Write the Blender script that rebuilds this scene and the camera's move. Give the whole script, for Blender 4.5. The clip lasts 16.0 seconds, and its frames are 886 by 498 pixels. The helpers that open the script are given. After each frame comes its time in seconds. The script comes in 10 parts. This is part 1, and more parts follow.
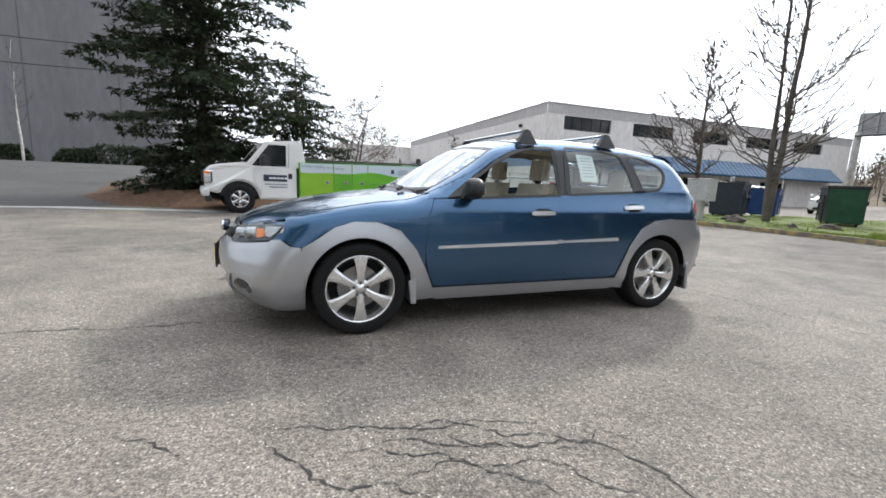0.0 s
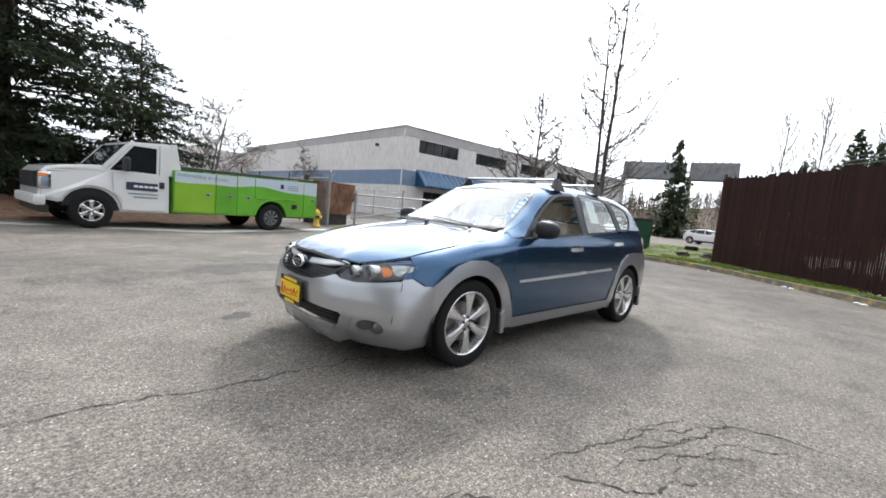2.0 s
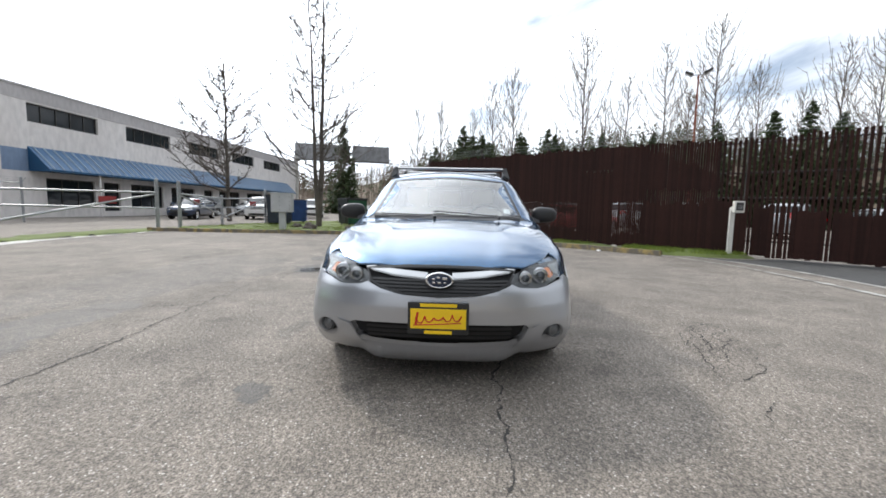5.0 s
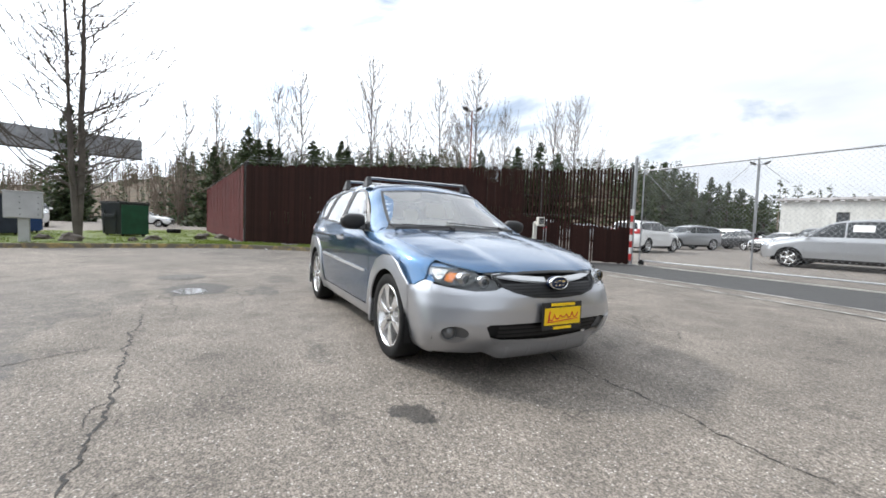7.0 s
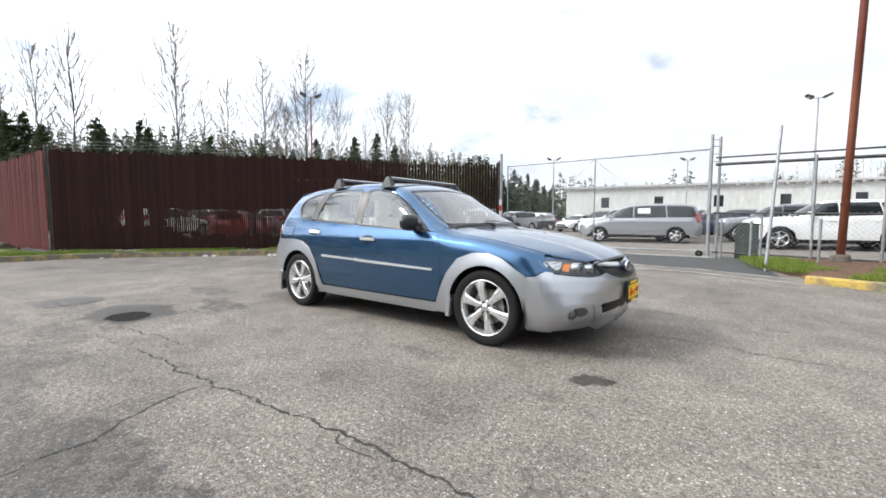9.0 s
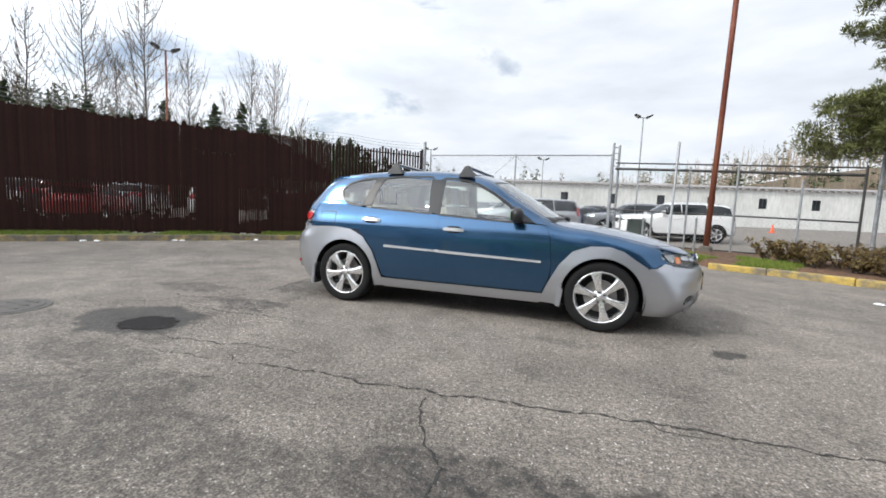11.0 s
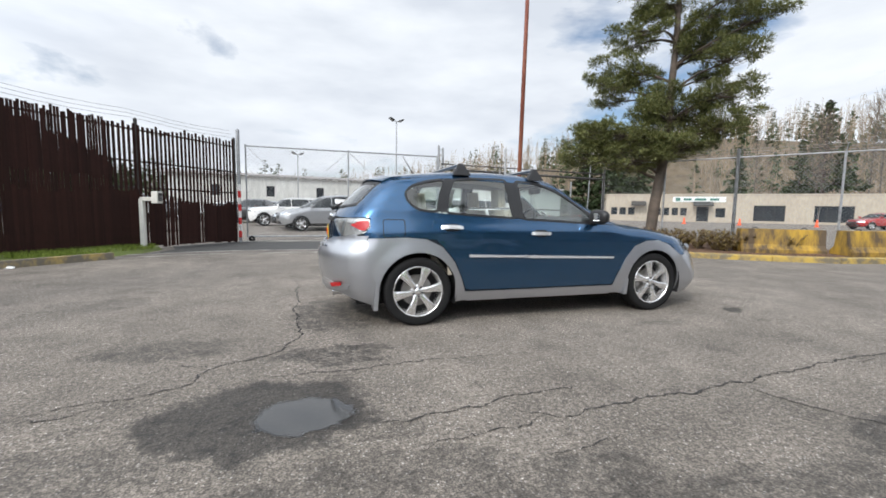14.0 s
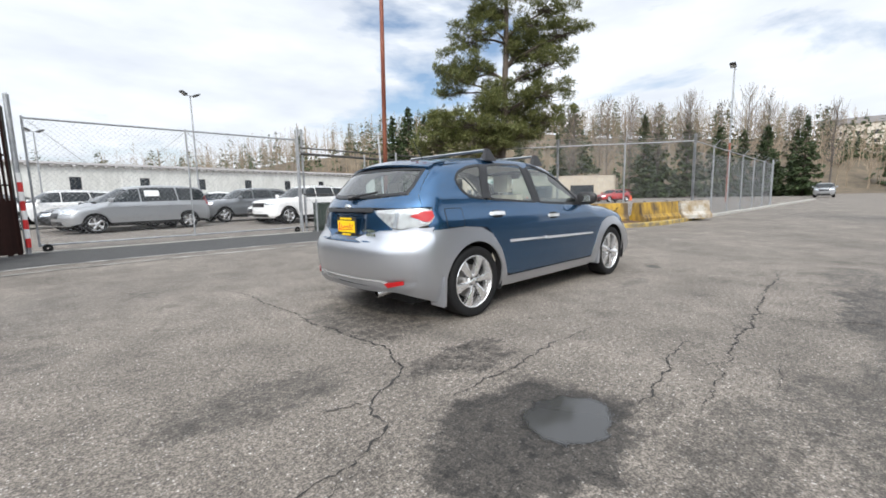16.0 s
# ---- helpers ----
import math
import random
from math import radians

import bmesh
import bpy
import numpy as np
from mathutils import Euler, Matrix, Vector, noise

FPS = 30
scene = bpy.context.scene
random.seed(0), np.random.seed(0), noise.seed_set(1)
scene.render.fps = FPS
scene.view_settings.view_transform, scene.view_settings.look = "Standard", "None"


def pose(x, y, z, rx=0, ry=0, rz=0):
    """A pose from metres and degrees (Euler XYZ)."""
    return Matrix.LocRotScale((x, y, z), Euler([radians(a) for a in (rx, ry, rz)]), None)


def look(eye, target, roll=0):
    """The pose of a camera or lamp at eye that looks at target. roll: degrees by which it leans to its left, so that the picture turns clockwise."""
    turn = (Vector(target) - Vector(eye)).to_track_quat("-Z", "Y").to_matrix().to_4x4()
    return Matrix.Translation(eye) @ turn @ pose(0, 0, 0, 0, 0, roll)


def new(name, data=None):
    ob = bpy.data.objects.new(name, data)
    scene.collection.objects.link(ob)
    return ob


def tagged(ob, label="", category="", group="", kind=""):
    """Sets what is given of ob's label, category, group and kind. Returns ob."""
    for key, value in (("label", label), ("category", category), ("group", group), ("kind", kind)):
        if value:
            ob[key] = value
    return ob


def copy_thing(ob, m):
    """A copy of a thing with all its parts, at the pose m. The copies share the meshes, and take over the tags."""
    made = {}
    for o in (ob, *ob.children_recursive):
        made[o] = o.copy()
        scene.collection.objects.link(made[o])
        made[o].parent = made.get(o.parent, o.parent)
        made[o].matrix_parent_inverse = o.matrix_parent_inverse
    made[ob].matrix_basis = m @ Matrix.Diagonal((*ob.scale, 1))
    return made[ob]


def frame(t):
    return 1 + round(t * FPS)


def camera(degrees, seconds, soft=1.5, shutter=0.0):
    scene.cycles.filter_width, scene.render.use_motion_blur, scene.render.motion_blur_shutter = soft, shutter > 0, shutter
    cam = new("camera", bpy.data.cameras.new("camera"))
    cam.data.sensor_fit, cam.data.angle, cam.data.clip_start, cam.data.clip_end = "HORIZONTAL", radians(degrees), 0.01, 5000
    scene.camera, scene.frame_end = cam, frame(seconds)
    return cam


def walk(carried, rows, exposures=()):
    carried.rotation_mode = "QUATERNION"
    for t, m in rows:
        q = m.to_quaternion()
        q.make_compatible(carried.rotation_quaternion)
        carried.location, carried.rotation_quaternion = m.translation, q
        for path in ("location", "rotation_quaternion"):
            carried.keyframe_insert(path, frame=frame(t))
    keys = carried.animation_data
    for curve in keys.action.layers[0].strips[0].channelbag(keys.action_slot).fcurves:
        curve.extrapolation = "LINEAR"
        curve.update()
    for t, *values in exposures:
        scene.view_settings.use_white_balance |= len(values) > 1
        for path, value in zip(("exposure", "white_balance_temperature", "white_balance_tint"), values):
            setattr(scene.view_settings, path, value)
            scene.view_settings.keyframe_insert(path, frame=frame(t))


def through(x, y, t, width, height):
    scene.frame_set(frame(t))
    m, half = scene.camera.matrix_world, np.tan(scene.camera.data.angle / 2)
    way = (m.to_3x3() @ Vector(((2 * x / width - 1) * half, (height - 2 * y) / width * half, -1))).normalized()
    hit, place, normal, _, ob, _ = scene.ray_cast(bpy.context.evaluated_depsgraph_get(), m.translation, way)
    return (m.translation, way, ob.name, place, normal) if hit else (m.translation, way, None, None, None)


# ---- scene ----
cam = camera(94.0, 16.0, 1.7)
PATH = [
    (0, (1.791, 3.536, 1.051), (1.07, 1.698, 0.731), 2.5),
    (0.5, (2.225, 3.438, 1.072), (1.291, 1.687, 0.825), 4.5),
    (1, (2.662, 3.268, 1.08), (1.633, 1.567, 0.86), 5.8),
    (1.5, (3.067, 3.017, 1.093), (1.887, 1.418, 0.867), 4.9),
    (2, (3.47, 2.753, 1.112), (2.091, 1.318, 0.917), 5.4),
    (2.5, (3.786, 2.387, 1.085), (2.266, 1.106, 0.867), 3.1),
    (3, (4.094, 2.004, 1.062), (2.44, 0.896, 0.873), 3.9),
    (3.5, (4.286, 1.57, 1.035), (2.481, 0.743, 0.789), 1.8),
    (3.7, (4.346, 1.365, 1.034), (2.498, 0.66, 0.738), 1.5),
    (5.8, (4.469, -0.718, 1.055), (2.505, -0.377, 0.887), 1.2),
    (6, (4.446, -0.934, 1.043), (2.511, -0.474, 0.839), 1.5),
    (6.5, (4.37, -1.458, 1.04), (2.519, -0.713, 0.897), 1.5),
    (7, (4.214, -1.944, 1.0), (2.454, -0.999, 0.89), 2.1),
    (7.5, (4.034, -2.423, 1.031), (2.385, -1.297, 0.925), 2.6),
    (8, (3.806, -2.872, 1.018), (2.303, -1.56, 0.87), 2.5),
    (8.5, (3.47, -3.298, 1.027), (2.087, -1.863, 0.863), 1.7),
    (9, (3.105, -3.696, 1.046), (1.881, -2.121, 0.902), -0.0),
    (9.2, (2.924, -3.82, 1.033), (1.747, -2.208, 0.907), -0.2),
    (11.3, (0.781, -4.798, 1.06), (0.262, -2.877, 0.858), 0.1),
    (11.5, (0.554, -4.829, 1.022), (0.108, -2.89, 0.826), -1.8),
    (12, (0.001, -4.905, 1.051), (-0.268, -2.929, 0.903), 0.0),
    (12.5, (-0.547, -4.909, 1.052), (-0.611, -2.918, 0.864), -0.2),
    (13, (-1.088, -4.817, 1.06), (-0.97, -2.831, 0.854), 1.0),
    (13.5, (-1.649, -4.683, 1.065), (-1.264, -2.727, 0.9), 1.6),
    (14, (-2.179, -4.452, 1.056), (-1.601, -2.546, 0.871), 0.9),
    (14.5, (-2.702, -4.215, 1.067), (-1.903, -2.391, 0.88), 0.5),
    (15, (-3.174, -3.942, 1.051), (-2.221, -2.196, 0.849), -1.1),
    (15.5, (-3.616, -3.655, 1.061), (-2.45, -2.043, 0.863), -1.0),
    (16, (-3.958, -3.271, 1.071), (-2.605, -1.82, 0.817), -1.2),
]
walk(cam, [(t, look(eye, target, roll)) for t, eye, target, roll in PATH],
     [(0.0, 0.25), (2.0, 0.18), (3.5, 0.03), (6.0, 0.12), (7.0, 0.2), (8.5, 0.32), (9.2, 0.25), (11.5, 0.0), (12.5, 0.0), (15.0, -0.06), (16.0, 0.1)])

# ---- light ----
SUN_DIR = Vector((-1.0, -0.84, 1.0)).normalized()
SUN_ELEV = math.asin(SUN_DIR.z)

world = bpy.data.worlds.new("sky")
scene.world = world
world.use_nodes = True
wn, wl = world.node_tree.nodes, world.node_tree.links
wn.clear()
w_out = wn.new("ShaderNodeOutputWorld")
w_bg = wn.new("ShaderNodeBackground")
w_sky = wn.new("ShaderNodeTexSky")
w_sky.sky_type = "NISHITA"
w_sky.sun_disc = False
w_sky.sun_elevation = SUN_ELEV
w_sky.sun_rotation = math.atan2(SUN_DIR.x, SUN_DIR.y)
w_sky.air_density, w_sky.dust_density, w_sky.ozone_density = 1.0, 1.5, 1.2
w_co = wn.new("ShaderNodeTexCoord")
w_map = wn.new("ShaderNodeMapping")
w_map.inputs["Scale"].default_value = (1.0, 1.0, 3.2)
w_n1 = wn.new("ShaderNodeTexNoise")
w_n1.inputs["Scale"].default_value = 2.3
w_n1.inputs["Detail"].default_value = 7.0
w_n1.inputs["Roughness"].default_value = 0.55
w_n1.inputs["Distortion"].default_value = 0.4
w_ramp = wn.new("ShaderNodeValToRGB")
w_ramp.color_ramp.elements[0].position, w_ramp.color_ramp.elements[1].position = 0.30, 0.44
w_n2 = wn.new("ShaderNodeTexNoise")
w_n2.inputs["Scale"].default_value = 4.2
w_n2.inputs["Detail"].default_value = 6.0
w_tone = wn.new("ShaderNodeValToRGB")
w_tone.color_ramp.elements[0].position, w_tone.color_ramp.elements[1].position = 0.30, 0.72
w_tone.color_ramp.elements[0].color, w_tone.color_ramp.elements[1].color = (0.67, 0.72, 0.80, 1), (0.90, 0.945, 1.0, 1)
# thin cloud is brighter round the sun
w_dot = wn.new("ShaderNodeVectorMath")
w_dot.operation = "DOT_PRODUCT"
w_dot.inputs[1].default_value = SUN_DIR
w_glow = wn.new("ShaderNodeMapRange")
w_glow.inputs["From Min"].default_value, w_glow.inputs["From Max"].default_value = -0.1, 0.95
w_glow.inputs["To Min"].default_value, w_glow.inputs["To Max"].default_value = 1.12, 2.3
w_cloud = wn.new("ShaderNodeVectorMath")
w_cloud.operation = "SCALE"
w_blue = wn.new("ShaderNodeVectorMath")
w_blue.operation = "SCALE"
w_blue.inputs["Scale"].default_value = 0.13
w_mix = wn.new("ShaderNodeMix")
w_mix.data_type = "RGBA"
wl.new(w_co.outputs["Generated"], w_map.inputs["Vector"])
wl.new(w_map.outputs[0], w_n1.inputs["Vector"])
wl.new(w_map.outputs[0], w_n2.inputs["Vector"])
wl.new(w_n1.outputs["Fac"], w_ramp.inputs[0])
wl.new(w_n2.outputs["Fac"], w_tone.inputs[0])
wl.new(w_co.outputs["Generated"], w_dot.inputs[0])
wl.new(w_dot.outputs["Value"], w_glow.inputs["Value"])
wl.new(w_tone.outputs[0], w_cloud.inputs[0])
w_halo = wn.new("ShaderNodeMapRange")
w_halo.interpolation_type = "SMOOTHSTEP"
w_halo.inputs["From Min"].default_value, w_halo.inputs["From Max"].default_value = 0.70, 1.0
w_halo.inputs["To Min"].default_value, w_halo.inputs["To Max"].default_value = 0.0, 1.6
w_sum = wn.new("ShaderNodeMath")
wl.new(w_dot.outputs["Value"], w_halo.inputs["Value"])
wl.new(w_glow.outputs[0], w_sum.inputs[0])
wl.new(w_halo.outputs[0], w_sum.inputs[1])
wl.new(w_sum.outputs[0], w_cloud.inputs["Scale"])
wl.new(w_sky.outputs[0], w_blue.inputs[0])
wl.new(w_ramp.outputs[0], w_mix.inputs[0])
wl.new(w_blue.outputs[0], w_mix.inputs[6])
wl.new(w_cloud.outputs[0], w_mix.inputs[7])
wl.new(w_mix.outputs[2], w_bg.inputs["Color"])
w_bg.inputs["Strength"].default_value = 1.0
wl.new(w_bg.outputs[0], w_out.inputs["Surface"])

sun = new("sun", bpy.data.lights.new("sun", "SUN"))
sun.data.energy, sun.data.angle, sun.data.color = 2.1, radians(4.0), (1.0, 0.95, 0.88)
sun.matrix_world = look(SUN_DIR * 50, (0, 0, 0))


# ---- materials ----
MATS = {}


def mat(name, col, rough=0.6, metal=0.0, var=0.15, scale=5.0, fine=70.0, bump=0.0, bump_scale=90.0, coat=0.0, spec=0.5, tint=None):
    """A surface with large and fine variation of colour, roughness and relief."""
    if name in MATS:
        return MATS[name]
    m = bpy.data.materials.new(name)
    m.use_nodes = True
    n, l = m.node_tree.nodes, m.node_tree.links
    b = n["Principled BSDF"]
    b.inputs["Metallic"].default_value = metal
    b.inputs["Coat Weight"].default_value = coat
    b.inputs["Coat Roughness"].default_value = 0.03
    b.inputs["Specular IOR Level"].default_value = spec
    co = n.new("ShaderNodeTexCoord")
    a = n.new("ShaderNodeTexNoise")
    a.inputs["Scale"].default_value, a.inputs["Detail"].default_value = scale, 5.0
    f = n.new("ShaderNodeTexNoise")
    f.inputs["Scale"].default_value, f.inputs["Detail"].default_value = fine, 3.0
    l.new(co.outputs["Object"], a.inputs["Vector"])
    l.new(co.outputs["Object"], f.inputs["Vector"])
    r = n.new("ShaderNodeValToRGB")
    t = tint or col
    r.color_ramp.elements[0].position, r.color_ramp.elements[1].position = 0.3, 0.7
    r.color_ramp.elements[0].color = (*[c * (1 - var) for c in t], 1)
    r.color_ramp.elements[1].color = (*[min(1, c * (1 + var)) for c in col], 1)
    l.new(a.outputs["Fac"], r.inputs[0])
    g = n.new("ShaderNodeMapRange")
    g.inputs["To Min"].default_value, g.inputs["To Max"].default_value = 1 - var * 0.7, 1 + var * 0.7
    l.new(f.outputs["Fac"], g.inputs["Value"])
    s = n.new("ShaderNodeVectorMath")
    s.operation = "SCALE"
    l.new(r.outputs[0], s.inputs[0])
    l.new(g.outputs[0], s.inputs["Scale"])
    l.new(s.outputs[0], b.inputs["Base Color"])
    q = n.new("ShaderNodeMapRange")
    q.inputs["To Min"].default_value, q.inputs["To Max"].default_value = max(0.02, rough * (1 - var)), min(1, rough * (1 + var))
    l.new(a.outputs["Fac"], q.inputs["Value"])
    l.new(q.outputs[0], b.inputs["Roughness"])
    if bump:
        p = n.new("ShaderNodeTexNoise")
        p.inputs["Scale"].default_value, p.inputs["Detail"].default_value = bump_scale, 4.0
        l.new(co.outputs["Object"], p.inputs["Vector"])
        u = n.new("ShaderNodeBump")
        u.inputs["Strength"].default_value, u.inputs["Distance"].default_value = min(1, bump * 10), 0.01
        l.new(p.outputs["Fac"], u.inputs["Height"])
        l.new(u.outputs[0], b.inputs["Normal"])
    MATS[name] = m
    return m


def foliage(name, dark, light, through=0.25):
    """Leaves or needles: colour varies from clump to clump, a little light passes through."""
    if name in MATS:
        return MATS[name]
    m = bpy.data.materials.new(name)
    m.use_nodes = True
    n, l = m.node_tree.nodes, m.node_tree.links
    b = n["Principled BSDF"]
    b.inputs["Roughness"].default_value = 0.6
    b.inputs["Specular IOR Level"].default_value = 0.3
    geo = n.new("ShaderNodeNewGeometry")
    r = n.new("ShaderNodeValToRGB")
    r.color_ramp.elements[0].color, r.color_ramp.elements[1].color = (*dark, 1), (*light, 1)
    l.new(geo.outputs["Random Per Island"], r.inputs[0])
    l.new(r.outputs[0], b.inputs["Base Color"])
    tr = n.new("ShaderNodeBsdfTranslucent")
    l.new(r.outputs[0], tr.inputs["Color"])
    mx = n.new("ShaderNodeMixShader")
    mx.inputs[0].default_value = through
    l.new(b.outputs[0], mx.inputs[1])
    l.new(tr.outputs[0], mx.inputs[2])
    l.new(mx.outputs[0], n["Material Output"].inputs["Surface"])
    MATS[name] = m
    return m


def glass(name, tint=(0.80, 0.86, 0.84), gloss=1.0, head_on=0.07):
    """Window glass: clear with a tint, mirror-like at its surface, more so at a slant."""
    if name in MATS:
        return MATS[name]
    m = bpy.data.materials.new(name)
    m.use_nodes = True
    n, l = m.node_tree.nodes, m.node_tree.links
    n.remove(n["Principled BSDF"])
    t = n.new("ShaderNodeBsdfTransparent")
    t.inputs["Color"].default_value = (*tint, 1)
    g = n.new("ShaderNodeBsdfGlossy")
    g.inputs["Roughness"].default_value = 0.01
    g.inputs["Color"].default_value = (gloss, gloss, gloss, 1)
    f = n.new("ShaderNodeLayerWeight")
    f.inputs["Blend"].default_value = 0.5
    p = n.new("ShaderNodeMath")
    p.operation = "POWER"
    p.inputs[1].default_value = 4.0
    r = n.new("ShaderNodeMapRange")
    r.inputs["To Min"].default_value, r.inputs["To Max"].default_value = head_on, 1.0
    x = n.new("ShaderNodeMixShader")
    l.new(f.outputs["Facing"], p.inputs[0])
    l.new(p.outputs[0], r.inputs["Value"])
    l.new(r.outputs[0], x.inputs[0])
    l.new(t.outputs[0], x.inputs[1])
    l.new(g.outputs[0], x.inputs[2])
    l.new(x.outputs[0], n["Material Output"].inputs["Surface"])
    MATS[name] = m
    return m


# wet and oil-dark spots of the tarmac: x, y, radius along x, radius along y, depth
SPOTS = [
    (-2.48, -2.26, 0.58, 0.50, 0.95), (2.30, -1.05, 0.13, 0.10, 0.95), (-2.05, -1.39, 0.42, 0.20, 0.80), (-2.0, -0.15, 0.5, 0.7, 0.66), (-3.25, -1.08, 0.55, 0.28, 0.60),
    (-3.3, -2.62, 0.55, 0.30, 0.50), (-1.93, -2.98, 0.55, 0.22, 0.55), (-1.25, -3.14, 0.5, 0.22, 0.60), (-1.0, -3.55, 1.7, 0.35, 0.60), (1.25, -3.36, 1.2, 0.36, 0.85), (-2.9, -3.5, 0.8, 0.45, 0.55),
    (2.9, -3.1, 0.9, 0.35, 0.60), (-4.4, 0.7, 0.5, 0.35, 0.45), (1.03, -1.29, 0.35, 0.10, 0.55), (-1.2, -4.3, 3.0, 0.6, 0.5), (5.5, -4.2, 3.0, 1.2, 0.35),
]


def asphalt():
    m = bpy.data.materials.new("asphalt")
    m.use_nodes = True
    n, l = m.node_tree.nodes, m.node_tree.links
    b = n["Principled BSDF"]
    geo = n.new("ShaderNodeNewGeometry")
    pos = geo.outputs["Position"]

    def noise_at(scale, detail=4.0, rough=0.6):
        t = n.new("ShaderNodeTexNoise")
        t.inputs["Scale"].default_value, t.inputs["Detail"].default_value, t.inputs["Roughness"].default_value = scale, detail, rough
        l.new(pos, t.inputs["Vector"])
        return t.outputs["Fac"]

    def math_(op, a, c, d=None):
        t = n.new("ShaderNodeMath")
        t.operation = op
        for k, v in enumerate((a, c, d)):
            if v is None:
                continue
            if isinstance(v, (int, float)):
                t.inputs[k].default_value = v
            else:
                l.new(v, t.inputs[k])
        return t.outputs[0]

    def ramp(fac, p0, p1, v0, v1):
        t = n.new("ShaderNodeMapRange")
        t.interpolation_type = "SMOOTHSTEP"
        for key, v in zip(("From Min", "From Max", "To Min", "To Max"), (p0, p1, v0, v1)):
            t.inputs[key].default_value = v
        l.new(fac, t.inputs["Value"])
        return t.outputs[0]

    big, mid, small = noise_at(0.45, 5), noise_at(2.6, 6, 0.65), noise_at(38, 3)
    vor = n.new("ShaderNodeTexVoronoi")
    vor.inputs["Scale"].default_value = 66.0
    l.new(pos, vor.inputs["Vector"])
    stone = ramp(vor.outputs["Distance"], 0.22, 0.44, 1.0, 0.0)
    sep = n.new("ShaderNodeSeparateColor")
    l.new(vor.outputs["Color"], sep.inputs[0])
    pale = ramp(sep.outputs[0], 0.68, 0.95, 0.0, 1.0)
    stone = math_("MULTIPLY", stone, pale)
    # the older binder between the stones
    tone = math_("MULTIPLY", ramp(big, 0.3, 0.7, 0.82, 1.12), ramp(mid, 0.3, 0.70, 0.72, 1.18))
    tone = math_("MULTIPLY", tone, ramp(small, 0.28, 0.72, 0.58, 1.40))
    grit = ramp(noise_at(105, 2, 0.5), 0.32, 0.68, 0.52, 1.46)
    tone = math_("MULTIPLY", tone, grit)
    stains = ramp(noise_at(1.3, 9, 0.80), 0.52, 0.62, 1.0, 0.54)
    tone = math_("MULTIPLY", tone, stains)
    wet = None
    warp = n.new("ShaderNodeTexNoise")
    warp.inputs["Scale"].default_value, warp.inputs["Detail"].default_value, warp.inputs["Roughness"].default_value = 2.2, 9.0, 0.68
    l.new(pos, warp.inputs["Vector"])
    ofs = n.new("ShaderNodeVectorMath")
    ofs.operation = "MULTIPLY_ADD"
    ofs.inputs[1].default_value = (0.8, 0.8, 0)
    l.new(warp.outputs["Color"], ofs.inputs[0])
    l.new(pos, ofs.inputs[2])
    for x, y, rx, ry, depth in SPOTS:
        mp = n.new("ShaderNodeMapping")
        mp.vector_type = "TEXTURE"
        mp.inputs["Location"].default_value, mp.inputs["Scale"].default_value = (x + 0.40, y + 0.40, 0), (rx, ry, 1000)
        l.new(ofs.outputs[0], mp.inputs["Vector"])
        ln = n.new("ShaderNodeVectorMath")
        ln.operation = "LENGTH"
        l.new(mp.outputs[0], ln.inputs[0])
        spot = ramp(ln.outputs["Value"], 0.80, 1.06, depth, 0.0)
        wet = spot if wet is None else math_("MAXIMUM", wet, spot)
    whole = ramp(wet, 0.66, 0.95, 0.0, 0.88)
    patchy = ramp(noise_at(9.0, 9, 0.85), 0.42, 0.58, 0.12, 1.15)
    wet = math_("MULTIPLY", wet, math_("MAXIMUM", whole, patchy))
    dry = math_("SUBTRACT", 1.0, math_("MULTIPLY", wet, 0.82))
    tone = math_("MULTIPLY", tone, dry)
    mix = n.new("ShaderNodeMix")
    mix.data_type = "RGBA"
    mix.inputs[6].default_value, mix.inputs[7].default_value = (0.190, 0.166, 0.141, 1), (0.46, 0.43, 0.395, 1)
    l.new(math_("MULTIPLY", stone, 0.9), mix.inputs[0])
    sc = n.new("ShaderNodeVectorMath")
    sc.operation = "SCALE"
    l.new(mix.outputs[2], sc.inputs[0])
    l.new(tone, sc.inputs["Scale"])
    l.new(sc.outputs[0], b.inputs["Base Color"])
    l.new(math_("SUBTRACT", 0.88, math_("MULTIPLY", wet, 0.26)), b.inputs["Roughness"])
    bp = n.new("ShaderNodeBump")
    bp.inputs["Strength"].default_value, bp.inputs["Distance"].default_value = 0.75, 0.009
    l.new(math_("ADD", math_("MULTIPLY", stone, 0.5), math_("ADD", small, mid)), bp.inputs["Height"])
    l.new(bp.outputs[0], b.inputs["Normal"])
    return m


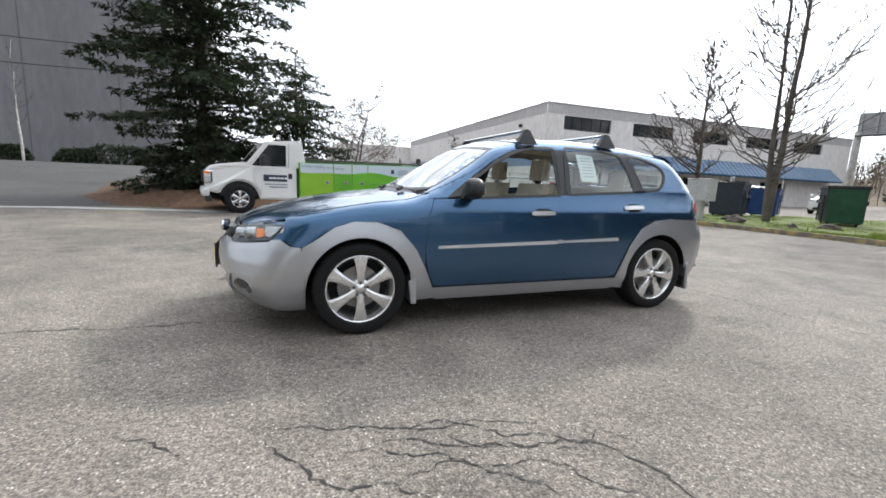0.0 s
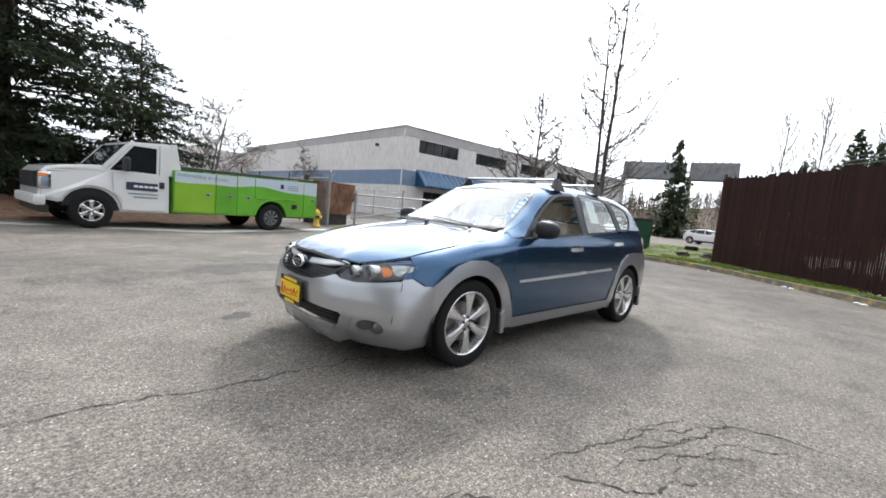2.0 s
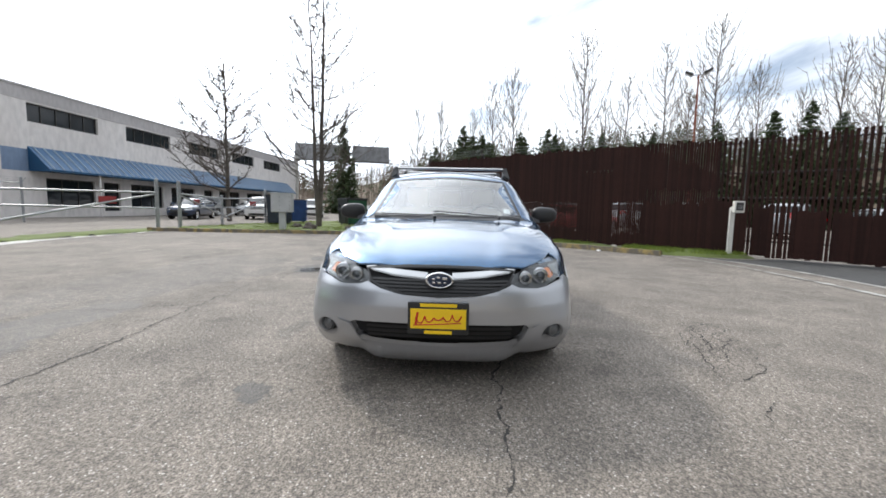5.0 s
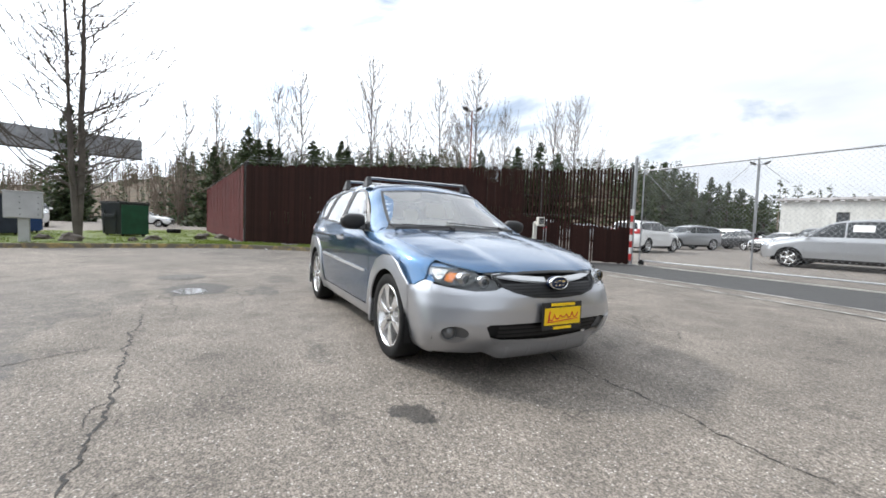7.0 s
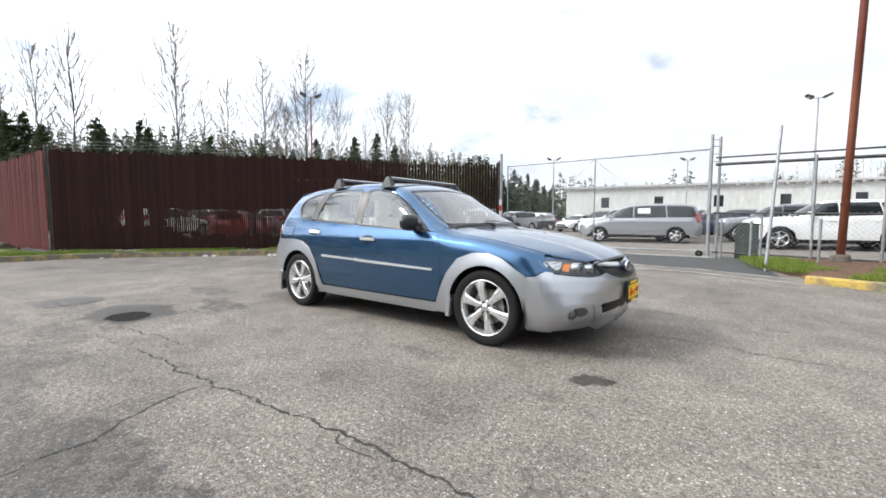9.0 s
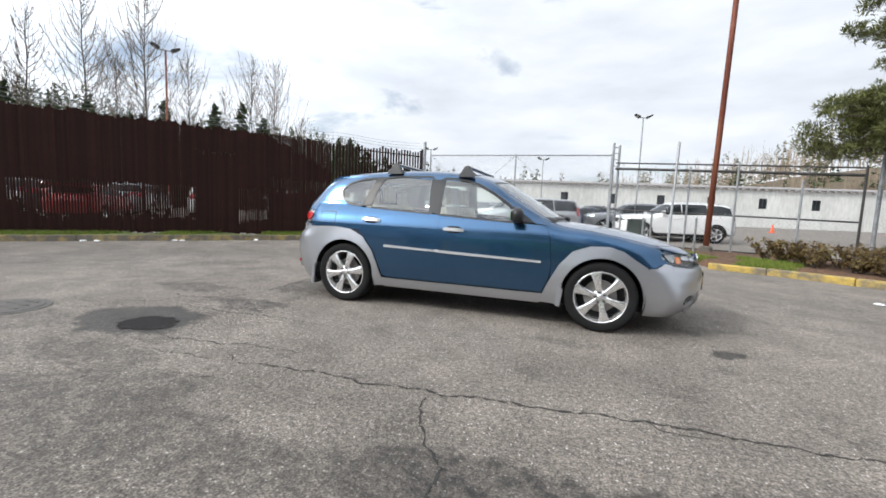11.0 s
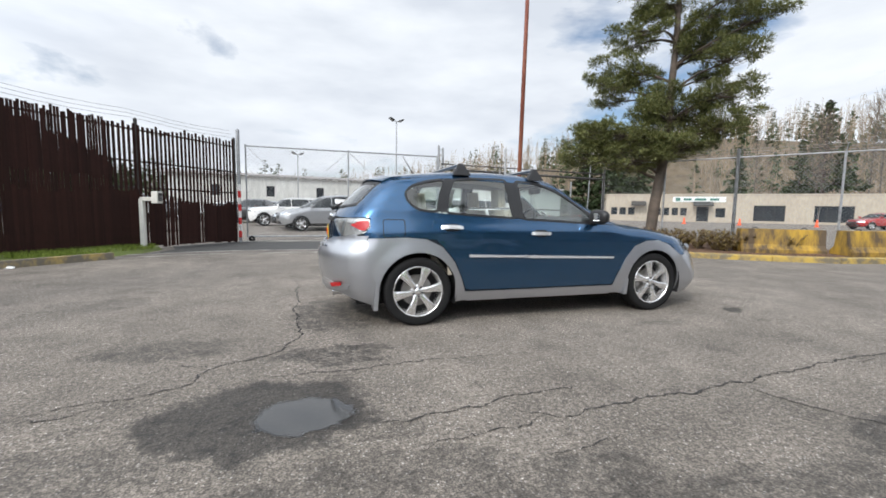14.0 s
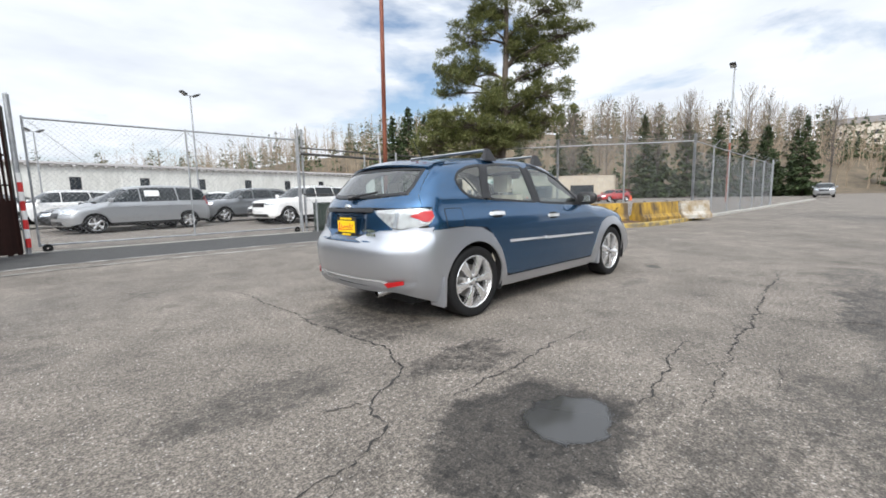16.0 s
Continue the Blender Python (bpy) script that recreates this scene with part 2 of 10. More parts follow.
def two_tone(name, low, high, scale, lo=0.4, hi=0.6, rough=0.8, stretch=(1, 1, 1), bump=0.3):
    """A surface with streaks or blots of a second colour."""
    if name in MATS:
        return MATS[name]
    m = bpy.data.materials.new(name)
    m.use_nodes = True
    n, l = m.node_tree.nodes, m.node_tree.links
    b = n["Principled BSDF"]
    b.inputs["Roughness"].default_value = rough
    geo, mp, t, f = (n.new("ShaderNode" + k) for k in ("NewGeometry", "Mapping", "TexNoise", "TexNoise"))
    mp.inputs["Scale"].default_value = stretch
    t.inputs["Scale"].default_value, t.inputs["Detail"].default_value, t.inputs["Roughness"].default_value = scale, 7.0, 0.65
    f.inputs["Scale"].default_value, f.inputs["Detail"].default_value = scale * 11, 3.0
    r = n.new("ShaderNodeValToRGB")
    r.color_ramp.elements[0].position, r.color_ramp.elements[1].position = lo, hi
    r.color_ramp.elements[0].color, r.color_ramp.elements[1].color = (*low, 1), (*high, 1)
    g = n.new("ShaderNodeMapRange")
    g.inputs["To Min"].default_value, g.inputs["To Max"].default_value = 0.75, 1.25
    s = n.new("ShaderNodeVectorMath")
    s.operation = "SCALE"
    l.new(geo.outputs["Position"], mp.inputs["Vector"])
    for k in (t, f):
        l.new(mp.outputs[0], k.inputs["Vector"])
    l.new(t.outputs["Fac"], r.inputs[0])
    l.new(f.outputs["Fac"], g.inputs["Value"])
    l.new(r.outputs[0], s.inputs[0])
    l.new(g.outputs[0], s.inputs["Scale"])
    l.new(s.outputs[0], b.inputs["Base Color"])
    u = n.new("ShaderNodeBump")
    u.inputs["Strength"].default_value, u.inputs["Distance"].default_value = bump, 0.01
    l.new(f.outputs["Fac"], u.inputs["Height"])
    l.new(u.outputs[0], b.inputs["Normal"])
    MATS[name] = m
    return m


def slat_paint(name, col):
    """Weathered slats: each one a little different."""
    m = bpy.data.materials.new(name)
    m.use_nodes = True
    n, l = m.node_tree.nodes, m.node_tree.links
    b = n["Principled BSDF"]
    b.inputs["Roughness"].default_value = 0.8
    b.inputs["Specular IOR Level"].default_value = 0.25
    info, co, t = n.new("ShaderNodeObjectInfo"), n.new("ShaderNodeTexCoord"), n.new("ShaderNodeTexNoise")
    t.inputs["Scale"].default_value, t.inputs["Detail"].default_value = 9.0, 5.0
    l.new(co.outputs["Object"], t.inputs["Vector"])
    a = n.new("ShaderNodeMapRange")
    a.inputs["To Min"].default_value, a.inputs["To Max"].default_value = 0.72, 1.22
    l.new(info.outputs["Random"], a.inputs["Value"])
    c = n.new("ShaderNodeMapRange")
    c.inputs["To Min"].default_value, c.inputs["To Max"].default_value = 0.6, 1.4
    l.new(t.outputs["Fac"], c.inputs["Value"])
    p = n.new("ShaderNodeMath")
    p.operation = "MULTIPLY"
    l.new(a.outputs[0], p.inputs[0])
    l.new(c.outputs[0], p.inputs[1])
    s = n.new("ShaderNodeVectorMath")
    s.operation = "SCALE"
    s.inputs[0].default_value = col
    l.new(p.outputs[0], s.inputs["Scale"])
    l.new(s.outputs[0], b.inputs["Base Color"])
    return m


ASPHALT = asphalt()
DARK_ASPHALT = mat("fresh_asphalt", (0.055, 0.054, 0.053), 0.9, var=0.3, scale=3, fine=120, bump=0.05, bump_scale=140)
CONCRETE = mat("concrete", (0.36, 0.35, 0.32), 0.85, var=0.2, scale=2.5, fine=60, bump=0.03)
GUTTER = two_tone("worn_gutter", (0.15, 0.145, 0.135), (0.40, 0.39, 0.365), 3.0, 0.36, 0.58)
PALE_CONCRETE = mat("pale_concrete", (0.48, 0.47, 0.44), 0.85, var=0.25, scale=2.5, fine=60, bump=0.03)
KERB_YELLOW = two_tone("worn_yellow_kerb", (0.17, 0.145, 0.10), (0.47, 0.33, 0.075), 4.0, 0.40, 0.58)
KERB_FADED = two_tone("faded_kerb", (0.17, 0.15, 0.12), (0.46, 0.34, 0.12), 4.0, 0.46, 0.66)
BLOCK_YELLOW = two_tone("chipped_yellow_paint", (0.090, 0.062, 0.036), (0.44, 0.27, 0.035), 2.6, 0.40, 0.60, stretch=(1, 1, 0.3))
GRASS_SOIL = two_tone("grass_soil", (0.085, 0.066, 0.038), (0.115, 0.150, 0.038), 1.3, 0.30, 0.46, 0.95)
MULCH = two_tone("bark_mulch", (0.055, 0.030, 0.018), (0.16, 0.085, 0.045), 9.0, 0.35, 0.65, 0.95, bump=0.8)
LEAF_LITTER = two_tone("woodland_floor", (0.075, 0.058, 0.038), (0.150, 0.115, 0.075), 0.35, 0.35, 0.65, 0.95)
GRASS = foliage("grass_blades", (0.09, 0.13, 0.018), (0.24, 0.31, 0.055))
STEEL = mat("galvanised_steel", (0.33, 0.34, 0.35), 0.5, 0.6, var=0.2, scale=8)
DARK_STEEL = mat("dark_pipe", (0.05, 0.048, 0.046), 0.55, 0.4, var=0.3)
RUST = two_tone("rusty_red_paint", (0.17, 0.045, 0.025), (0.33, 0.12, 0.07), 1.8, 0.4, 0.65, 0.7, stretch=(1, 1, 0.3))
BARK = mat("bark", (0.085, 0.065, 0.05), 0.95, var=0.4, scale=4, fine=30, bump=0.06, bump_scale=25)
GREY_BARK = mat("grey_bark", (0.105, 0.090, 0.078), 0.95, var=0.35, scale=3, fine=25, bump=0.05, bump_scale=25)
BIRCH = mat("birch_bark", (0.52, 0.50, 0.47), 0.85, var=0.4, scale=5, fine=22, bump=0.03)
BLACK = mat("black_plastic", (0.018, 0.018, 0.019), 0.45, var=0.2)
RUBBER = mat("tyre_rubber", (0.011, 0.011, 0.0115), 0.8, var=0.25, scale=9, bump=0.02, spec=0.25)
WHITE_PAINT = mat("white_paint", (0.72, 0.72, 0.70), 0.5, var=0.06, scale=2)

# ---- mesh helpers ----
def part(name, bm, material, parent=None, label="", smooth=False):
    """Links a bmesh as one mesh object, under a thing or a part."""
    me = bpy.data.meshes.new(name)
    bm.normal_update()
    bm.to_mesh(me)
    bm.free()
    if smooth:
        me.polygons.foreach_set("use_smooth", [True] * len(me.polygons))
    for m in material if isinstance(material, (list, tuple)) else (material,):
        me.materials.append(m)
    ob = new(name, me)
    ob.parent = parent
    if label:
        ob["label"] = label
    return ob


def raw(name, verts, faces, material, parent=None, label="", smooth=False):
    me = bpy.data.meshes.new(name)
    me.from_pydata([tuple(v) for v in verts], [], [tuple(f) for f in faces])
    if smooth:
        me.polygons.foreach_set("use_smooth", [True] * len(me.polygons))
    me.materials.append(material)
    ob = new(name, me)
    ob.parent = parent
    if label:
        ob["label"] = label
    return ob


def empty(name, m=None, label="", category="", group="", kind=""):
    ob = new(name)
    if m is not None:
        ob.matrix_world = m
    return tagged(ob, label, category, group, kind)


def add_box(bm, c, s, rot=0.0, bevel=0.0):
    """A box round c with sides s, turned about z by rot degrees."""
    m = Matrix.Translation(c) @ Matrix.Rotation(radians(rot), 4, "Z") @ Matrix.Diagonal((*s, 1))
    made = bmesh.ops.create_cube(bm, size=1, matrix=m)["verts"]
    if bevel:
        edges = list({e for v in made for e in v.link_edges})
        bmesh.ops.bevel(bm, geom=edges, offset=bevel, segments=2, affect="EDGES", profile=0.6)
    return made


def box(c, s, rot=0.0, bevel=0.0):
    bm = bmesh.new()
    add_box(bm, c, s, rot, bevel)
    return bm


def add_tube(bm, a, b, r0, r1=None, n=8, caps=True):
    """A tapered tube from a to b."""
    a, b = Vector(a), Vector(b)
    r1 = r0 if r1 is None else r1
    d = b - a
    q = d.to_track_quat("Z", "Y")
    rings = []
    for p, r in ((a, r0), (b, r1)):
        rings.append([bm.verts.new(p + q @ Vector((r * math.cos(2 * math.pi * k / n), r * math.sin(2 * math.pi * k / n), 0))) for k in range(n)])
    for k in range(n):
        bm.faces.new((rings[0][k], rings[0][(k + 1) % n], rings[1][(k + 1) % n], rings[1][k]))
    if caps:
        bm.faces.new(rings[0][::-1])
        bm.faces.new(rings[1])
    return bm


def tube(a, b, r0, r1=None, n=8):
    return add_tube(bmesh.new(), a, b, r0, r1, n)


def lathe(profile, n=24, axis="Z"):
    """Turns (radius, height) points round an axis."""
    bm = bmesh.new()
    rings = []
    for r, h in profile:
        ring = []
        for k in range(n):
            a = 2 * math.pi * k / n
            p = (r * math.cos(a), r * math.sin(a), h)
            ring.append(bm.verts.new(p if axis == "Z" else (p[0], p[2], p[1]) if axis == "Y" else (p[2], p[0], p[1])))
        rings.append(ring)
    for i in range(len(rings) - 1):
        for k in range(n):
            bm.faces.new((rings[i][k], rings[i][(k + 1) % n], rings[i + 1][(k + 1) % n], rings[i + 1][k]))
    bmesh.ops.recalc_face_normals(bm, faces=bm.faces)
    return bm


def prism(outline, z0, z1, bevel=0.0):
    """A plan outline raised from z0 to z1."""
    bm = bmesh.new()
    lo = [bm.verts.new((x, y, z0)) for x, y in outline]
    hi = [bm.verts.new((x, y, z1)) for x, y in outline]
    k = len(outline)
    bm.faces.new(lo[::-1])
    top = bm.faces.new(hi)
    for i in range(k):
        bm.faces.new((lo[i], lo[(i + 1) % k], hi[(i + 1) % k], hi[i]))
    bmesh.ops.recalc_face_normals(bm, faces=bm.faces)
    if bevel:
        bmesh.ops.bevel(bm, geom=list(top.edges), offset=bevel, segments=2, affect="EDGES")
    return bm


def side_prism(outline, y0, y1, bevel=0.0):
    """A side outline (x, z) drawn across from y0 to y1."""
    bm = bmesh.new()
    a = [bm.verts.new((x, y0, z)) for x, z in outline]
    b = [bm.verts.new((x, y1, z)) for x, z in outline]
    k = len(outline)
    fa, fb = bm.faces.new(a[::-1]), bm.faces.new(b)
    for i in range(k):
        bm.faces.new((a[i], a[(i + 1) % k], b[(i + 1) % k], b[i]))
    bmesh.ops.recalc_face_normals(bm, faces=bm.faces)
    if bevel:
        bmesh.ops.bevel(bm, geom=list(set(fa.edges) | set(fb.edges)), offset=bevel, segments=2, affect="EDGES")
    return bm


def limb(v, f, pts, r0, r1, n=5):
    """A bent tapered branch through pts."""
    base = len(v)
    k = len(pts)
    for i, p in enumerate(pts):
        d = (pts[min(i + 1, k - 1)] - pts[max(i - 1, 0)])
        q = d.to_track_quat("Z", "Y")
        r = r0 + (r1 - r0) * i / (k - 1)
        for j in range(n):
            a = 2 * math.pi * j / n
            v.append(tuple(p + q @ Vector((r * math.cos(a), r * math.sin(a), 0))))
    for i in range(k - 1):
        for j in range(n):
            a, b = base + i * n + j, base + i * n + (j + 1) % n
            f.append((a, b, b + n, a + n))


def along(points, step):
    """Points every step metres along a polyline, with the heading there."""
    out = []
    for (x0, y0), (x1, y1) in zip(points, points[1:]):
        d = math.hypot(x1 - x0, y1 - y0)
        k = max(1, round(d / step))
        for i in range(k):
            out.append((x0 + (x1 - x0) * i / k, y0 + (y1 - y0) * i / k, math.atan2(y1 - y0, x1 - x0), d / k))
    return out


# ---- ground ----
def smooth(a, b, v):
    t = min(1, max(0, (v - a) / (b - a)))
    return t * t * (3 - 2 * t)


SKYLINE = [(-180, 8.2), (-174, 7.2), (-166, 5.6), (-150, 4.2), (-138, 3.6), (-128, 0.0), (-20, 0.0), (-6, 3.0), (2, 6.6), (8, 8.0), (18, 9.2), (30, 10.5), (40, 11.5), (52, 10.5), (60, 8.6), (67, 7.9), (73, 6.4), (82, 4.2), (88, 3.0), (106, 2.4), (114, 2.8), (118, 5.0), (121, 7.2), (126, 8.4), (147, 8.6), (152, 9.6), (158, 10.0), (169, 8.8), (180, 8.2)]


def skyline(angle):
    """How high, in degrees, the wooded hills stand over the lot in each direction."""
    return float(np.interp(angle, [a for a, _ in SKYLINE], [e for _, e in SKYLINE]))


def ground_height(x, y):
    """The lot is level; a drive climbs behind the parked truck, hills stand round the horizon."""
    h = 1.2 * smooth(-11.5, -25, y) * smooth(3.0, 8.0, x)
    d = math.hypot(x, y)
    if d > 95:
        rise = math.tan(radians(skyline(math.degrees(math.atan2(y, x))))) * min(d, 200) - 8
        h += max(0, rise) * smooth(100, 150, d)
    return h


axis_x = sorted({round(v, 3) for v in [*np.arange(-30, 30.1, 1.0), *np.arange(-120, 121, 6.0), *np.arange(-900, 901, 50.0)]})
axis_y = axis_x
nx = len(axis_x)
g_verts = [(x, y, ground_height(x, y)) for y in axis_y for x in axis_x]
g_faces = [(j * nx + i, j * nx + i + 1, (j + 1) * nx + i + 1, (j + 1) * nx + i) for j in range(nx - 1) for i in range(nx - 1)]
ground = raw("ground", g_verts, g_faces, ASPHALT, smooth=True)
ground.data.materials.append(LEAF_LITTER)
for poly in ground.data.polygons:
    c = poly.center
    if math.hypot(c.x, c.y) > 100 and not (-130 < math.degrees(math.atan2(c.y, c.x)) < -5):
        poly.material_index = 1
tagged(ground, "grey weathered cracked asphalt of a parking lot", "ground", kind="structure")


def kerb_run(name, points, material, label, height=0.13, width=0.16, piece=1.9):
    """A row of kerb stones, each a piece of its own."""
    run = empty(name, label=label, category="kerb", kind="structure")
    meshes = {}
    for x, y, a, d in along(points, piece):
        key = round(d, 2)
        if key not in meshes:
            bm = side_prism([(0.0, -0.05), (0.0, height - 0.02), (0.03, height), (width, height), (width, -0.05)], 0.006, d - 0.006, 0.008)
            me = bpy.data.meshes.new("kerb_stone")
            bm.to_mesh(me)
            bm.free()
            me.materials.append(material)
            meshes[key] = me
        ob = new("kerb_stone", meshes[key])
        ob.parent = run
        ob.matrix_local = pose(x, y, random.uniform(-0.006, 0.004), 0, 0, math.degrees(a) - 90 + random.uniform(-0.4, 0.4))
    return run


KERB_LEFT = [(-6.15, 5.30), (-7.3, 4.0), (-8.35, 2.75), (-9.55, 1.4), (-10.7, 0.05), (-11.35, -1.2), (-11.6, -2.4), (-11.35, -5.0), (-10.95, -8.5), (-10.7, -11.5)]
KERB_RIGHT = [(3.65, 5.15), (4.55, 4.80), (5.6, 4.15), (6.8, 3.25), (7.9, 2.45), (9.1, 1.80), (10.4, 1.55), (14.4, 1.50), (20, 1.45), (30, 1.35), (48, 1.3)]
kerb_run("kerb_fence_side", KERB_LEFT[::-1], KERB_FADED, "faded yellow concrete kerb along the grass verge by the slat fence")
kerb_run("kerb_road_side", KERB_RIGHT[7:][::-1], CONCRETE, "plain grey concrete kerb along the road fence")
kerb_run("kerb_pine_side", KERB_RIGHT[:8][::-1], KERB_YELLOW, "yellow painted concrete kerb along the planted bed")


def bed(name, outline, z, material, label, bumps=0.05, step=0.35):
    """A planted strip: an uneven top inside the outline, with its edge let down into the ground."""
    v, f, index = [], [], {}

    def put(x, y, drop):
        key = (round(x, 3), round(y, 3), drop)
        if key not in index:
            index[key] = len(v)
            up = z + bumps * (noise.noise((x * 0.7, y * 0.7, 3.1)) + 0.5 * noise.noise((x * 2.3, y * 2.3, 1.7)))
            edge = min(math.hypot(x - (a[0] + (b[0] - a[0]) * t), y - (a[1] + (b[1] - a[1]) * t)) for a, b in zip(outline, outline[1:] + outline[:1]) for t in np.linspace(0, 1, 11))
            v.append((x, y, up * (0.25 + 0.75 * smooth(0, 0.5, edge)) - 0.14 * smooth(0.16, 0.0, edge)))
        return index[key]

    for cell in clip_cells(outline, step):
        f.append([put(x, y, False) for x, y in cell])
    ob = raw(name, v, f, material, smooth=True)
    return tagged(ob, label, "ground", kind="structure")


def clip_half(poly, a, b, c):
    """The part of a polygon where a x + b y + c is not below nought."""
    out = []
    for i in range(len(poly)):
        p, q = poly[i], poly[(i + 1) % len(poly)]
        dp, dq = a * p[0] + b * p[1] + c, a * q[0] + b * q[1] + c
        if dp >= 0:
            out.append(p)
        if (dp > 0 > dq) or (dp < 0 < dq):
            t = dp / (dp - dq)
            out.append((p[0] + t * (q[0] - p[0]), p[1] + t * (q[1] - p[1])))
    return out


def clip_cells(poly, step):
    """Cuts a flat outline into small cells."""
    x0, x1 = min(p[0] for p in poly), max(p[0] for p in poly)
    y0, y1 = min(p[1] for p in poly), max(p[1] for p in poly)
    cells = []
    for i in range(math.floor(x0 / step), math.ceil(x1 / step)):
        strip = clip_half(clip_half(poly, 1, 0, -i * step), -1, 0, (i + 1) * step)
        if len(strip) < 3:
            continue
        for j in range(math.floor(y0 / step), math.ceil(y1 / step)):
            c = clip_half(clip_half(strip, 0, 1, -j * step), 0, -1, (j + 1) * step)
            d = [p for k, p in enumerate(c) if math.dist(p, c[k - 1]) > 1e-5]
            if len(d) >= 3 and abs(sum(d[k - 1][0] * d[k][1] - d[k][0] * d[k - 1][1] for k in range(len(d)))) > 1e-9:
                cells.append(d)
    return cells


def inside(poly, x, y):
    hit = False
    for i in range(len(poly)):
        (x0, y0), (x1, y1) = poly[i - 1], poly[i]
        if (y0 > y) != (y1 > y) and x < (x1 - x0) * (y - y0) / (y1 - y0) + x0:
            hit = not hit
    return hit


VERGE = [(-6.25, 5.40), (-7.4, 4.1), (-8.45, 2.85), (-9.65, 1.5), (-10.8, 0.15), (-11.47, -1.15), (-11.72, -2.4), (-11.47, -5.0), (-11.07, -8.5), (-10.82, -11.5), (-20.8, -10.2), (-29.5, -4.4), (-29.5, -3.0), (-13.5, -1.5), (-5.95, 7.75), (-5.65, 7.1), (-5.85, 6.2)]
bed("grass_verge", VERGE, 0.10, GRASS_SOIL, "patchy green grass verge with bare soil inside the kerb")
BED = [(3.75, 5.32), (4.6, 4.95), (5.68, 4.28), (6.88, 3.38), (7.97, 2.6), (9.15, 1.95), (10.4, 1.70), (14.4, 1.66), (14.5, 1.95), (9.9, 7.4), (8.2, 8.5), (3.3, 9.75), (3.15, 7.0)]
bed("planted_bed", BED, 0.12, MULCH, "brown mulched bed with leaf litter beside the pine", 0.08)
MOUND = [(7.2, -11.6), (6.2, -10.2), (4.4, -9.6), (1.0, -10.4), (-2.6, -11.0), (-3.2, -13.5), (0.0, -18.0), (5.0, -19.5), (8.6, -17.5), (8.4, -13.5)]


def mound():
    v, f, index = [], [], {}
    for cell in clip_cells(MOUND, 0.4):
        face = []
        for x, y in cell:
            key = (round(x, 3), round(y, 3))
            if key not in index:
                edge = min(math.hypot(x - (p[0] + (q[0] - p[0]) * t), y - (p[1] + (q[1] - p[1]) * t)) for p, q in zip(MOUND, MOUND[1:] + MOUND[:1]) for t in np.linspace(0, 1, 9))
                index[key] = len(v)
                v.append((x, y, ground_height(x, y) - 0.03 + 0.45 * smooth(0, 2.4, edge) + 0.06 * noise.noise((x * 1.5, y * 1.5, 0))))
            face.append(index[key])
        f.append(face)
    return tagged(raw("mulch_mound", v, f, MULCH, smooth=True), "low mound of brown bark mulch under the conifer", "ground", kind="structure")


mound()

DRIVE_ASPHALT = two_tone("driveway_asphalt", (0.050, 0.049, 0.048), (0.085, 0.083, 0.080), 0.8, 0.3, 0.7, 0.9)


def driveway():
    """The darker drive that climbs towards the grey wall."""
    v, f, index = [], [], {}
    for cell in clip_cells([(40.0, -8.0), (14.0, -9.0), (7.6, -9.9), (6.0, -10.6), (6.0, -14.0), (7.5, -31.5), (40.0, -31.5)], 1.0):
        face = []
        for x, y in cell:
            key = (round(x, 3), round(y, 3))
            if key not in index:
                index[key] = len(v)
                v.append((x, y, ground_height(x, y) + 0.012))
            face.append(index[key])
        f.append(face)
    return tagged(raw("driveway", v, f, DRIVE_ASPHALT, smooth=True), "dark grey asphalt drive rising towards the grey wall", "road", kind="structure")


driveway()

# gutter strips and the darker strip of tarmac before the sliding gate
APRON = [(-6.0, 6.0), (-4.1, 6.7), (-2.6, 6.72), (0.0, 6.65), (2.1, 6.4), (3.4, 5.75), (2.7, 9.95), (-4.2, 9.95), (-5.85, 8.05), (-5.55, 7.1), (-5.75, 6.4)]
tagged(part("apron", prism(APRON, -0.02, 0.006), DARK_ASPHALT), "dark newer asphalt strip before the sliding gate", "ground", kind="structure")


def ribbon(points, width, z, material, name, parent=None, jag=0.0, taper=False):
    """A flat strip along a plan line."""
    v, f = [], []
    k = len(points)
    for i, (x, y) in enumerate(points):
        x0, y0 = points[max(0, i - 1)]
        x1, y1 = points[min(k - 1, i + 1)]
        d = math.hypot(x1 - x0, y1 - y0) or 1
        w = width / 2 * (1 + jag * random.uniform(-1, 1)) * (min(1, 4 * min(i, k - 1 - i) / k + 0.15) if taper else 1)
        px, py = -(y1 - y0) / d * w, (x1 - x0) / d * w
        v += [(x + px, y + py, z), (x - px, y - py, z)]
        if i:
            f.append((2 * i - 2, 2 * i, 2 * i + 1, 2 * i - 1))
    return raw(name, v, f, material, parent)


def dense(points, step):
    out = []
    for (x0, y0), (x1, y1) in zip(points, points[1:]):
        k = max(1, round(math.hypot(x1 - x0, y1 - y0) / step))
        out += [(x0 + (x1 - x0) * i / k, y0 + (y1 - y0) * i / k) for i in range(k)]
    return out + [points[-1]]


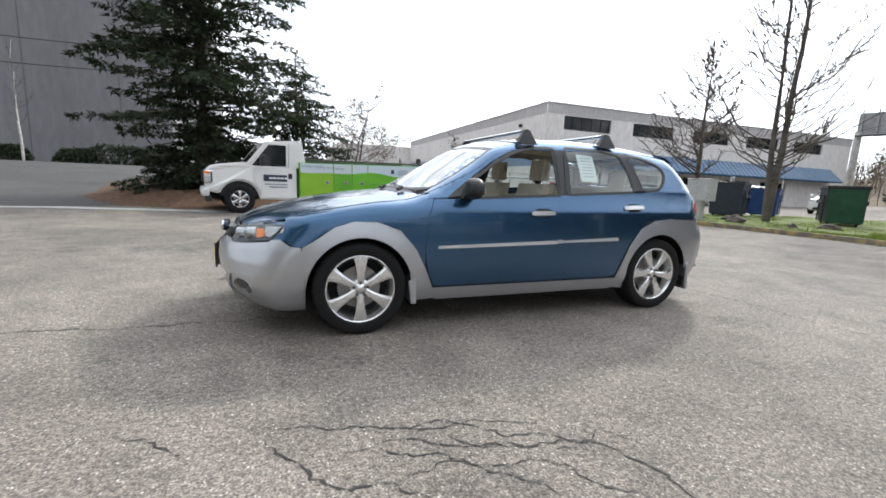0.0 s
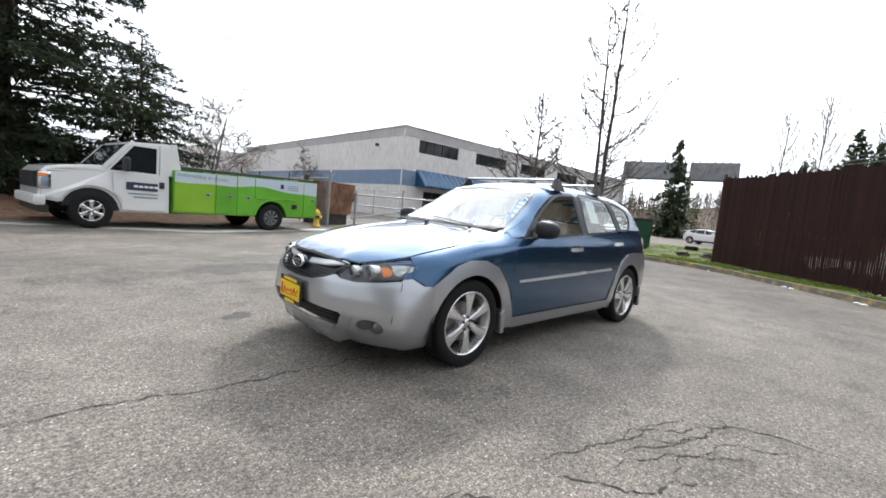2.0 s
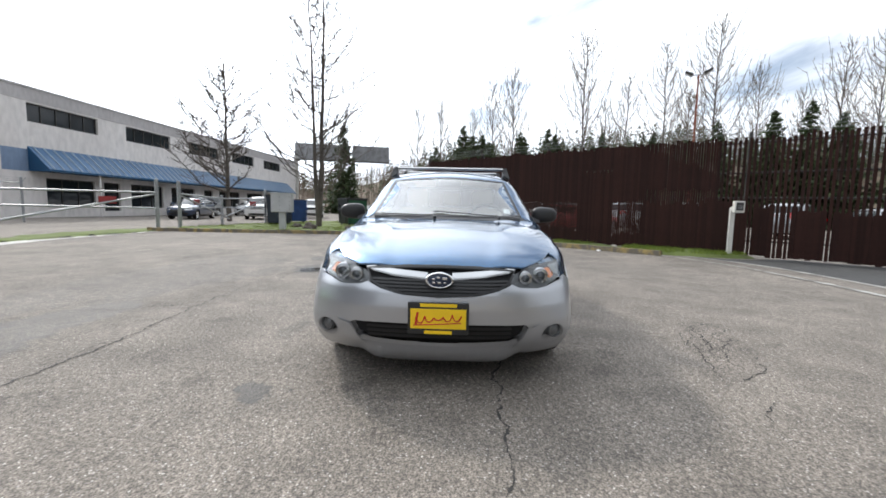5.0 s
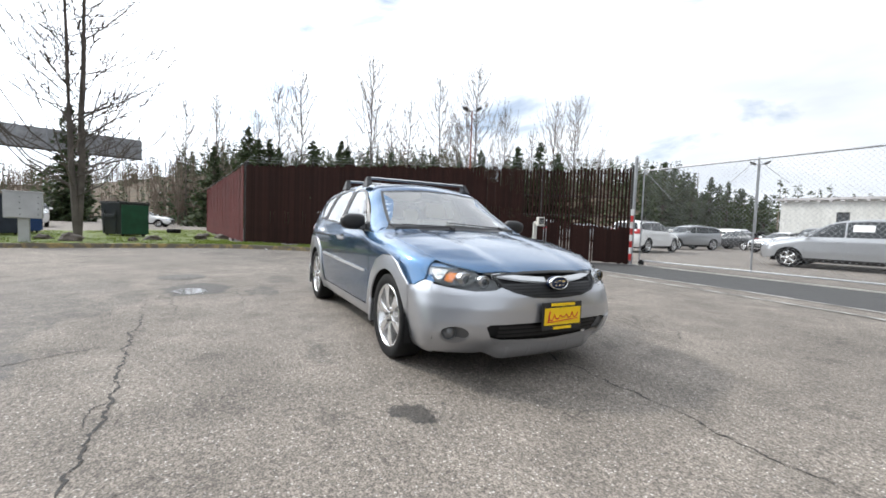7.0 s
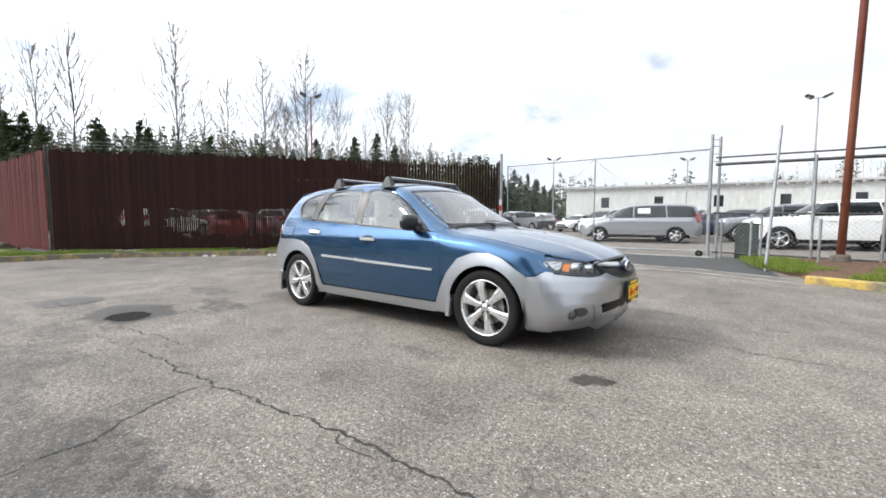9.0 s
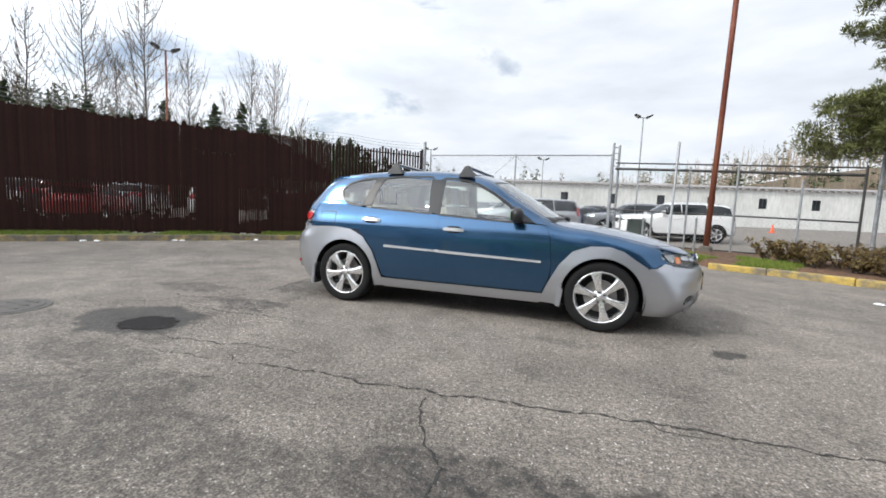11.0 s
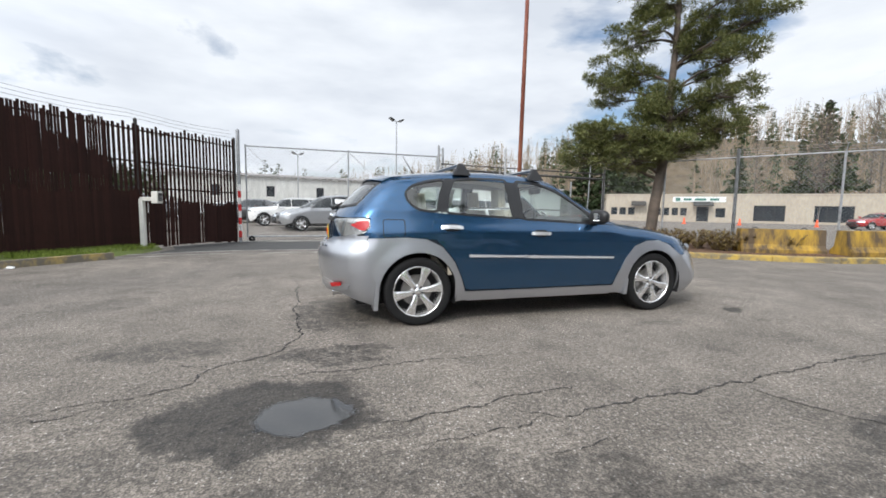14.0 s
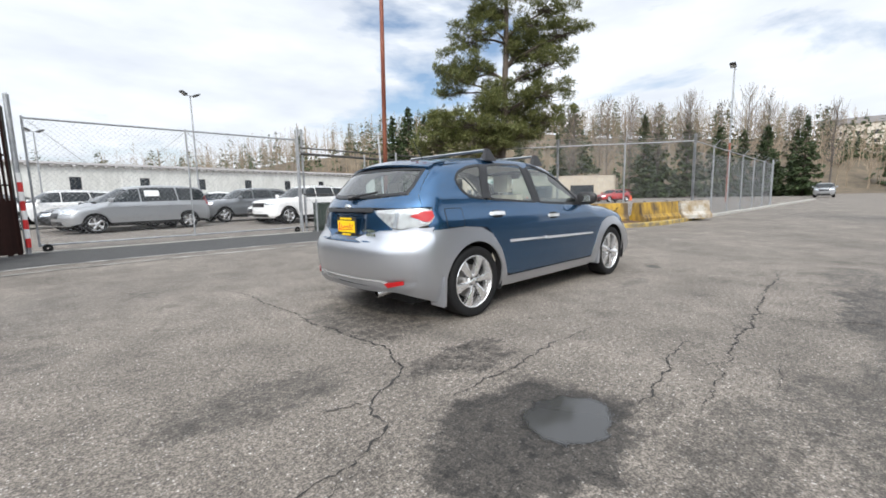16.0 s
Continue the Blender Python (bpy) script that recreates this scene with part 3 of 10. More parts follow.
for line in ([(-6.1, 5.85), (-5.0, 6.35), (-4.1, 6.62), (-2.6, 6.65), (0.0, 6.58), (2.05, 6.32), (3.5, 5.65)], [(-6.1, 5.25), (-5.3, 5.60), (-4.1, 5.92), (-2.2, 5.95), (0.0, 5.86), (2.1, 5.62), (3.55, 5.05)]):
    tagged(ribbon(dense(line, 0.2), 0.10, 0.010, GUTTER, "gutter_strip", jag=0.4), "pale worn concrete gutter strip set in the asphalt", "ground", kind="structure")
tagged(ribbon(dense([(14, -9.0), (7.2, -9.75), (4.6, -9.3), (0.7, -8.5), (-2.9, -10.2), (-6.2, -11.0), (-9.0, -11.2), (-12.4, -11.4)], 0.4), 0.5, 0.006, PALE_CONCRETE, "concrete_gutter", jag=0.1), "pale concrete gutter along the lot's edge", "ground", kind="structure")

CRACK = mat("crack_filler", (0.030, 0.028, 0.026), 0.95, var=0.3)
def wander(points, rough, seed):
    rng = random.Random(seed)
    out = dense(points, 0.022)
    return [(x + rough * (noise.noise((x * 6, y * 6, seed)) + 0.6 * noise.noise((x * 19, y * 19, seed))) + rng.uniform(-1, 1) * rough * 0.12, y + rough * (noise.noise((x * 6, y * 6, seed + 9)) + 0.6 * noise.noise((x * 19, y * 19, seed + 9))) + rng.uniform(-1, 1) * rough * 0.12) for x, y in out]


def crack(points, width=0.006, rough=0.045):
    """One jagged crack along a plan line, narrowing to its ends."""
    seed = len(bpy.data.meshes) % 97
    ob = ribbon(wander(points, rough, seed), width, 0.003, CRACK, "ground_crack", jag=0.95, taper=True)
    return tagged(ob, "dark jagged crack in the asphalt", "crack", "asphalt cracks", "structure")


# before the car
crack([(3.67, 0.27), (3.17, 0.27), (2.77, 0.35), (2.37, 0.35), (1.9, 0.36), (1.2, 0.5)], 0.010)
# the net of cracks on its left
crack([(2.38, 1.70), (2.28, 1.79), (2.10, 1.92)], 0.007)
crack([(1.94, 1.80), (1.74, 1.84), (1.45, 1.94), (1.12, 2.03), (0.84, 2.17), (0.56, 2.33), (0.50, 2.45), (0.45, 2.65), (0.40, 2.90)], 0.007)
crack([(1.86, 1.86), (1.82, 1.99), (1.76, 2.12), (1.62, 2.25), (1.45, 2.28), (1.30, 2.42)], 0.008)
crack([(1.51, 1.98), (1.19, 2.12), (0.79, 2.28), (0.62, 2.36)])
crack([(1.60, 2.02), (1.31, 2.17), (0.98, 2.32), (0.78, 2.38)])
crack([(1.49, 1.95), (1.25, 1.97), (1.00, 2.00), (0.72, 2.14)])
crack([(1.40, 2.22), (1.20, 2.25), (1.02, 2.36), (0.88, 2.50)])
crack([(1.18, 2.08), (1.02, 2.20), (0.74, 2.24), (0.60, 2.32)])
crack([(0.90, 2.27), (0.80, 2.45), (0.62, 2.60)])
crack([(0.66, 2.28), (0.52, 2.24), (0.40, 2.34)])
# behind the car, past the wet hollow
crack([(-3.85, -2.03), (-3.42, -1.93), (-3.08, -1.83), (-2.92, -1.76), (-2.88, -1.52), (-2.48, -1.30), (-2.33, -0.95), (-2.42, 0.15), (-2.44, 1.5), (-2.62, 2.59)], 0.013)
crack([(-2.89, -1.52), (-3.10, -1.36)], 0.007)
crack([(-3.60, -2.08), (-3.41, -2.01), (-3.25, -1.93)], 0.007)
crack([(-2.60, -1.74), (-2.33, -1.77), (-1.92, -1.74), (-1.45, -1.71), (-0.60, -1.74)], 0.008)
# along its right side
crack([(-2.05, -2.50), (-1.77, -2.48), (-1.41, -2.44), (-1.10, -2.39), (-0.60, -2.35)], 0.009)
crack([(-1.22, -2.40), (-1.14, -2.60), (-1.00, -2.66), (-0.55, -2.62), (0.00, -2.60), (0.45, -2.57), (1.08, -2.51), (1.47, -2.45), (1.96, -2.44), (2.3, -2.47), (3.0, -2.3)], 0.013)
crack([(0.36, -2.58), (0.37, -2.76), (0.43, -2.95), (0.60, -3.18), (0.72, -3.6)], 0.009)
crack([(-1.78, -2.76), (-1.51, -2.71), (-1.02, -2.66)], 0.007)
crack([(-1.20, -2.96), (-0.81, -2.93)])
crack([(1.47, -2.45), (1.62, -2.56), (1.80, -2.52)])

# ---- vehicle bodies: a smooth solid on which panels are laid ----
def table(points):
    """A smooth curve through (input, value) points."""
    xs = np.array([p[0] for p in points], float)
    ys = np.array([p[1] for p in points], float)
    order = np.argsort(xs)
    xs, ys = xs[order], ys[order]
    fine = np.linspace(xs[0], xs[-1], 400)
    vals = np.interp(fine, xs, ys)
    k = 9
    pad = np.r_[2 * vals[0] - vals[k:0:-1], vals, 2 * vals[-1] - vals[-2:-k - 2:-1]]
    vals = np.convolve(pad, np.hanning(2 * k + 3)[1:-1] / np.hanning(2 * k + 3)[1:-1].sum(), "valid")
    return lambda v: np.interp(v, fine, vals)


def smax(a, b, k):
    h = np.clip(0.5 + 0.5 * (a - b) / k, 0, 1)
    return b + (a - b) * h + k * h * (1 - h)


class Solid:
    """A car body: its sides, top, nose and tail as smooth surfaces, rounded where they meet."""

    def __init__(self, plan, section, belt, lean, top, crown, nose, tail, nose_bow, tail_bow, floor=0.17, k_top=0.10, k_end=0.10, low_bow=None, k_nose=None):
        self.plan, self.section, self.belt, self.lean = table(plan), table(section), table(belt), lean
        self.top, self.crown, self.nose, self.tail = table(top), table(crown), table(nose), table(tail)
        self.nose_bow, self.tail_bow, self.floor, self.k_top, self.k_end, self.low_bow, self.k_nose = nose_bow, tail_bow, floor, k_top, k_end, low_bow or nose_bow[0], k_nose or k_end

    def value(self, p):
        x, y, z = p[..., 0], np.abs(p[..., 1]), p[..., 2]
        belt = self.belt(x)
        over = np.maximum(0, z - belt)
        half = self.plan(x) + self.section(np.minimum(z, belt + 0.03)) - self.lean * over - 0.12 * over**2
        side = (y - half) * 0.97
        top = (z - (self.top(x) - self.crown(x) * (y / 0.7) ** 2)) * 0.85
        a, n = self.nose_bow
        low = np.clip((0.68 - z) / 0.34, 0, 1)
        a = a + (self.low_bow - a) * low
        nose = x - (self.nose(z) - a * (y / 0.68) ** n)
        a, n = self.tail_bow
        tail = self.tail(z) + a * (y / 0.68) ** n - x
        g = smax(side, top, self.k_top)
        g = smax(g, nose * 0.9, self.k_end + (self.k_nose - self.k_end) * low)
        g = smax(g, tail * 0.9, self.k_end)
        return smax(g, self.floor - z, 0.05)

    def lift(self, start, way, reach):
        """Where rays from start along way meet the body, and the outward normals there."""
        start = np.asarray(start, float)
        lo, hi = np.zeros(len(start)), None
        steps = np.linspace(0, reach, 90)
        found = np.full(len(start), reach)
        done = np.zeros(len(start), bool)
        prev = 0.0
        low = np.zeros(len(start))
        for s in steps:
            inn = (self.value(start + way * s) < 0) & ~done
            found[inn], low[inn] = s, prev
            done |= inn
            prev = s
        lo, hi = np.where(done, low, reach * 0.5), np.where(done, found, reach * 0.5)
        for _ in range(22):
            mid = (lo + hi) / 2
            inn = self.value(start + way * mid[:, None]) < 0
            hi, lo = np.where(inn, mid, hi), np.where(inn, lo, mid)
        p = start + way * hi[:, None]
        e = 0.004
        n = np.stack([self.value(p + np.eye(3)[i] * e) - self.value(p - np.eye(3)[i] * e) for i in range(3)], 1)
        n /= np.linalg.norm(n, axis=1)[:, None] + 1e-9
        return p, n


VIEWS = {"left": ((0, 1.6, 0), (0, -1, 0), (0, 2)), "right": ((0, -1.6, 0), (0, 1, 0), (0, 2)), "top": ((0, 0, 2.6), (0, 0, -1), (0, 1)), "front": ((3.6, 0, 0), (-1, 0, 0), (1, 2)), "rear": ((-3.6, 0, 0), (1, 0, 0), (1, 2))}


def rounded(poly, r=0.02, n=3):
    """Rounds the corners of an outline."""
    out = []
    k = len(poly)
    for i in range(k):
        p0, p1, p2 = (Vector(poly[(i + d) % k]) for d in (-1, 0, 1))
        a, b = (p0 - p1), (p2 - p1)
        t = min(r, a.length * 0.4, b.length * 0.4)
        s, e = p1 + a.normalized() * t, p1 + b.normalized() * t
        for j in range(n + 1):
            u = j / n
            q = s * (1 - u) ** 2 + p1 * 2 * u * (1 - u) + e * u * u
            out.append((q.x, q.y))
    return out


def inset(poly, d):
    """Draws an outline in by d all round (out if d is below nought)."""
    area = sum(poly[i - 1][0] * poly[i][1] - poly[i][0] * poly[i - 1][1] for i in range(len(poly)))
    sgn = 1 if area > 0 else -1
    out = []
    k = len(poly)
    for i in range(k):
        p0, p1, p2 = (Vector(poly[(i + j) % k]) for j in (-1, 0, 1))
        a, b = (p1 - p0), (p2 - p1)
        na, nb = Vector((-a.y, a.x)) * sgn, Vector((-b.y, b.x)) * sgn
        n = na.normalized() + nb.normalized() if a.length > 1e-9 and b.length > 1e-9 else na + nb
        n = n.normalized() if n.length > 1e-6 else na.normalized()
        q = p1 + n * d
        out.append((q.x, q.y))
    return out


def lay(solid, cells, view, name, material, parent, proud=0.0, skirt=0.012, label="", bulge=None):
    """Lays flat cells on the body seen from one side: a curved panel with turned-in edges."""
    origin, way, axes = VIEWS[view]
    index, pts, faces = {}, [], []
    for c in cells:
        f = []
        for u, v in c:
            key = (round(u, 4), round(v, 4))
            if key not in index:
                index[key] = len(pts)
                pts.append(key)
            if not f or f[-1] != index[key]:
                f.append(index[key])
        if len(f) > 2 and f[0] == f[-1]:
            f.pop()
        if len(f) > 2:
            turn = sum(pts[f[i - 1]][0] * pts[f[i]][1] - pts[f[i]][0] * pts[f[i - 1]][1] for i in range(len(f)))
            faces.append(f if turn > 0 else f[::-1])
    start = np.tile(np.array(origin, float), (len(pts), 1))
    for k, ax in enumerate(axes):
        start[:, ax] = [q[k] for q in pts]
    p, n = solid.lift(start, np.array(way, float), 2.6)
    lift_by = np.full(len(pts), proud)
    if bulge is not None:
        lift_by = lift_by + np.array([bulge(*q) for q in pts])
    p = p + n * lift_by[:, None]
    if bulge is not None:
        turned = np.zeros_like(n)
        for f in faces:
            k = np.zeros(3)
            for i in range(1, len(f) - 1):
                k += np.cross(p[f[i]] - p[f[0]], p[f[i + 1]] - p[f[0]])
            for i in f:
                turned[i] += k if np.dot(k, n[i]) > 0 else -k
        size = np.linalg.norm(turned, axis=1)[:, None]
        n = np.where(size > 1e-12, turned / (size + 1e-15), n)
    # edges that only one cell has are the border
    count = {}
    for f in faces:
        for i in range(len(f)):
            e = (f[i - 1], f[i])
            count[e] = count.get(e, 0) + 1
    border = [e for e in count if (e[1], e[0]) not in count]
    verts, norms = list(map(tuple, p)), list(map(tuple, n))
    flip = {"left": True, "right": False, "top": False, "front": False, "rear": True}[view]
    fs = [f[::-1] if flip else f for f in faces]
    if skirt:
        low = {}
        for a, b in border:
            quad = []
            for i in (a, b):
                if i not in low:
                    low[i] = (len(verts), len(verts) + 1)
                    verts.append(verts[i])
                    verts.append(tuple(np.array(verts[i]) - np.array(norms[i]) * skirt))
                    norms += [norms[i], norms[i]]
            q = (low[a][0], low[a][1], low[b][1], low[b][0])
            fs.append(q if not flip else q[::-1])
    me = bpy.data.meshes.new(name)
    me.from_pydata(verts, [], fs)
    me.polygons.foreach_set("use_smooth", [True] * len(me.polygons))
    me.normals_split_custom_set_from_vertices(norms)
    me.materials.append(material)
    ob = new(name, me)
    ob.parent = parent
    if label:
        ob["label"] = label
    return ob


def panel(solid, poly, view, name, material, parent, proud=0.0, gap=0.0025, step=0.04, skirt=0.012, label="", bulge=None, soft=0.0):
    poly = inset(poly, gap) if gap else poly
    poly = rounded(poly, soft) if soft else poly
    return lay(solid, clip_cells(poly, step), view, name, material, parent, proud, skirt, label, bulge)


def ring(solid, inner, width, view, name, material, parent, proud=0.0, step=0.03, label=""):
    """A band round an outline."""
    outer = inset(inner, -width)
    cells = []
    k = len(inner)
    for i in range(k):
        a, b, c, d = Vector(inner[i]), Vector(inner[(i + 1) % k]), Vector(outer[(i + 1) % k]), Vector(outer[i])
        m = max(1, round(max((b - a).length, (c - d).length) / step))
        for j in range(m):
            t, u = j / m, (j + 1) / m
            cells.append([tuple(a.lerp(b, t)), tuple(a.lerp(b, u)), tuple(d.lerp(c, u)), tuple(d.lerp(c, t))])
    area = sum(inner[i - 1][0] * inner[i][1] - inner[i][0] * inner[i - 1][1] for i in range(k))
    if area > 0:
        cells = [c[::-1] for c in cells]
    return lay(solid, cells, view, name, material, parent, proud, 0.012, label)


def seam(solid, points, view, to):
    """A line drawn on the body in one view, as it shows in another."""
    origin, way, axes = VIEWS[view]
    start = np.tile(np.array(origin, float), (len(points), 1))
    for k, ax in enumerate(axes):
        start[:, ax] = [q[k] for q in points]
    p, _ = solid.lift(start, np.array(way, float), 2.6)
    a, b = VIEWS[to][2]
    return [(float(q[a]), float(q[b])) for q in p]


def both(half):
    """An outline from its right half, listed from the middle out and back (second number across)."""
    return half + [(u, -v) for u, v in half[::-1] if abs(v) > 1e-6]


def arc(cx, cz, r, a0, a1, n):
    return [(cx + r * math.cos(radians(a0 + (a1 - a0) * k / n)), cz + r * math.sin(radians(a0 + (a1 - a0) * k / n))) for k in range(n + 1)]


def car_paint(name, col, flake=0.25, rough=0.32):
    m = bpy.data.materials.new(name)
    m.use_nodes = True
    n, l = m.node_tree.nodes, m.node_tree.links
    b = n["Principled BSDF"]
    b.inputs["Metallic"].default_value = flake
    b.inputs["Roughness"].default_value = rough
    b.inputs["Coat Weight"].default_value = 1.0
    b.inputs["Coat Roughness"].default_value = 0.03
    co, v, t = n.new("ShaderNodeTexCoord"), n.new("ShaderNodeTexNoise"), n.new("ShaderNodeTexNoise")
    v.inputs["Scale"].default_value, v.inputs["Detail"].default_value = 900.0, 1.0
    t.inputs["Scale"].default_value, t.inputs["Detail"].default_value = 1.7, 4.0
    l.new(co.outputs["Object"], v.inputs["Vector"])
    l.new(co.outputs["Object"], t.inputs["Vector"])
    r = n.new("ShaderNodeMapRange")
    r.inputs["To Min"].default_value, r.inputs["To Max"].default_value = 0.75, 1.25
    l.new(v.outputs["Fac"], r.inputs["Value"])
    s = n.new("ShaderNodeVectorMath")
    s.operation = "SCALE"
    s.inputs[0].default_value = col
    l.new(r.outputs[0], s.inputs["Scale"])
    l.new(s.outputs[0], b.inputs["Base Color"])
    d = n.new("ShaderNodeMapRange")
    d.inputs["To Min"].default_value, d.inputs["To Max"].default_value = 0.015, 0.09
    l.new(t.outputs["Fac"], d.inputs["Value"])
    l.new(d.outputs[0], b.inputs["Coat Roughness"])
    return m


BLUE = car_paint("blue_metallic_paint", (0.029, 0.093, 0.190), 0.85, 0.26)
SILVER = car_paint("silver_lower_paint", (0.475, 0.49, 0.52), 0.85, 0.36)
CHROME = mat("chrome", (0.78, 0.79, 0.80), 0.12, 1.0, var=0.05)
ALLOY = mat("alloy_rim", (0.84, 0.84, 0.84), 0.24, 0.85, var=0.05, scale=14)
TRIM = mat("black_trim", (0.012, 0.012, 0.013), 0.35, var=0.2)
INNER = mat("inner_dark", (0.008, 0.008, 0.009), 0.8, var=0.2)
CLEAR = glass("clear_glass", (0.80, 0.88, 0.85), 1.0, 0.10)
SCREEN = glass("windscreen_glass", (0.72, 0.80, 0.79), 1.0, 0.18)
BACK_GLASS = glass("rear_glass", (0.66, 0.74, 0.73), 1.0, 0.12)
LENS = glass("lamp_lens_clear", (0.96, 0.97, 0.97), 0.55, 0.03)
SEAM = mat("seam_shade", (0.006, 0.011, 0.020), 0.6, var=0.1)
AMBER = mat("amber_lens", (0.95, 0.25, 0.03), 0.2, var=0.05, coat=1.0)
RED_LENS = mat("red_lens", (0.42, 0.005, 0.008), 0.3, var=0.08, coat=0.3)
REFLECTOR = mat("lamp_reflector", (0.75, 0.76, 0.77), 0.12, 1.0, var=0.05)
BEIGE_TRIM = mat("beige_cloth", (0.60, 0.55, 0.46), 0.9, var=0.12, scale=9, fine=200, bump=0.02)
GREY_TRIM = mat("grey_dashboard", (0.07, 0.07, 0.072), 0.7, var=0.15, bump=0.01, bump_scale=200)
LAMP_CHROME = mat("faceted_lamp_chrome", (0.55, 0.555, 0.56), 0.22, 0.9, var=0.4, scale=45, bump=0.25, bump_scale=55)
# the silver fog lamp pocket, with its shade put into a darker grey
POCKET = mat("pocket_shade_grey", (0.13, 0.135, 0.14), 0.4, 0.4, var=0.1)
PILLAR_TRIM = mat("grey_pillar_lining", (0.30, 0.285, 0.255), 0.85, var=0.1)
STRIP = mat("bright_strip", (0.66, 0.67, 0.68), 0.25, 0.5, var=0.05)
TAIL_SILVER = mat("tail_silver", (0.62, 0.61, 0.60), 0.22, 0.7, var=0.35, scale=38, bump=0.03, bump_scale=60)
LAMP_GREY = mat("lamp_grey", (0.085, 0.088, 0.092), 0.3, 0.4, var=0.1)
PLATE = mat("yellow_plate", (0.88, 0.58, 0.01), 0.45, var=0.04)
PLATE_RED = mat("plate_red", (0.55, 0.03, 0.02), 0.5)
PAPER = mat("paper", (0.80, 0.80, 0.80), 0.7, var=0.03)


def wheel_thing(parent, x, y, r=0.316, turn=0.0, spokes=6, rim=0.232, name="wheel", width=0.205, material=None, seg=48):
    """A wheel whose outer face looks along +y (or -y): tyre, rim, spokes, nuts and brake disc."""
    out = 1 if y > 0 else -1
    w = new(name)
    w.parent = parent
    w.matrix_local = pose(x, y, r, 0, turn, 0 if out > 0 else 180)
    h = width / 2
    m = material or ALLOY
    part("tyre", lathe([(rim, -h * 0.92), (r * 0.93, -h), (r * 0.985, -h * 0.86), (r, -h * 0.55), (r, h * 0.55), (r * 0.985, h * 0.86), (r * 0.93, h), (rim + 0.012, h * 0.93), (rim, h * 0.86)], seg, "Y"), RUBBER, w, smooth=True)
    part("rim", lathe([(rim * 0.90, -h * 0.9), (rim * 0.90, h * 0.55), (rim * 0.955, h * 0.72), (rim * 0.965, h * 0.88), (rim, h * 0.90), (rim + 0.003, h * 0.80), (rim, -h * 0.9)], seg, "Y"), m, w, smooth=True)
    for k in range(spokes):
        a = 2 * math.pi * k / spokes + math.pi / 2
        bm = bmesh.new()
        rows = []
        for t, wd, yo, th in ((0.16, 0.024, 0.72, 0.05), (0.42, 0.024, 0.80, 0.045), (0.72, 0.034, 0.82, 0.04), (0.90, 0.043, 0.80, 0.04), (1.0, 0.056, 0.78, 0.04)):
            rr = rim * 0.955 * t
            ring_ = []
            for du, dv in ((-1, 0), (-0.55, 0.16), (0.55, 0.16), (1, 0), (0.8, -1), (-0.8, -1)):
                u, v = du * wd, h * yo + (dv * 0.03 if dv > 0 else dv * th)
                ring_.append(bm.verts.new((rr * math.cos(a) - u * math.sin(a), v, rr * math.sin(a) + u * math.cos(a))))
            rows.append(ring_)
        for p, q in zip(rows, rows[1:]):
            for i in range(6):
                bm.faces.new((p[i], p[(i + 1) % 6], q[(i + 1) % 6], q[i]))
        bm.faces.new(rows[-1])
        bmesh.ops.recalc_face_normals(bm, faces=bm.faces)
        part("spoke", bm, m, w)
    part("hub", lathe([(0.0, h * 0.78), (0.028, h * 0.78), (0.034, h * 0.70), (0.062, h * 0.74), (0.07, h * 0.6), (0.07, 0.0)], 24, "Y"), m, w, smooth=True)
    for k in range(5):
        a = 2 * math.pi * k / 5 + 0.3
        bm = lathe([(0.0, 0.012), (0.009, 0.012), (0.011, -0.01)], 6, "Y")
        bm.transform(Matrix.Translation((0.047 * math.cos(a), h * 0.76, 0.047 * math.sin(a))))
        part("wheel_nut", bm, TRIM, w)
    part("brake_disc", lathe([(0.05, 0.012), (0.145, 0.012), (0.145, -0.012), (0.05, -0.012)], 32, "Y"), mat("brake_disc", (0.25, 0.24, 0.23), 0.4, 0.8), w)
    part("inner_barrel", lathe([(0.0, -h * 0.5), (rim * 0.9, -h * 0.55)], 24, "Y"), INNER, w)
    return w


def seat(parent, x, y, back=True, width=0.5):
    s = new("seat")
    s.parent = parent
    s.matrix_local = pose(x, y, 0)
    part("cushion", side_prism([(-0.22, 0.42), (0.27, 0.46), (0.30, 0.56), (-0.2, 0.56)], -width / 2, width / 2, 0.03), BEIGE_TRIM, s)
    part("backrest", side_prism([(-0.24, 0.50), (-0.12, 0.53), (-0.26, 1.07), (-0.36, 1.07)], -width / 2 * 0.95, width / 2 * 0.95, 0.035), BEIGE_TRIM, s)
    if back:
        part("headrest", side_prism([(-0.37, 1.10), (-0.29, 1.10), (-0.31, 1.28), (-0.38, 1.28)], -0.125, 0.125, 0.03), BEIGE_TRIM, s)
        for dy in (-0.06, 0.06):
            part("headrest_post", tube((-0.32, dy, 1.05), (-0.335, dy, 1.12), 0.007, n=6), CHROME, s)
    return s


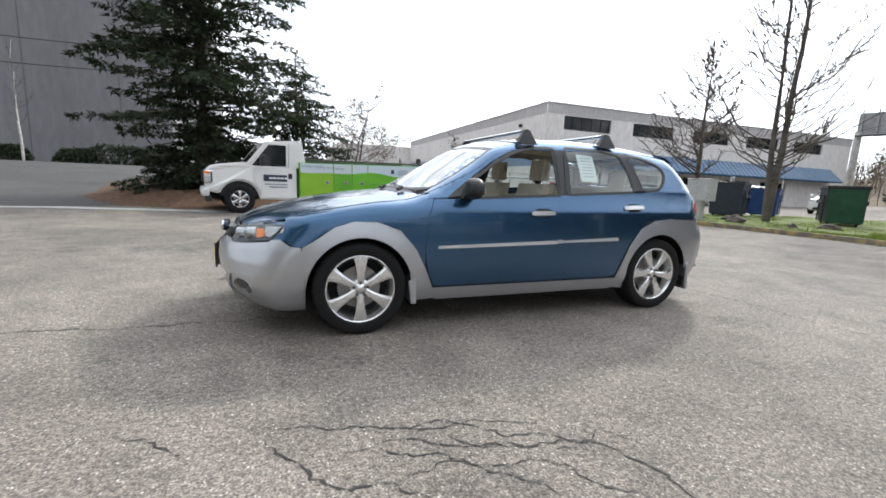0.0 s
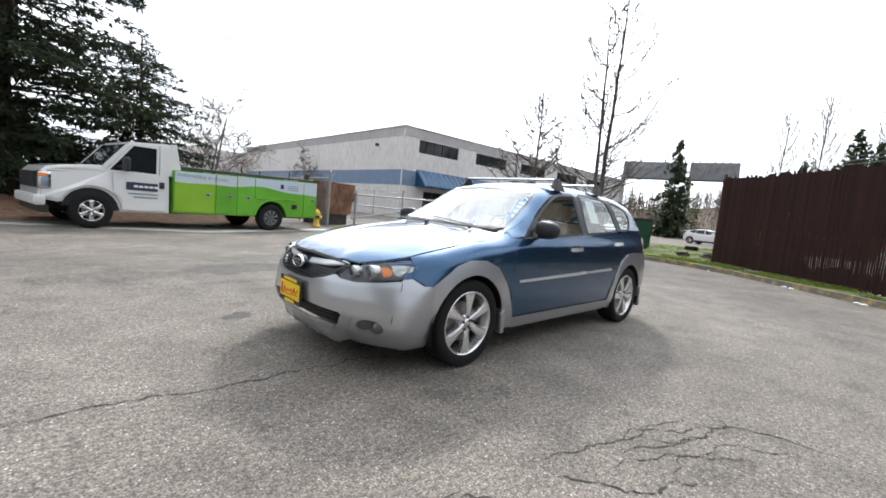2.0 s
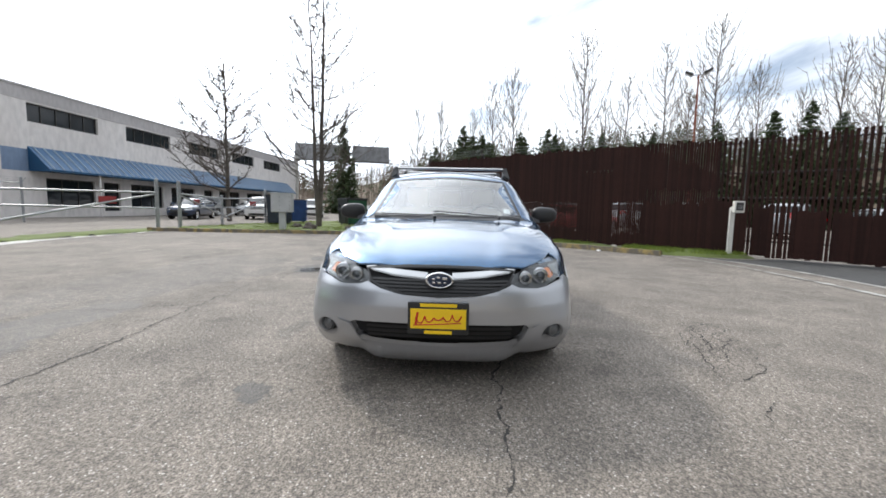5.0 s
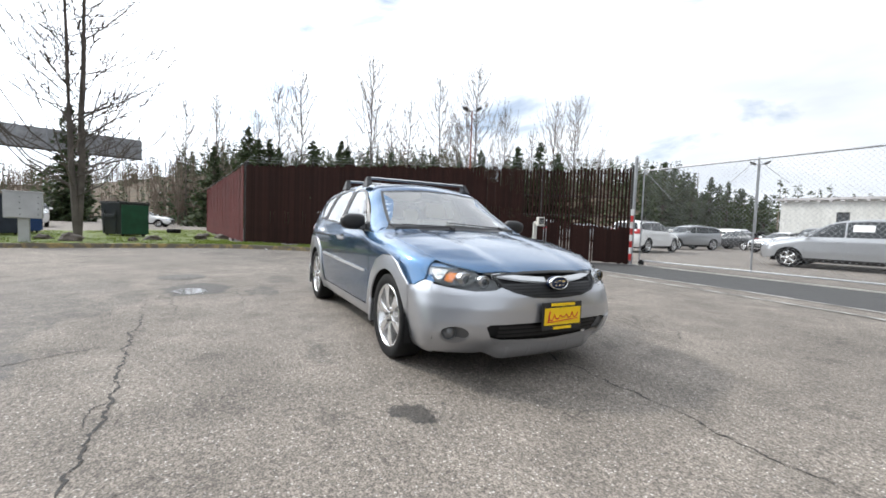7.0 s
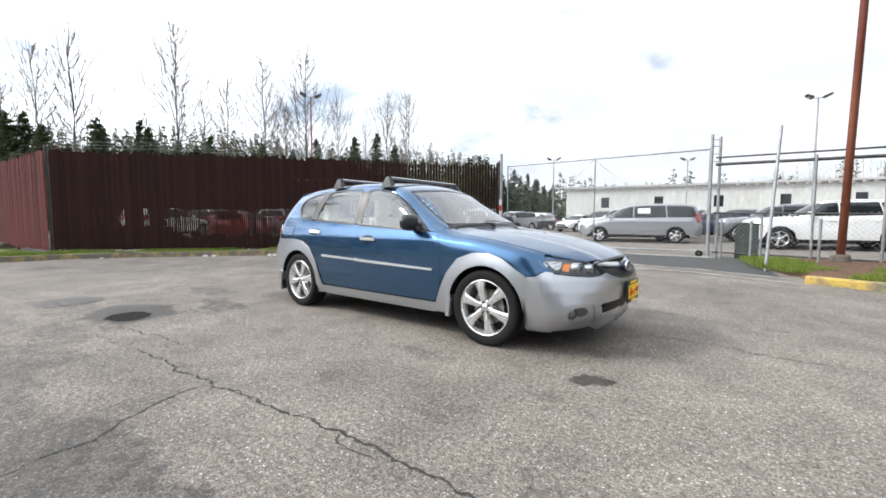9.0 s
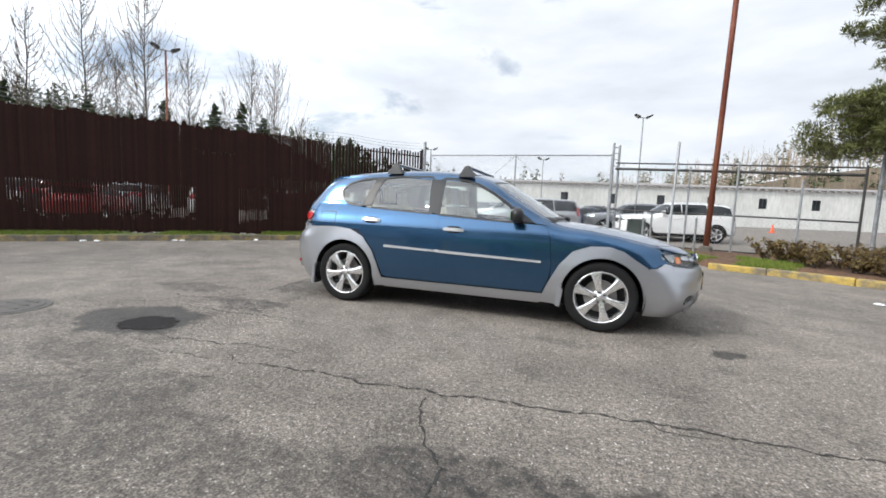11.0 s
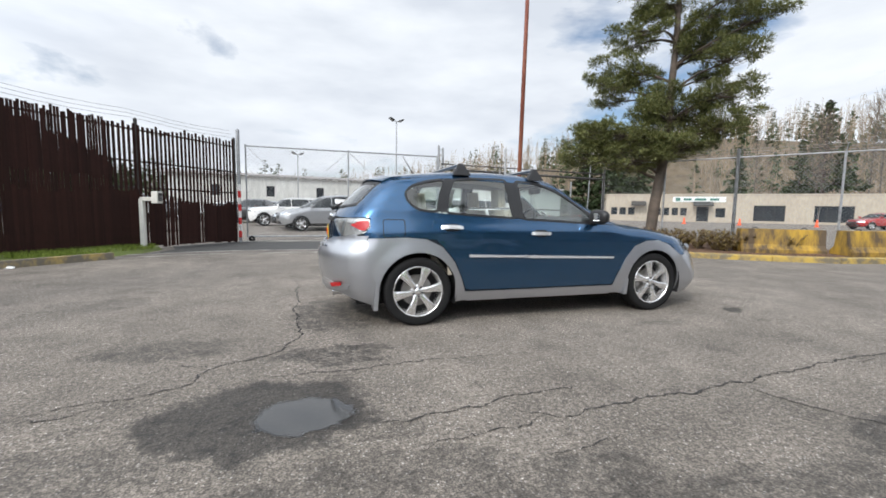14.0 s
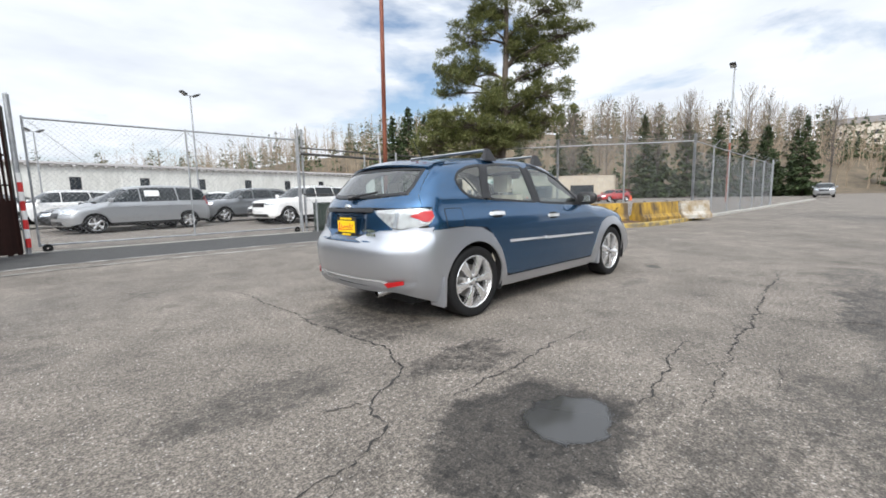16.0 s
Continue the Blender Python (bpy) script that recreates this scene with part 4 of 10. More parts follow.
# ---- the blue hatchback ----
CAR = Solid(
    plan=[(-2.2, 0.80), (-1.9, 0.825), (-1.4, 0.848), (-0.8, 0.850), (0.0, 0.850), (0.8, 0.848), (1.4, 0.842), (1.9, 0.828), (2.25, 0.80)],
    section=[(0.15, -0.075), (0.24, -0.035), (0.32, -0.012), (0.45, 0.002), (0.60, 0.006), (0.76, 0.002), (0.87, -0.006), (0.93, -0.030), (1.0, -0.052), (1.12, -0.075)],
    belt=[(-2.1, 1.06), (-1.31, 1.065), (-1.1, 1.045), (-0.3, 1.0), (0.1, 0.98), (0.75, 0.94), (1.2, 0.92), (2.2, 0.90)],
    lean=0.40,
    top=[(2.3, 0.64), (2.16, 0.715), (2.05, 0.765), (1.9, 0.815), (1.7, 0.868), (1.45, 0.915), (1.2, 0.948), (1.0, 0.970), (0.93, 0.985), (0.85, 1.03), (0.6, 1.185), (0.35, 1.335), (0.22, 1.395), (0.05, 1.435), (-0.2, 1.458), (-0.5, 1.468), (-0.9, 1.460), (-1.3, 1.428), (-1.6, 1.392), (-2.3, 1.29)],
    crown=[(2.3, 0.07), (1.8, 0.07), (1.2, 0.045), (0.95, 0.05), (0.7, 0.10), (0.4, 0.13), (0.2, 0.085), (-0.2, 0.06), (-0.8, 0.055), (-1.6, 0.06)],
    nose=[(0.15, 2.02), (0.22, 2.10), (0.30, 2.175), (0.40, 2.215), (0.50, 2.225), (0.58, 2.215), (0.64, 2.19), (0.72, 2.15), (0.80, 2.10), (0.95, 1.98)],
    tail=[(0.15, -1.98), (0.25, -2.07), (0.35, -2.13), (0.50, -2.165), (0.64, -2.165), (0.71, -2.135), (0.76, -2.085), (0.86, -2.07), (0.96, -2.055), (1.03, -2.01), (1.10, -1.945), (1.25, -1.80), (1.36, -1.68), (1.46, -1.58)],
    nose_bow=(0.25, 3.2), tail_bow=(0.17, 3.0), low_bow=0.155, k_nose=0.055,
)
FW, RW = (1.31, 0.316), (-1.31, 0.316)

WIN_F = [(-0.255, 1.005), (-0.265, 1.338), (-0.12, 1.334), (0.0, 1.315), (0.13, 1.268), (0.26, 1.200), (0.42, 1.092), (0.535, 1.000), (0.575, 0.962)]
WIN_R = [(-1.015, 1.052), (-1.005, 1.160), (-0.965, 1.262), (-0.915, 1.332), (-0.75, 1.350), (-0.395, 1.350), (-0.345, 1.012)]
WIN_Q = [(-1.135, 1.062), (-1.30, 1.080), (-1.375, 1.140), (-1.400, 1.205), (-1.34, 1.262), (-1.20, 1.308), (-1.03, 1.332), (-1.07, 1.240), (-1.12, 1.150)]
FLARE_F = [(0.765, 0.235), (0.80, 0.30), (0.855, 0.43), (0.935, 0.585), (1.05, 0.715), (1.20, 0.770), (1.36, 0.772), (1.48, 0.735), (1.58, 0.668), (1.68, 0.605)]
FLARE_R = [(-0.86, 0.30), (-0.905, 0.43), (-0.975, 0.585), (-1.09, 0.725), (-1.24, 0.795), (-1.42, 0.812), (-1.60, 0.806), (-1.76, 0.802)]
R_ARCH = 0.352
# shut lines shared by neighbouring panels: the bonnet's side (plan) and the tailgate's side (rear view)
HOOD_NOSE = [(2.052, 0.43), (2.03, 0.49), (1.98, 0.545), (1.93, 0.592), (1.87, 0.635), (1.82, 0.664)]
HOOD_SIDE = [(1.775, 0.685), (1.70, 0.702), (1.60, 0.716), (1.50, 0.728), (1.35, 0.738), (1.22, 0.741), (1.10, 0.740), (0.98, 0.730), (0.86, 0.710)]
GATE_SIDE = [(0.735, 0.985), (0.712, 1.03), (0.690, 1.065), (0.662, 1.10), (0.648, 1.16), (0.630, 1.22), (0.612, 1.28), (0.592, 1.325), (0.552, 1.352)]


def hatchback():
    car = empty("hatchback_car", label="blue and silver five door hatchback with roof bars parked on asphalt", category="car")
    S = CAR
    for side, sg in (("left", 1), ("right", -1)):
        # blue panels
        panel(S, [(-0.245, 0.312), (-0.245, 0.985), (0.585, 0.940), (0.80, 0.930), (0.845, 0.82), (0.868, 0.56), (0.845, 0.435), (0.795, 0.312)], side, "front_door", BLUE, car, 0.002)
        panel(S, [(-0.245, 0.312), (-0.79, 0.312), (-0.855, 0.325), (-0.90, 0.44), (-0.97, 0.595), (-1.09, 0.735), (-1.135, 0.775), (-1.185, 0.90), (-1.175, 0.95), (-1.115, 1.032), (-0.245, 0.985)], side, "rear_door", BLUE, car, 0.002)
        panel(S, [(0.80, 0.930), (0.845, 0.82), (0.868, 0.56), (0.862, 0.44)] + FLARE_F[3:] + [(1.74, 0.612), (1.80, 0.655), (1.785, 0.735)] + seam(S, HOOD_SIDE, "top", "left"), side, "front_fender", BLUE, car, 0.0)
        panel(S, [(-1.115, 1.032), (-1.175, 0.95), (-1.185, 0.90), (-1.135, 0.79)] + FLARE_R[4:] + [(-1.785, 0.826), (-1.80, 0.840), (-1.78, 0.856), (-1.742, 0.900), (-1.738, 0.985)] + seam(S, GATE_SIDE, "rear", "left") + [(-1.47, 1.295), (-1.418, 1.225), (-1.405, 1.19), (-1.388, 1.122), (-1.31, 1.058)], side, "quarter_panel", BLUE, car, 0.0)
        panel(S, [(0.66, 0.952), (0.84, 0.932), (0.80, 0.985), (0.62, 1.105), (0.42, 1.235), (0.24, 1.328), (0.05, 1.378), (-0.3, 1.402), (-0.8, 1.398), (-1.2, 1.368), (-1.50, 1.328), (-1.418, 1.225), (-1.375, 1.262), (-1.25, 1.318), (-0.98, 1.376), (-0.75, 1.385), (-0.25, 1.376), (0.02, 1.350), (0.16, 1.300), (0.30, 1.225), (0.47, 1.110)], side, "roof_side", BLUE, car, 0.001, gap=0.0)
        panel(S, [(0.66, 0.952), (0.84, 0.932), (0.80, 0.985), (0.62, 1.105), (0.42, 1.235), (0.24, 1.328), (0.05, 1.378), (-0.3, 1.402), (-0.8, 1.398), (-1.2, 1.368), (-1.50, 1.328), (-1.418, 1.225), (-1.375, 1.262), (-1.25, 1.318), (-0.98, 1.376), (-0.75, 1.385), (-0.25, 1.376), (0.02, 1.350), (0.16, 1.300), (0.30, 1.225), (0.47, 1.110)], side, "pillar_lining", PILLAR_TRIM, car, -0.016, gap=0.0, skirt=0.0)
        # black surround of the windows, then the glass; the driver's is wound down
        for poly, nm in ((WIN_F, "front_door_window"), (WIN_R, "rear_door_window"), (WIN_Q, "quarter_window")):
            soft = inset(rounded(poly, 0.045 if nm == "quarter_window" else 0.022, 3), -0.010)
            ring(S, soft, 0.020, side, "window_frame", TRIM, car, 0.004)
            if (side, nm) != ("left", "front_door_window"):
                g = panel(S, soft, side, nm, CLEAR, car, -0.004, gap=0.0, step=0.06, skirt=0.0)
                g.visible_shadow = False
        panel(S, [(-0.37, 1.0), (-0.245, 0.995), (-0.245, 1.362), (-0.40, 1.368)], side, "door_pillar", TRIM, car, 0.0, gap=0.001)
        panel(S, [(-1.13, 1.05), (-1.02, 1.046), (-0.99, 1.20), (-0.915, 1.36), (-1.02, 1.36), (-1.09, 1.22)], side, "door_pillar", TRIM, car, 0.0015, gap=0.0)
        panel(S, [(0.54, 0.958), (0.70, 0.945), (0.52, 1.075), (0.46, 1.10)], side, "mirror_sail", TRIM, car, 0.003)
        # silver lower body
        inner_f = arc(*FW, R_ARCH, 163, 6, 16)
        panel(S, [(0.80, 0.30)] + FLARE_F[2:] + [(1.69, 0.50), (1.665, 0.33)] + inner_f[::-1][1:] + [(0.955, 0.215), (0.775, 0.222)], side, "wheel_arch_flare", SILVER, car, 0.009, gap=0.001, bulge=lambda u, v: 0.012 * smooth(0.47, 0.352, math.hypot(u - 1.31, v - 0.316)) * smooth(1.70, 1.58, u))
        inner_r = arc(*RW, R_ARCH + 0.008, 172, 17, 16)
        panel(S, FLARE_R + [(-1.775, 0.6), (-1.70, 0.42), (-1.668, 0.36)] + inner_r[1:] + [(-0.955, 0.215), (-0.83, 0.222)], side, "wheel_arch_flare", SILVER, car, 0.012, gap=0.001, bulge=lambda u, v: 0.010 * smooth(0.48, 0.36, math.hypot(u + 1.31, v - 0.316)))
        panel(S, [(-0.86, 0.30), (0.80, 0.30), (0.775, 0.21), (-0.84, 0.21)], side, "side_sill", SILVER, car, 0.010, gap=0.002)
        panel(S, [(1.69, 0.605), (1.75, 0.608), (1.81, 0.648), (1.865, 0.640)] + [(x + 0.004, z) for x, z in seam(S, [(0.76, 0.615), (0.775, 0.55), (0.775, 0.45), (0.775, 0.335), (0.775, 0.26), (0.75, 0.21)], "front", "left")] + [(1.85, 0.185), (1.66, 0.18), (1.665, 0.33), (1.660, 0.50)], side, "front_bumper_side", SILVER, car, 0.0062, gap=0.0)
        panel(S, [(-1.77, 0.80), (-1.75, 0.825), (-1.86, 0.82), (-2.03, 0.80), (-2.12, 0.72), (-2.12, 0.36), (-2.02, 0.315), (-1.86, 0.255), (-1.70, 0.20), (-1.668, 0.36), (-1.685, 0.45), (-1.72, 0.6)], side, "rear_bumper_side", SILVER, car, 0.011, gap=0.001)
        # mud flaps, strips, handles
        part("mud_flap", side_prism([(0.925, 0.20), (0.965, 0.20), (0.985, 0.36), (0.93, 0.40)], sg * 0.70, sg * 0.865, 0.006), SILVER, car)
        part("mud_flap", side_prism([(-1.72, 0.165), (-1.68, 0.165), (-1.665, 0.40), (-1.70, 0.42)], sg * 0.70, sg * 0.865, 0.006), SILVER, car)
        for x0, x1, z0, z1 in ((-0.225, 0.775, 0.622, 0.598), (-0.83, -0.265, 0.640, 0.626)):
            panel(S, [(x0, z0 - 0.013), (x1, z1 - 0.010), (x1, z1 + 0.008), (x0, z0 + 0.013)], side, "door_strip", STRIP, car, 0.016, gap=0.0, skirt=0.016, label="bright silver rubbing strip")
        panel(S, [(-0.268, 0.614), (-0.228, 0.614), (-0.228, 0.640), (-0.268, 0.640)], side, "strip_end", SILVER, car, 0.018, gap=0.0, skirt=0.016)
        for x0, z0 in ((-0.08, 0.845), (-0.995, 0.897)):
            h = new("door_handle")
            h.parent = car
            h["label"] = "chrome door handle"
            # no hollow is cut: a flat dark patch paints the shade behind the grip
            panel(S, rounded([(x0 - 0.07, z0 - 0.03), (x0 + 0.07, z0 - 0.03), (x0 + 0.07, z0 + 0.035), (x0 - 0.07, z0 + 0.035)], 0.028), side, "handle_cup_shade", INNER, h, 0.0035, gap=0.0, step=0.02, skirt=0.002)
            panel(S, rounded([(x0 - 0.108, z0 - 0.012), (x0 + 0.108, z0 - 0.016), (x0 + 0.108, z0 + 0.014), (x0 - 0.108, z0 + 0.018)], 0.012), side, "grip", STRIP, h, 0.034, gap=0.0, step=0.02, skirt=0.022, bulge=lambda u, v, c=x0: -0.022 * (abs(u - c) / 0.108) ** 4)
        # mirror
        m = new("door_mirror")
        m.parent = car
        bm = bmesh.new()
        bmesh.ops.create_uvsphere(bm, u_segments=20, v_segments=12, radius=1.0)
        for v in bm.verts:
            x, y, z = v.co
            v.co = Vector((0.065 * (abs(x) ** 0.7) * (1 if x > 0 else -0.65), 0.115 * math.copysign(abs(y) ** 0.75, y), 0.073 * math.copysign(abs(z) ** 0.7, z) * (1 - 0.12 * y * sg * 1)))
        bm.transform(pose(0.535, sg * 0.905, 1.015, 0, 0, -sg * 8))
        part("mirror_shell", bm, BLACK, m, smooth=True)
        part("mirror_foot", side_prism([(0.50, 0.945), (0.60, 0.945), (0.57, 0.99), (0.50, 0.99)], sg * 0.77, sg * 0.86, 0.01), BLACK, m)
        bm = box((0.494, sg * 0.905, 1.013), (0.006, 0.125, 0.076), 0, 0.0)
        part("mirror_glass", bm, mat("mirror", (0.55, 0.56, 0.57), 0.02, 1.0, var=0.0), m)
        if sg < 0:
            panel(S, rounded([(-1.625, 0.815), (-1.44, 0.815), (-1.44, 0.965), (-1.625, 0.965)], 0.02), side, "fuel_flap", BLUE, car, 0.0025, gap=0.0, skirt=0.004)
            ring(S, rounded([(-1.625, 0.815), (-1.44, 0.815), (-1.44, 0.965), (-1.625, 0.965)], 0.02), 0.007, side, "flap_seam", TRIM, car, 0.0012)
        # dark inner body behind the seams
        panel(S, [(-1.60, 0.85), (-1.1, 0.95), (-0.25, 0.93), (0.9, 0.88), (1.6, 0.76), (1.80, 0.62), (1.80, 0.35), (1.72, 0.3)] + arc(*FW, 0.40, 12, 168, 12) + [(0.85, 0.24), (-0.88, 0.24)] + arc(*RW, 0.40, 12, 168, 12) + [(-1.95, 0.35), (-2.0, 0.75), (-1.75, 0.82)], side, "inner_body", SEAM, car, -0.012, gap=0.0, step=0.05, skirt=0)
        for cx, cz in (FW, RW):
            bm = bmesh.new()
            pts = arc(cx, cz, 0.365, -20, 200, 22)
            a = [bm.verts.new((x, sg * 0.850, z)) for x, z in pts]
            b = [bm.verts.new((x, sg * 0.45, z)) for x, z in pts]
            for i in range(len(pts) - 1):
                bm.faces.new((a[i], a[i + 1], b[i + 1], b[i]))
            bm.faces.new(b)
            part("wheel_well", bm, INNER, car)
    # top
    hood = [(2.108, 0.0), (2.102, 0.15), (2.084, 0.30)] + HOOD_NOSE + HOOD_SIDE + [(0.90, 0.60), (0.955, 0.40), (0.985, 0.2), (0.99, 0.0)]
    panel(S, both(hood), "top", "hood", BLUE, car, 0.003, label="blue bonnet with soft creases", bulge=lambda u, v: 0.010 * smooth(0.30, 0.36, abs(v) - 0.10 * (1.9 - u)) - 0.010)
    panel(S, both([(0.99, 0.0), (0.985, 0.2), (0.955, 0.40), (0.90, 0.60), (0.85, 0.70), (0.80, 0.69), (0.86, 0.52), (0.905, 0.3), (0.925, 0.0)]), "top", "cowl", TRIM, car, -0.004, gap=0.0)
    screen = [(0.935, 0.0), (0.925, 0.25), (0.885, 0.46), (0.815, 0.615), (0.775, 0.655), (0.55, 0.618), (0.36, 0.578), (0.235, 0.545), (0.262, 0.40), (0.285, 0.2), (0.29, 0.0)]
    ws = panel(S, both(screen), "top", "windscreen", SCREEN, car, 0.0, gap=0.004, step=0.06, skirt=0.0)
    ws.visible_shadow = False
    ring(S, inset(both(screen), 0.03), 0.026, "top", "windscreen_seal", TRIM, car, 0.0015)
    roof = [(0.29, 0.0), (0.285, 0.2), (0.262, 0.40), (0.235, 0.548), (0.0, 0.575), (-0.4, 0.590), (-0.9, 0.585), (-1.3, 0.565), (-1.56, 0.540), (-1.60, 0.3), (-1.61, 0.0)]
    panel(S, both(roof), "top", "roof", BLUE, car, 0.003, gap=0.001)
    for sg in (1, -1):
        side = "left" if sg > 0 else "right"
        panel(S, [(0.80, sg * 0.662), (0.84, sg * 0.70), (0.60, sg * 0.69), (0.35, sg * 0.66), (0.15, sg * 0.625), (-0.4, sg * 0.635), (-1.0, sg * 0.625), (-1.5, sg * 0.60), (-1.5, sg * 0.548), (-0.9, sg * 0.578), (-0.4, sg * 0.583), (0.0, sg * 0.568), (0.225, sg * 0.545), (0.36, sg * 0.575), (0.55, sg * 0.615)], "top", "roof_rail", BLUE, car, 0.002, gap=0.0)
        panel(S, [(0.82, sg * 0.60), (0.84, sg * 0.70), (0.60, sg * 0.69), (0.35, sg * 0.66), (0.15, sg * 0.625), (-0.4, sg * 0.635), (-1.0, sg * 0.625), (-1.5, sg * 0.60), (-1.5, sg * 0.50), (0.20, sg * 0.50), (0.36, sg * 0.558), (0.55, sg * 0.595)], "top", "pillar_lining", PILLAR_TRIM, car, -0.016, gap=0.0, skirt=0.0)
    for sg in (1, -1):
        panel(S, [(1.75, sg * 0.665), (1.75, sg * 0.715), (1.35, sg * 0.775), (0.95, sg * 0.785), (0.78, sg * 0.775), (0.74, sg * 0.675), (0.88, sg * 0.66), (1.35, sg * 0.70)], "top", "wing_gutter", BLUE, car, -0.006, gap=0.0, skirt=0.0)
    # nose
    # the cover in two halves, above and below the fog lamp's pocket
    oval = [(0.672 - 0.074 * math.cos(a), 0.335 + 0.054 * math.sin(a)) for a in np.linspace(0, math.pi, 15)]
    bumper = [(0.0, 0.558), (0.20, 0.568), (0.33, 0.597), (0.41, 0.630), (0.45, 0.612), (0.56, 0.602), (0.66, 0.612), (0.75, 0.630), (0.775, 0.55), (0.775, 0.335), *oval[::-1], (0.484, 0.335), (0.514, 0.388), (0.49, 0.406), (0.3, 0.412), (0.0, 0.412)]
    valance = [(0.775, 0.335), (0.775, 0.25), (0.74, 0.20), (0.52, 0.200), (0.445, 0.215), (0.43, 0.255), (0.478, 0.318), (0.484, 0.335), *[(y, 0.67 - z) for y, z in oval]]
    for sg in (1, -1):
        panel(S, [(sg * y, z) for y, z in bumper], "front", "front_bumper", SILVER, car, 0.006, gap=0.0, step=0.03, skirt=0.05, label="silver front bumper cover")
        panel(S, [(sg * y, z) for y, z in valance], "front", "front_valance", SILVER, car, 0.006, gap=0.0, step=0.03, skirt=0.05)
        pocket = [(sg * y, z) for y, z in oval + [(y, 0.67 - z) for y, z in oval[::-1][1:-1]]]
        # dark grey in place of the cover's silver paints the shade in the hollow
        panel(S, inset(pocket, -0.004), "front", "fog_pocket", POCKET, car, -0.042, gap=0.0, step=0.02, skirt=0.0, bulge=lambda u, v: 0.030 * smooth(0.66, 0.60, abs(u)))
        ring(S, pocket, 0.004, "front", "pocket_edge", SILVER, car, 0.008)
        fog = new("fog_lamp")
        fog.parent = car
        fog.matrix_local = pose(1.994, sg * 0.692, 0.338, 0, 90, sg * 30)
        part("bezel", lathe([(0.038, -0.05), (0.038, 0.010), (0.042, 0.013), (0.046, 0.0), (0.046, -0.05)], 24), POCKET, fog, smooth=True)
        part("lens", lathe([(0.0, 0.014), (0.022, 0.011), (0.037, 0.0)], 20), mat("fog_lens", (0.16, 0.165, 0.17), 0.06, 0.4), fog, smooth=True)
        # headlamp
        hl = new("headlight")
        hl.parent = car
        lamp = rounded([(sg * 0.405, 0.618), (sg * 0.425, 0.690)] + [(sg * y, z) for y, z in seam(S, HOOD_NOSE[1:], "top", "front")] + [(sg * 0.72, 0.748), (sg * 0.772, 0.732), (sg * 0.775, 0.685), (sg * 0.735, 0.640), (sg * 0.66, 0.618), (sg * 0.55, 0.606)], 0.02)
        panel(S, lamp, "front", "lamp_housing", LAMP_GREY, hl, -0.030, gap=0.0, step=0.025, skirt=0.0)
        panel(S, lamp, "front", "lens", LENS, hl, 0.006, gap=0.003, step=0.03, skirt=0.012)
        for yy, zz, xx, r0 in ((0.592, 0.668, 2.030, 0.043), (0.495, 0.660, 2.095, 0.036)):
            bm = lathe([(r0 * 0.62, 0.012), (r0 * 0.8, 0.004), (r0, 0.010), (r0 * 1.1, 0.0), (r0 * 1.1, -0.05)], 24)
            bm.transform(pose(xx - 0.024, sg * yy, zz, 0, 90, 0))
            part("reflector", bm, mat("lamp_ring", (0.42, 0.43, 0.44), 0.2, 1.0, var=0.08), hl, smooth=True)
            bm = lathe([(0.0, 0.016), (r0 * 0.35, 0.013), (r0 * 0.62, 0.0)], 20)
            bm.transform(pose(xx - 0.024, sg * yy, zz, 0, 90, 0))
            part("projector", bm, mat("projector_glass", (0.10, 0.11, 0.12), 0.05, 0.3), hl, smooth=True)
        panel(S, [(sg * 0.662, 0.650), (sg * 0.690, 0.656), (sg * 0.692, 0.704), (sg * 0.662, 0.698)], "front", "indicator", AMBER, hl, -0.012, gap=0.002, step=0.02, skirt=0.01)
        panel(S, [(sg * 0.700, 0.650), (sg * 0.755, 0.668), (sg * 0.757, 0.730), (sg * 0.702, 0.722)], "front", "side_reflector", LAMP_CHROME, hl, -0.014, gap=0.002, step=0.02, skirt=0.01)
        sv = "left" if sg > 0 else "right"
        # the lamp runs round into the wing
        panel(S, [(1.72, 0.66), (1.82, 0.64), (1.92, 0.66), (1.92, 0.752), (1.80, 0.765), (1.72, 0.77)], sv, "lamp_frame", BLUE, hl, -0.014, gap=0.0, step=0.03, skirt=0.0)
        panel(S, rounded([(1.785, 0.742), (1.87, 0.742), (1.99, 0.728), (2.04, 0.70), (2.04, 0.635), (1.95, 0.632), (1.86, 0.650)], 0.012), sv, "lamp_housing", LAMP_GREY, hl, -0.012, gap=0.0, step=0.03, skirt=0.0)
        panel(S, [(1.912, 0.662), (1.935, 0.656), (1.955, 0.656), (1.955, 0.706), (1.912, 0.710)], sv, "indicator", AMBER, hl, -0.004, gap=0.001, step=0.02, skirt=0.006)
        panel(S, rounded([(1.785, 0.742), (1.87, 0.742), (1.99, 0.728), (2.03, 0.70), (2.03, 0.635), (1.95, 0.632), (1.86, 0.650)], 0.012), sv, "lens", LENS, hl, 0.005, gap=0.002, step=0.03, skirt=0.010)
        panel(S, [(1.80, 0.728), (1.90, 0.724), (1.90, 0.668), (1.87, 0.662), (1.83, 0.690)], sv, "side_reflector", LAMP_CHROME, hl, -0.004, gap=0.001, step=0.02, skirt=0.006)
    grille = new("grille")
    grille.parent = car
    mouth = [(0.0, 0.728), (0.2, 0.724), (0.33, 0.715), (0.435, 0.702), (0.40, 0.636), (0.33, 0.598), (0.2, 0.570), (0.0, 0.560)]
    panel(S, [(v, z) for v, z in mouth] + [(-v, z) for v, z in mouth[::-1] if v > 0], "front", "backing", INNER, grille, -0.03, gap=0.0, step=0.05, skirt=0.0)
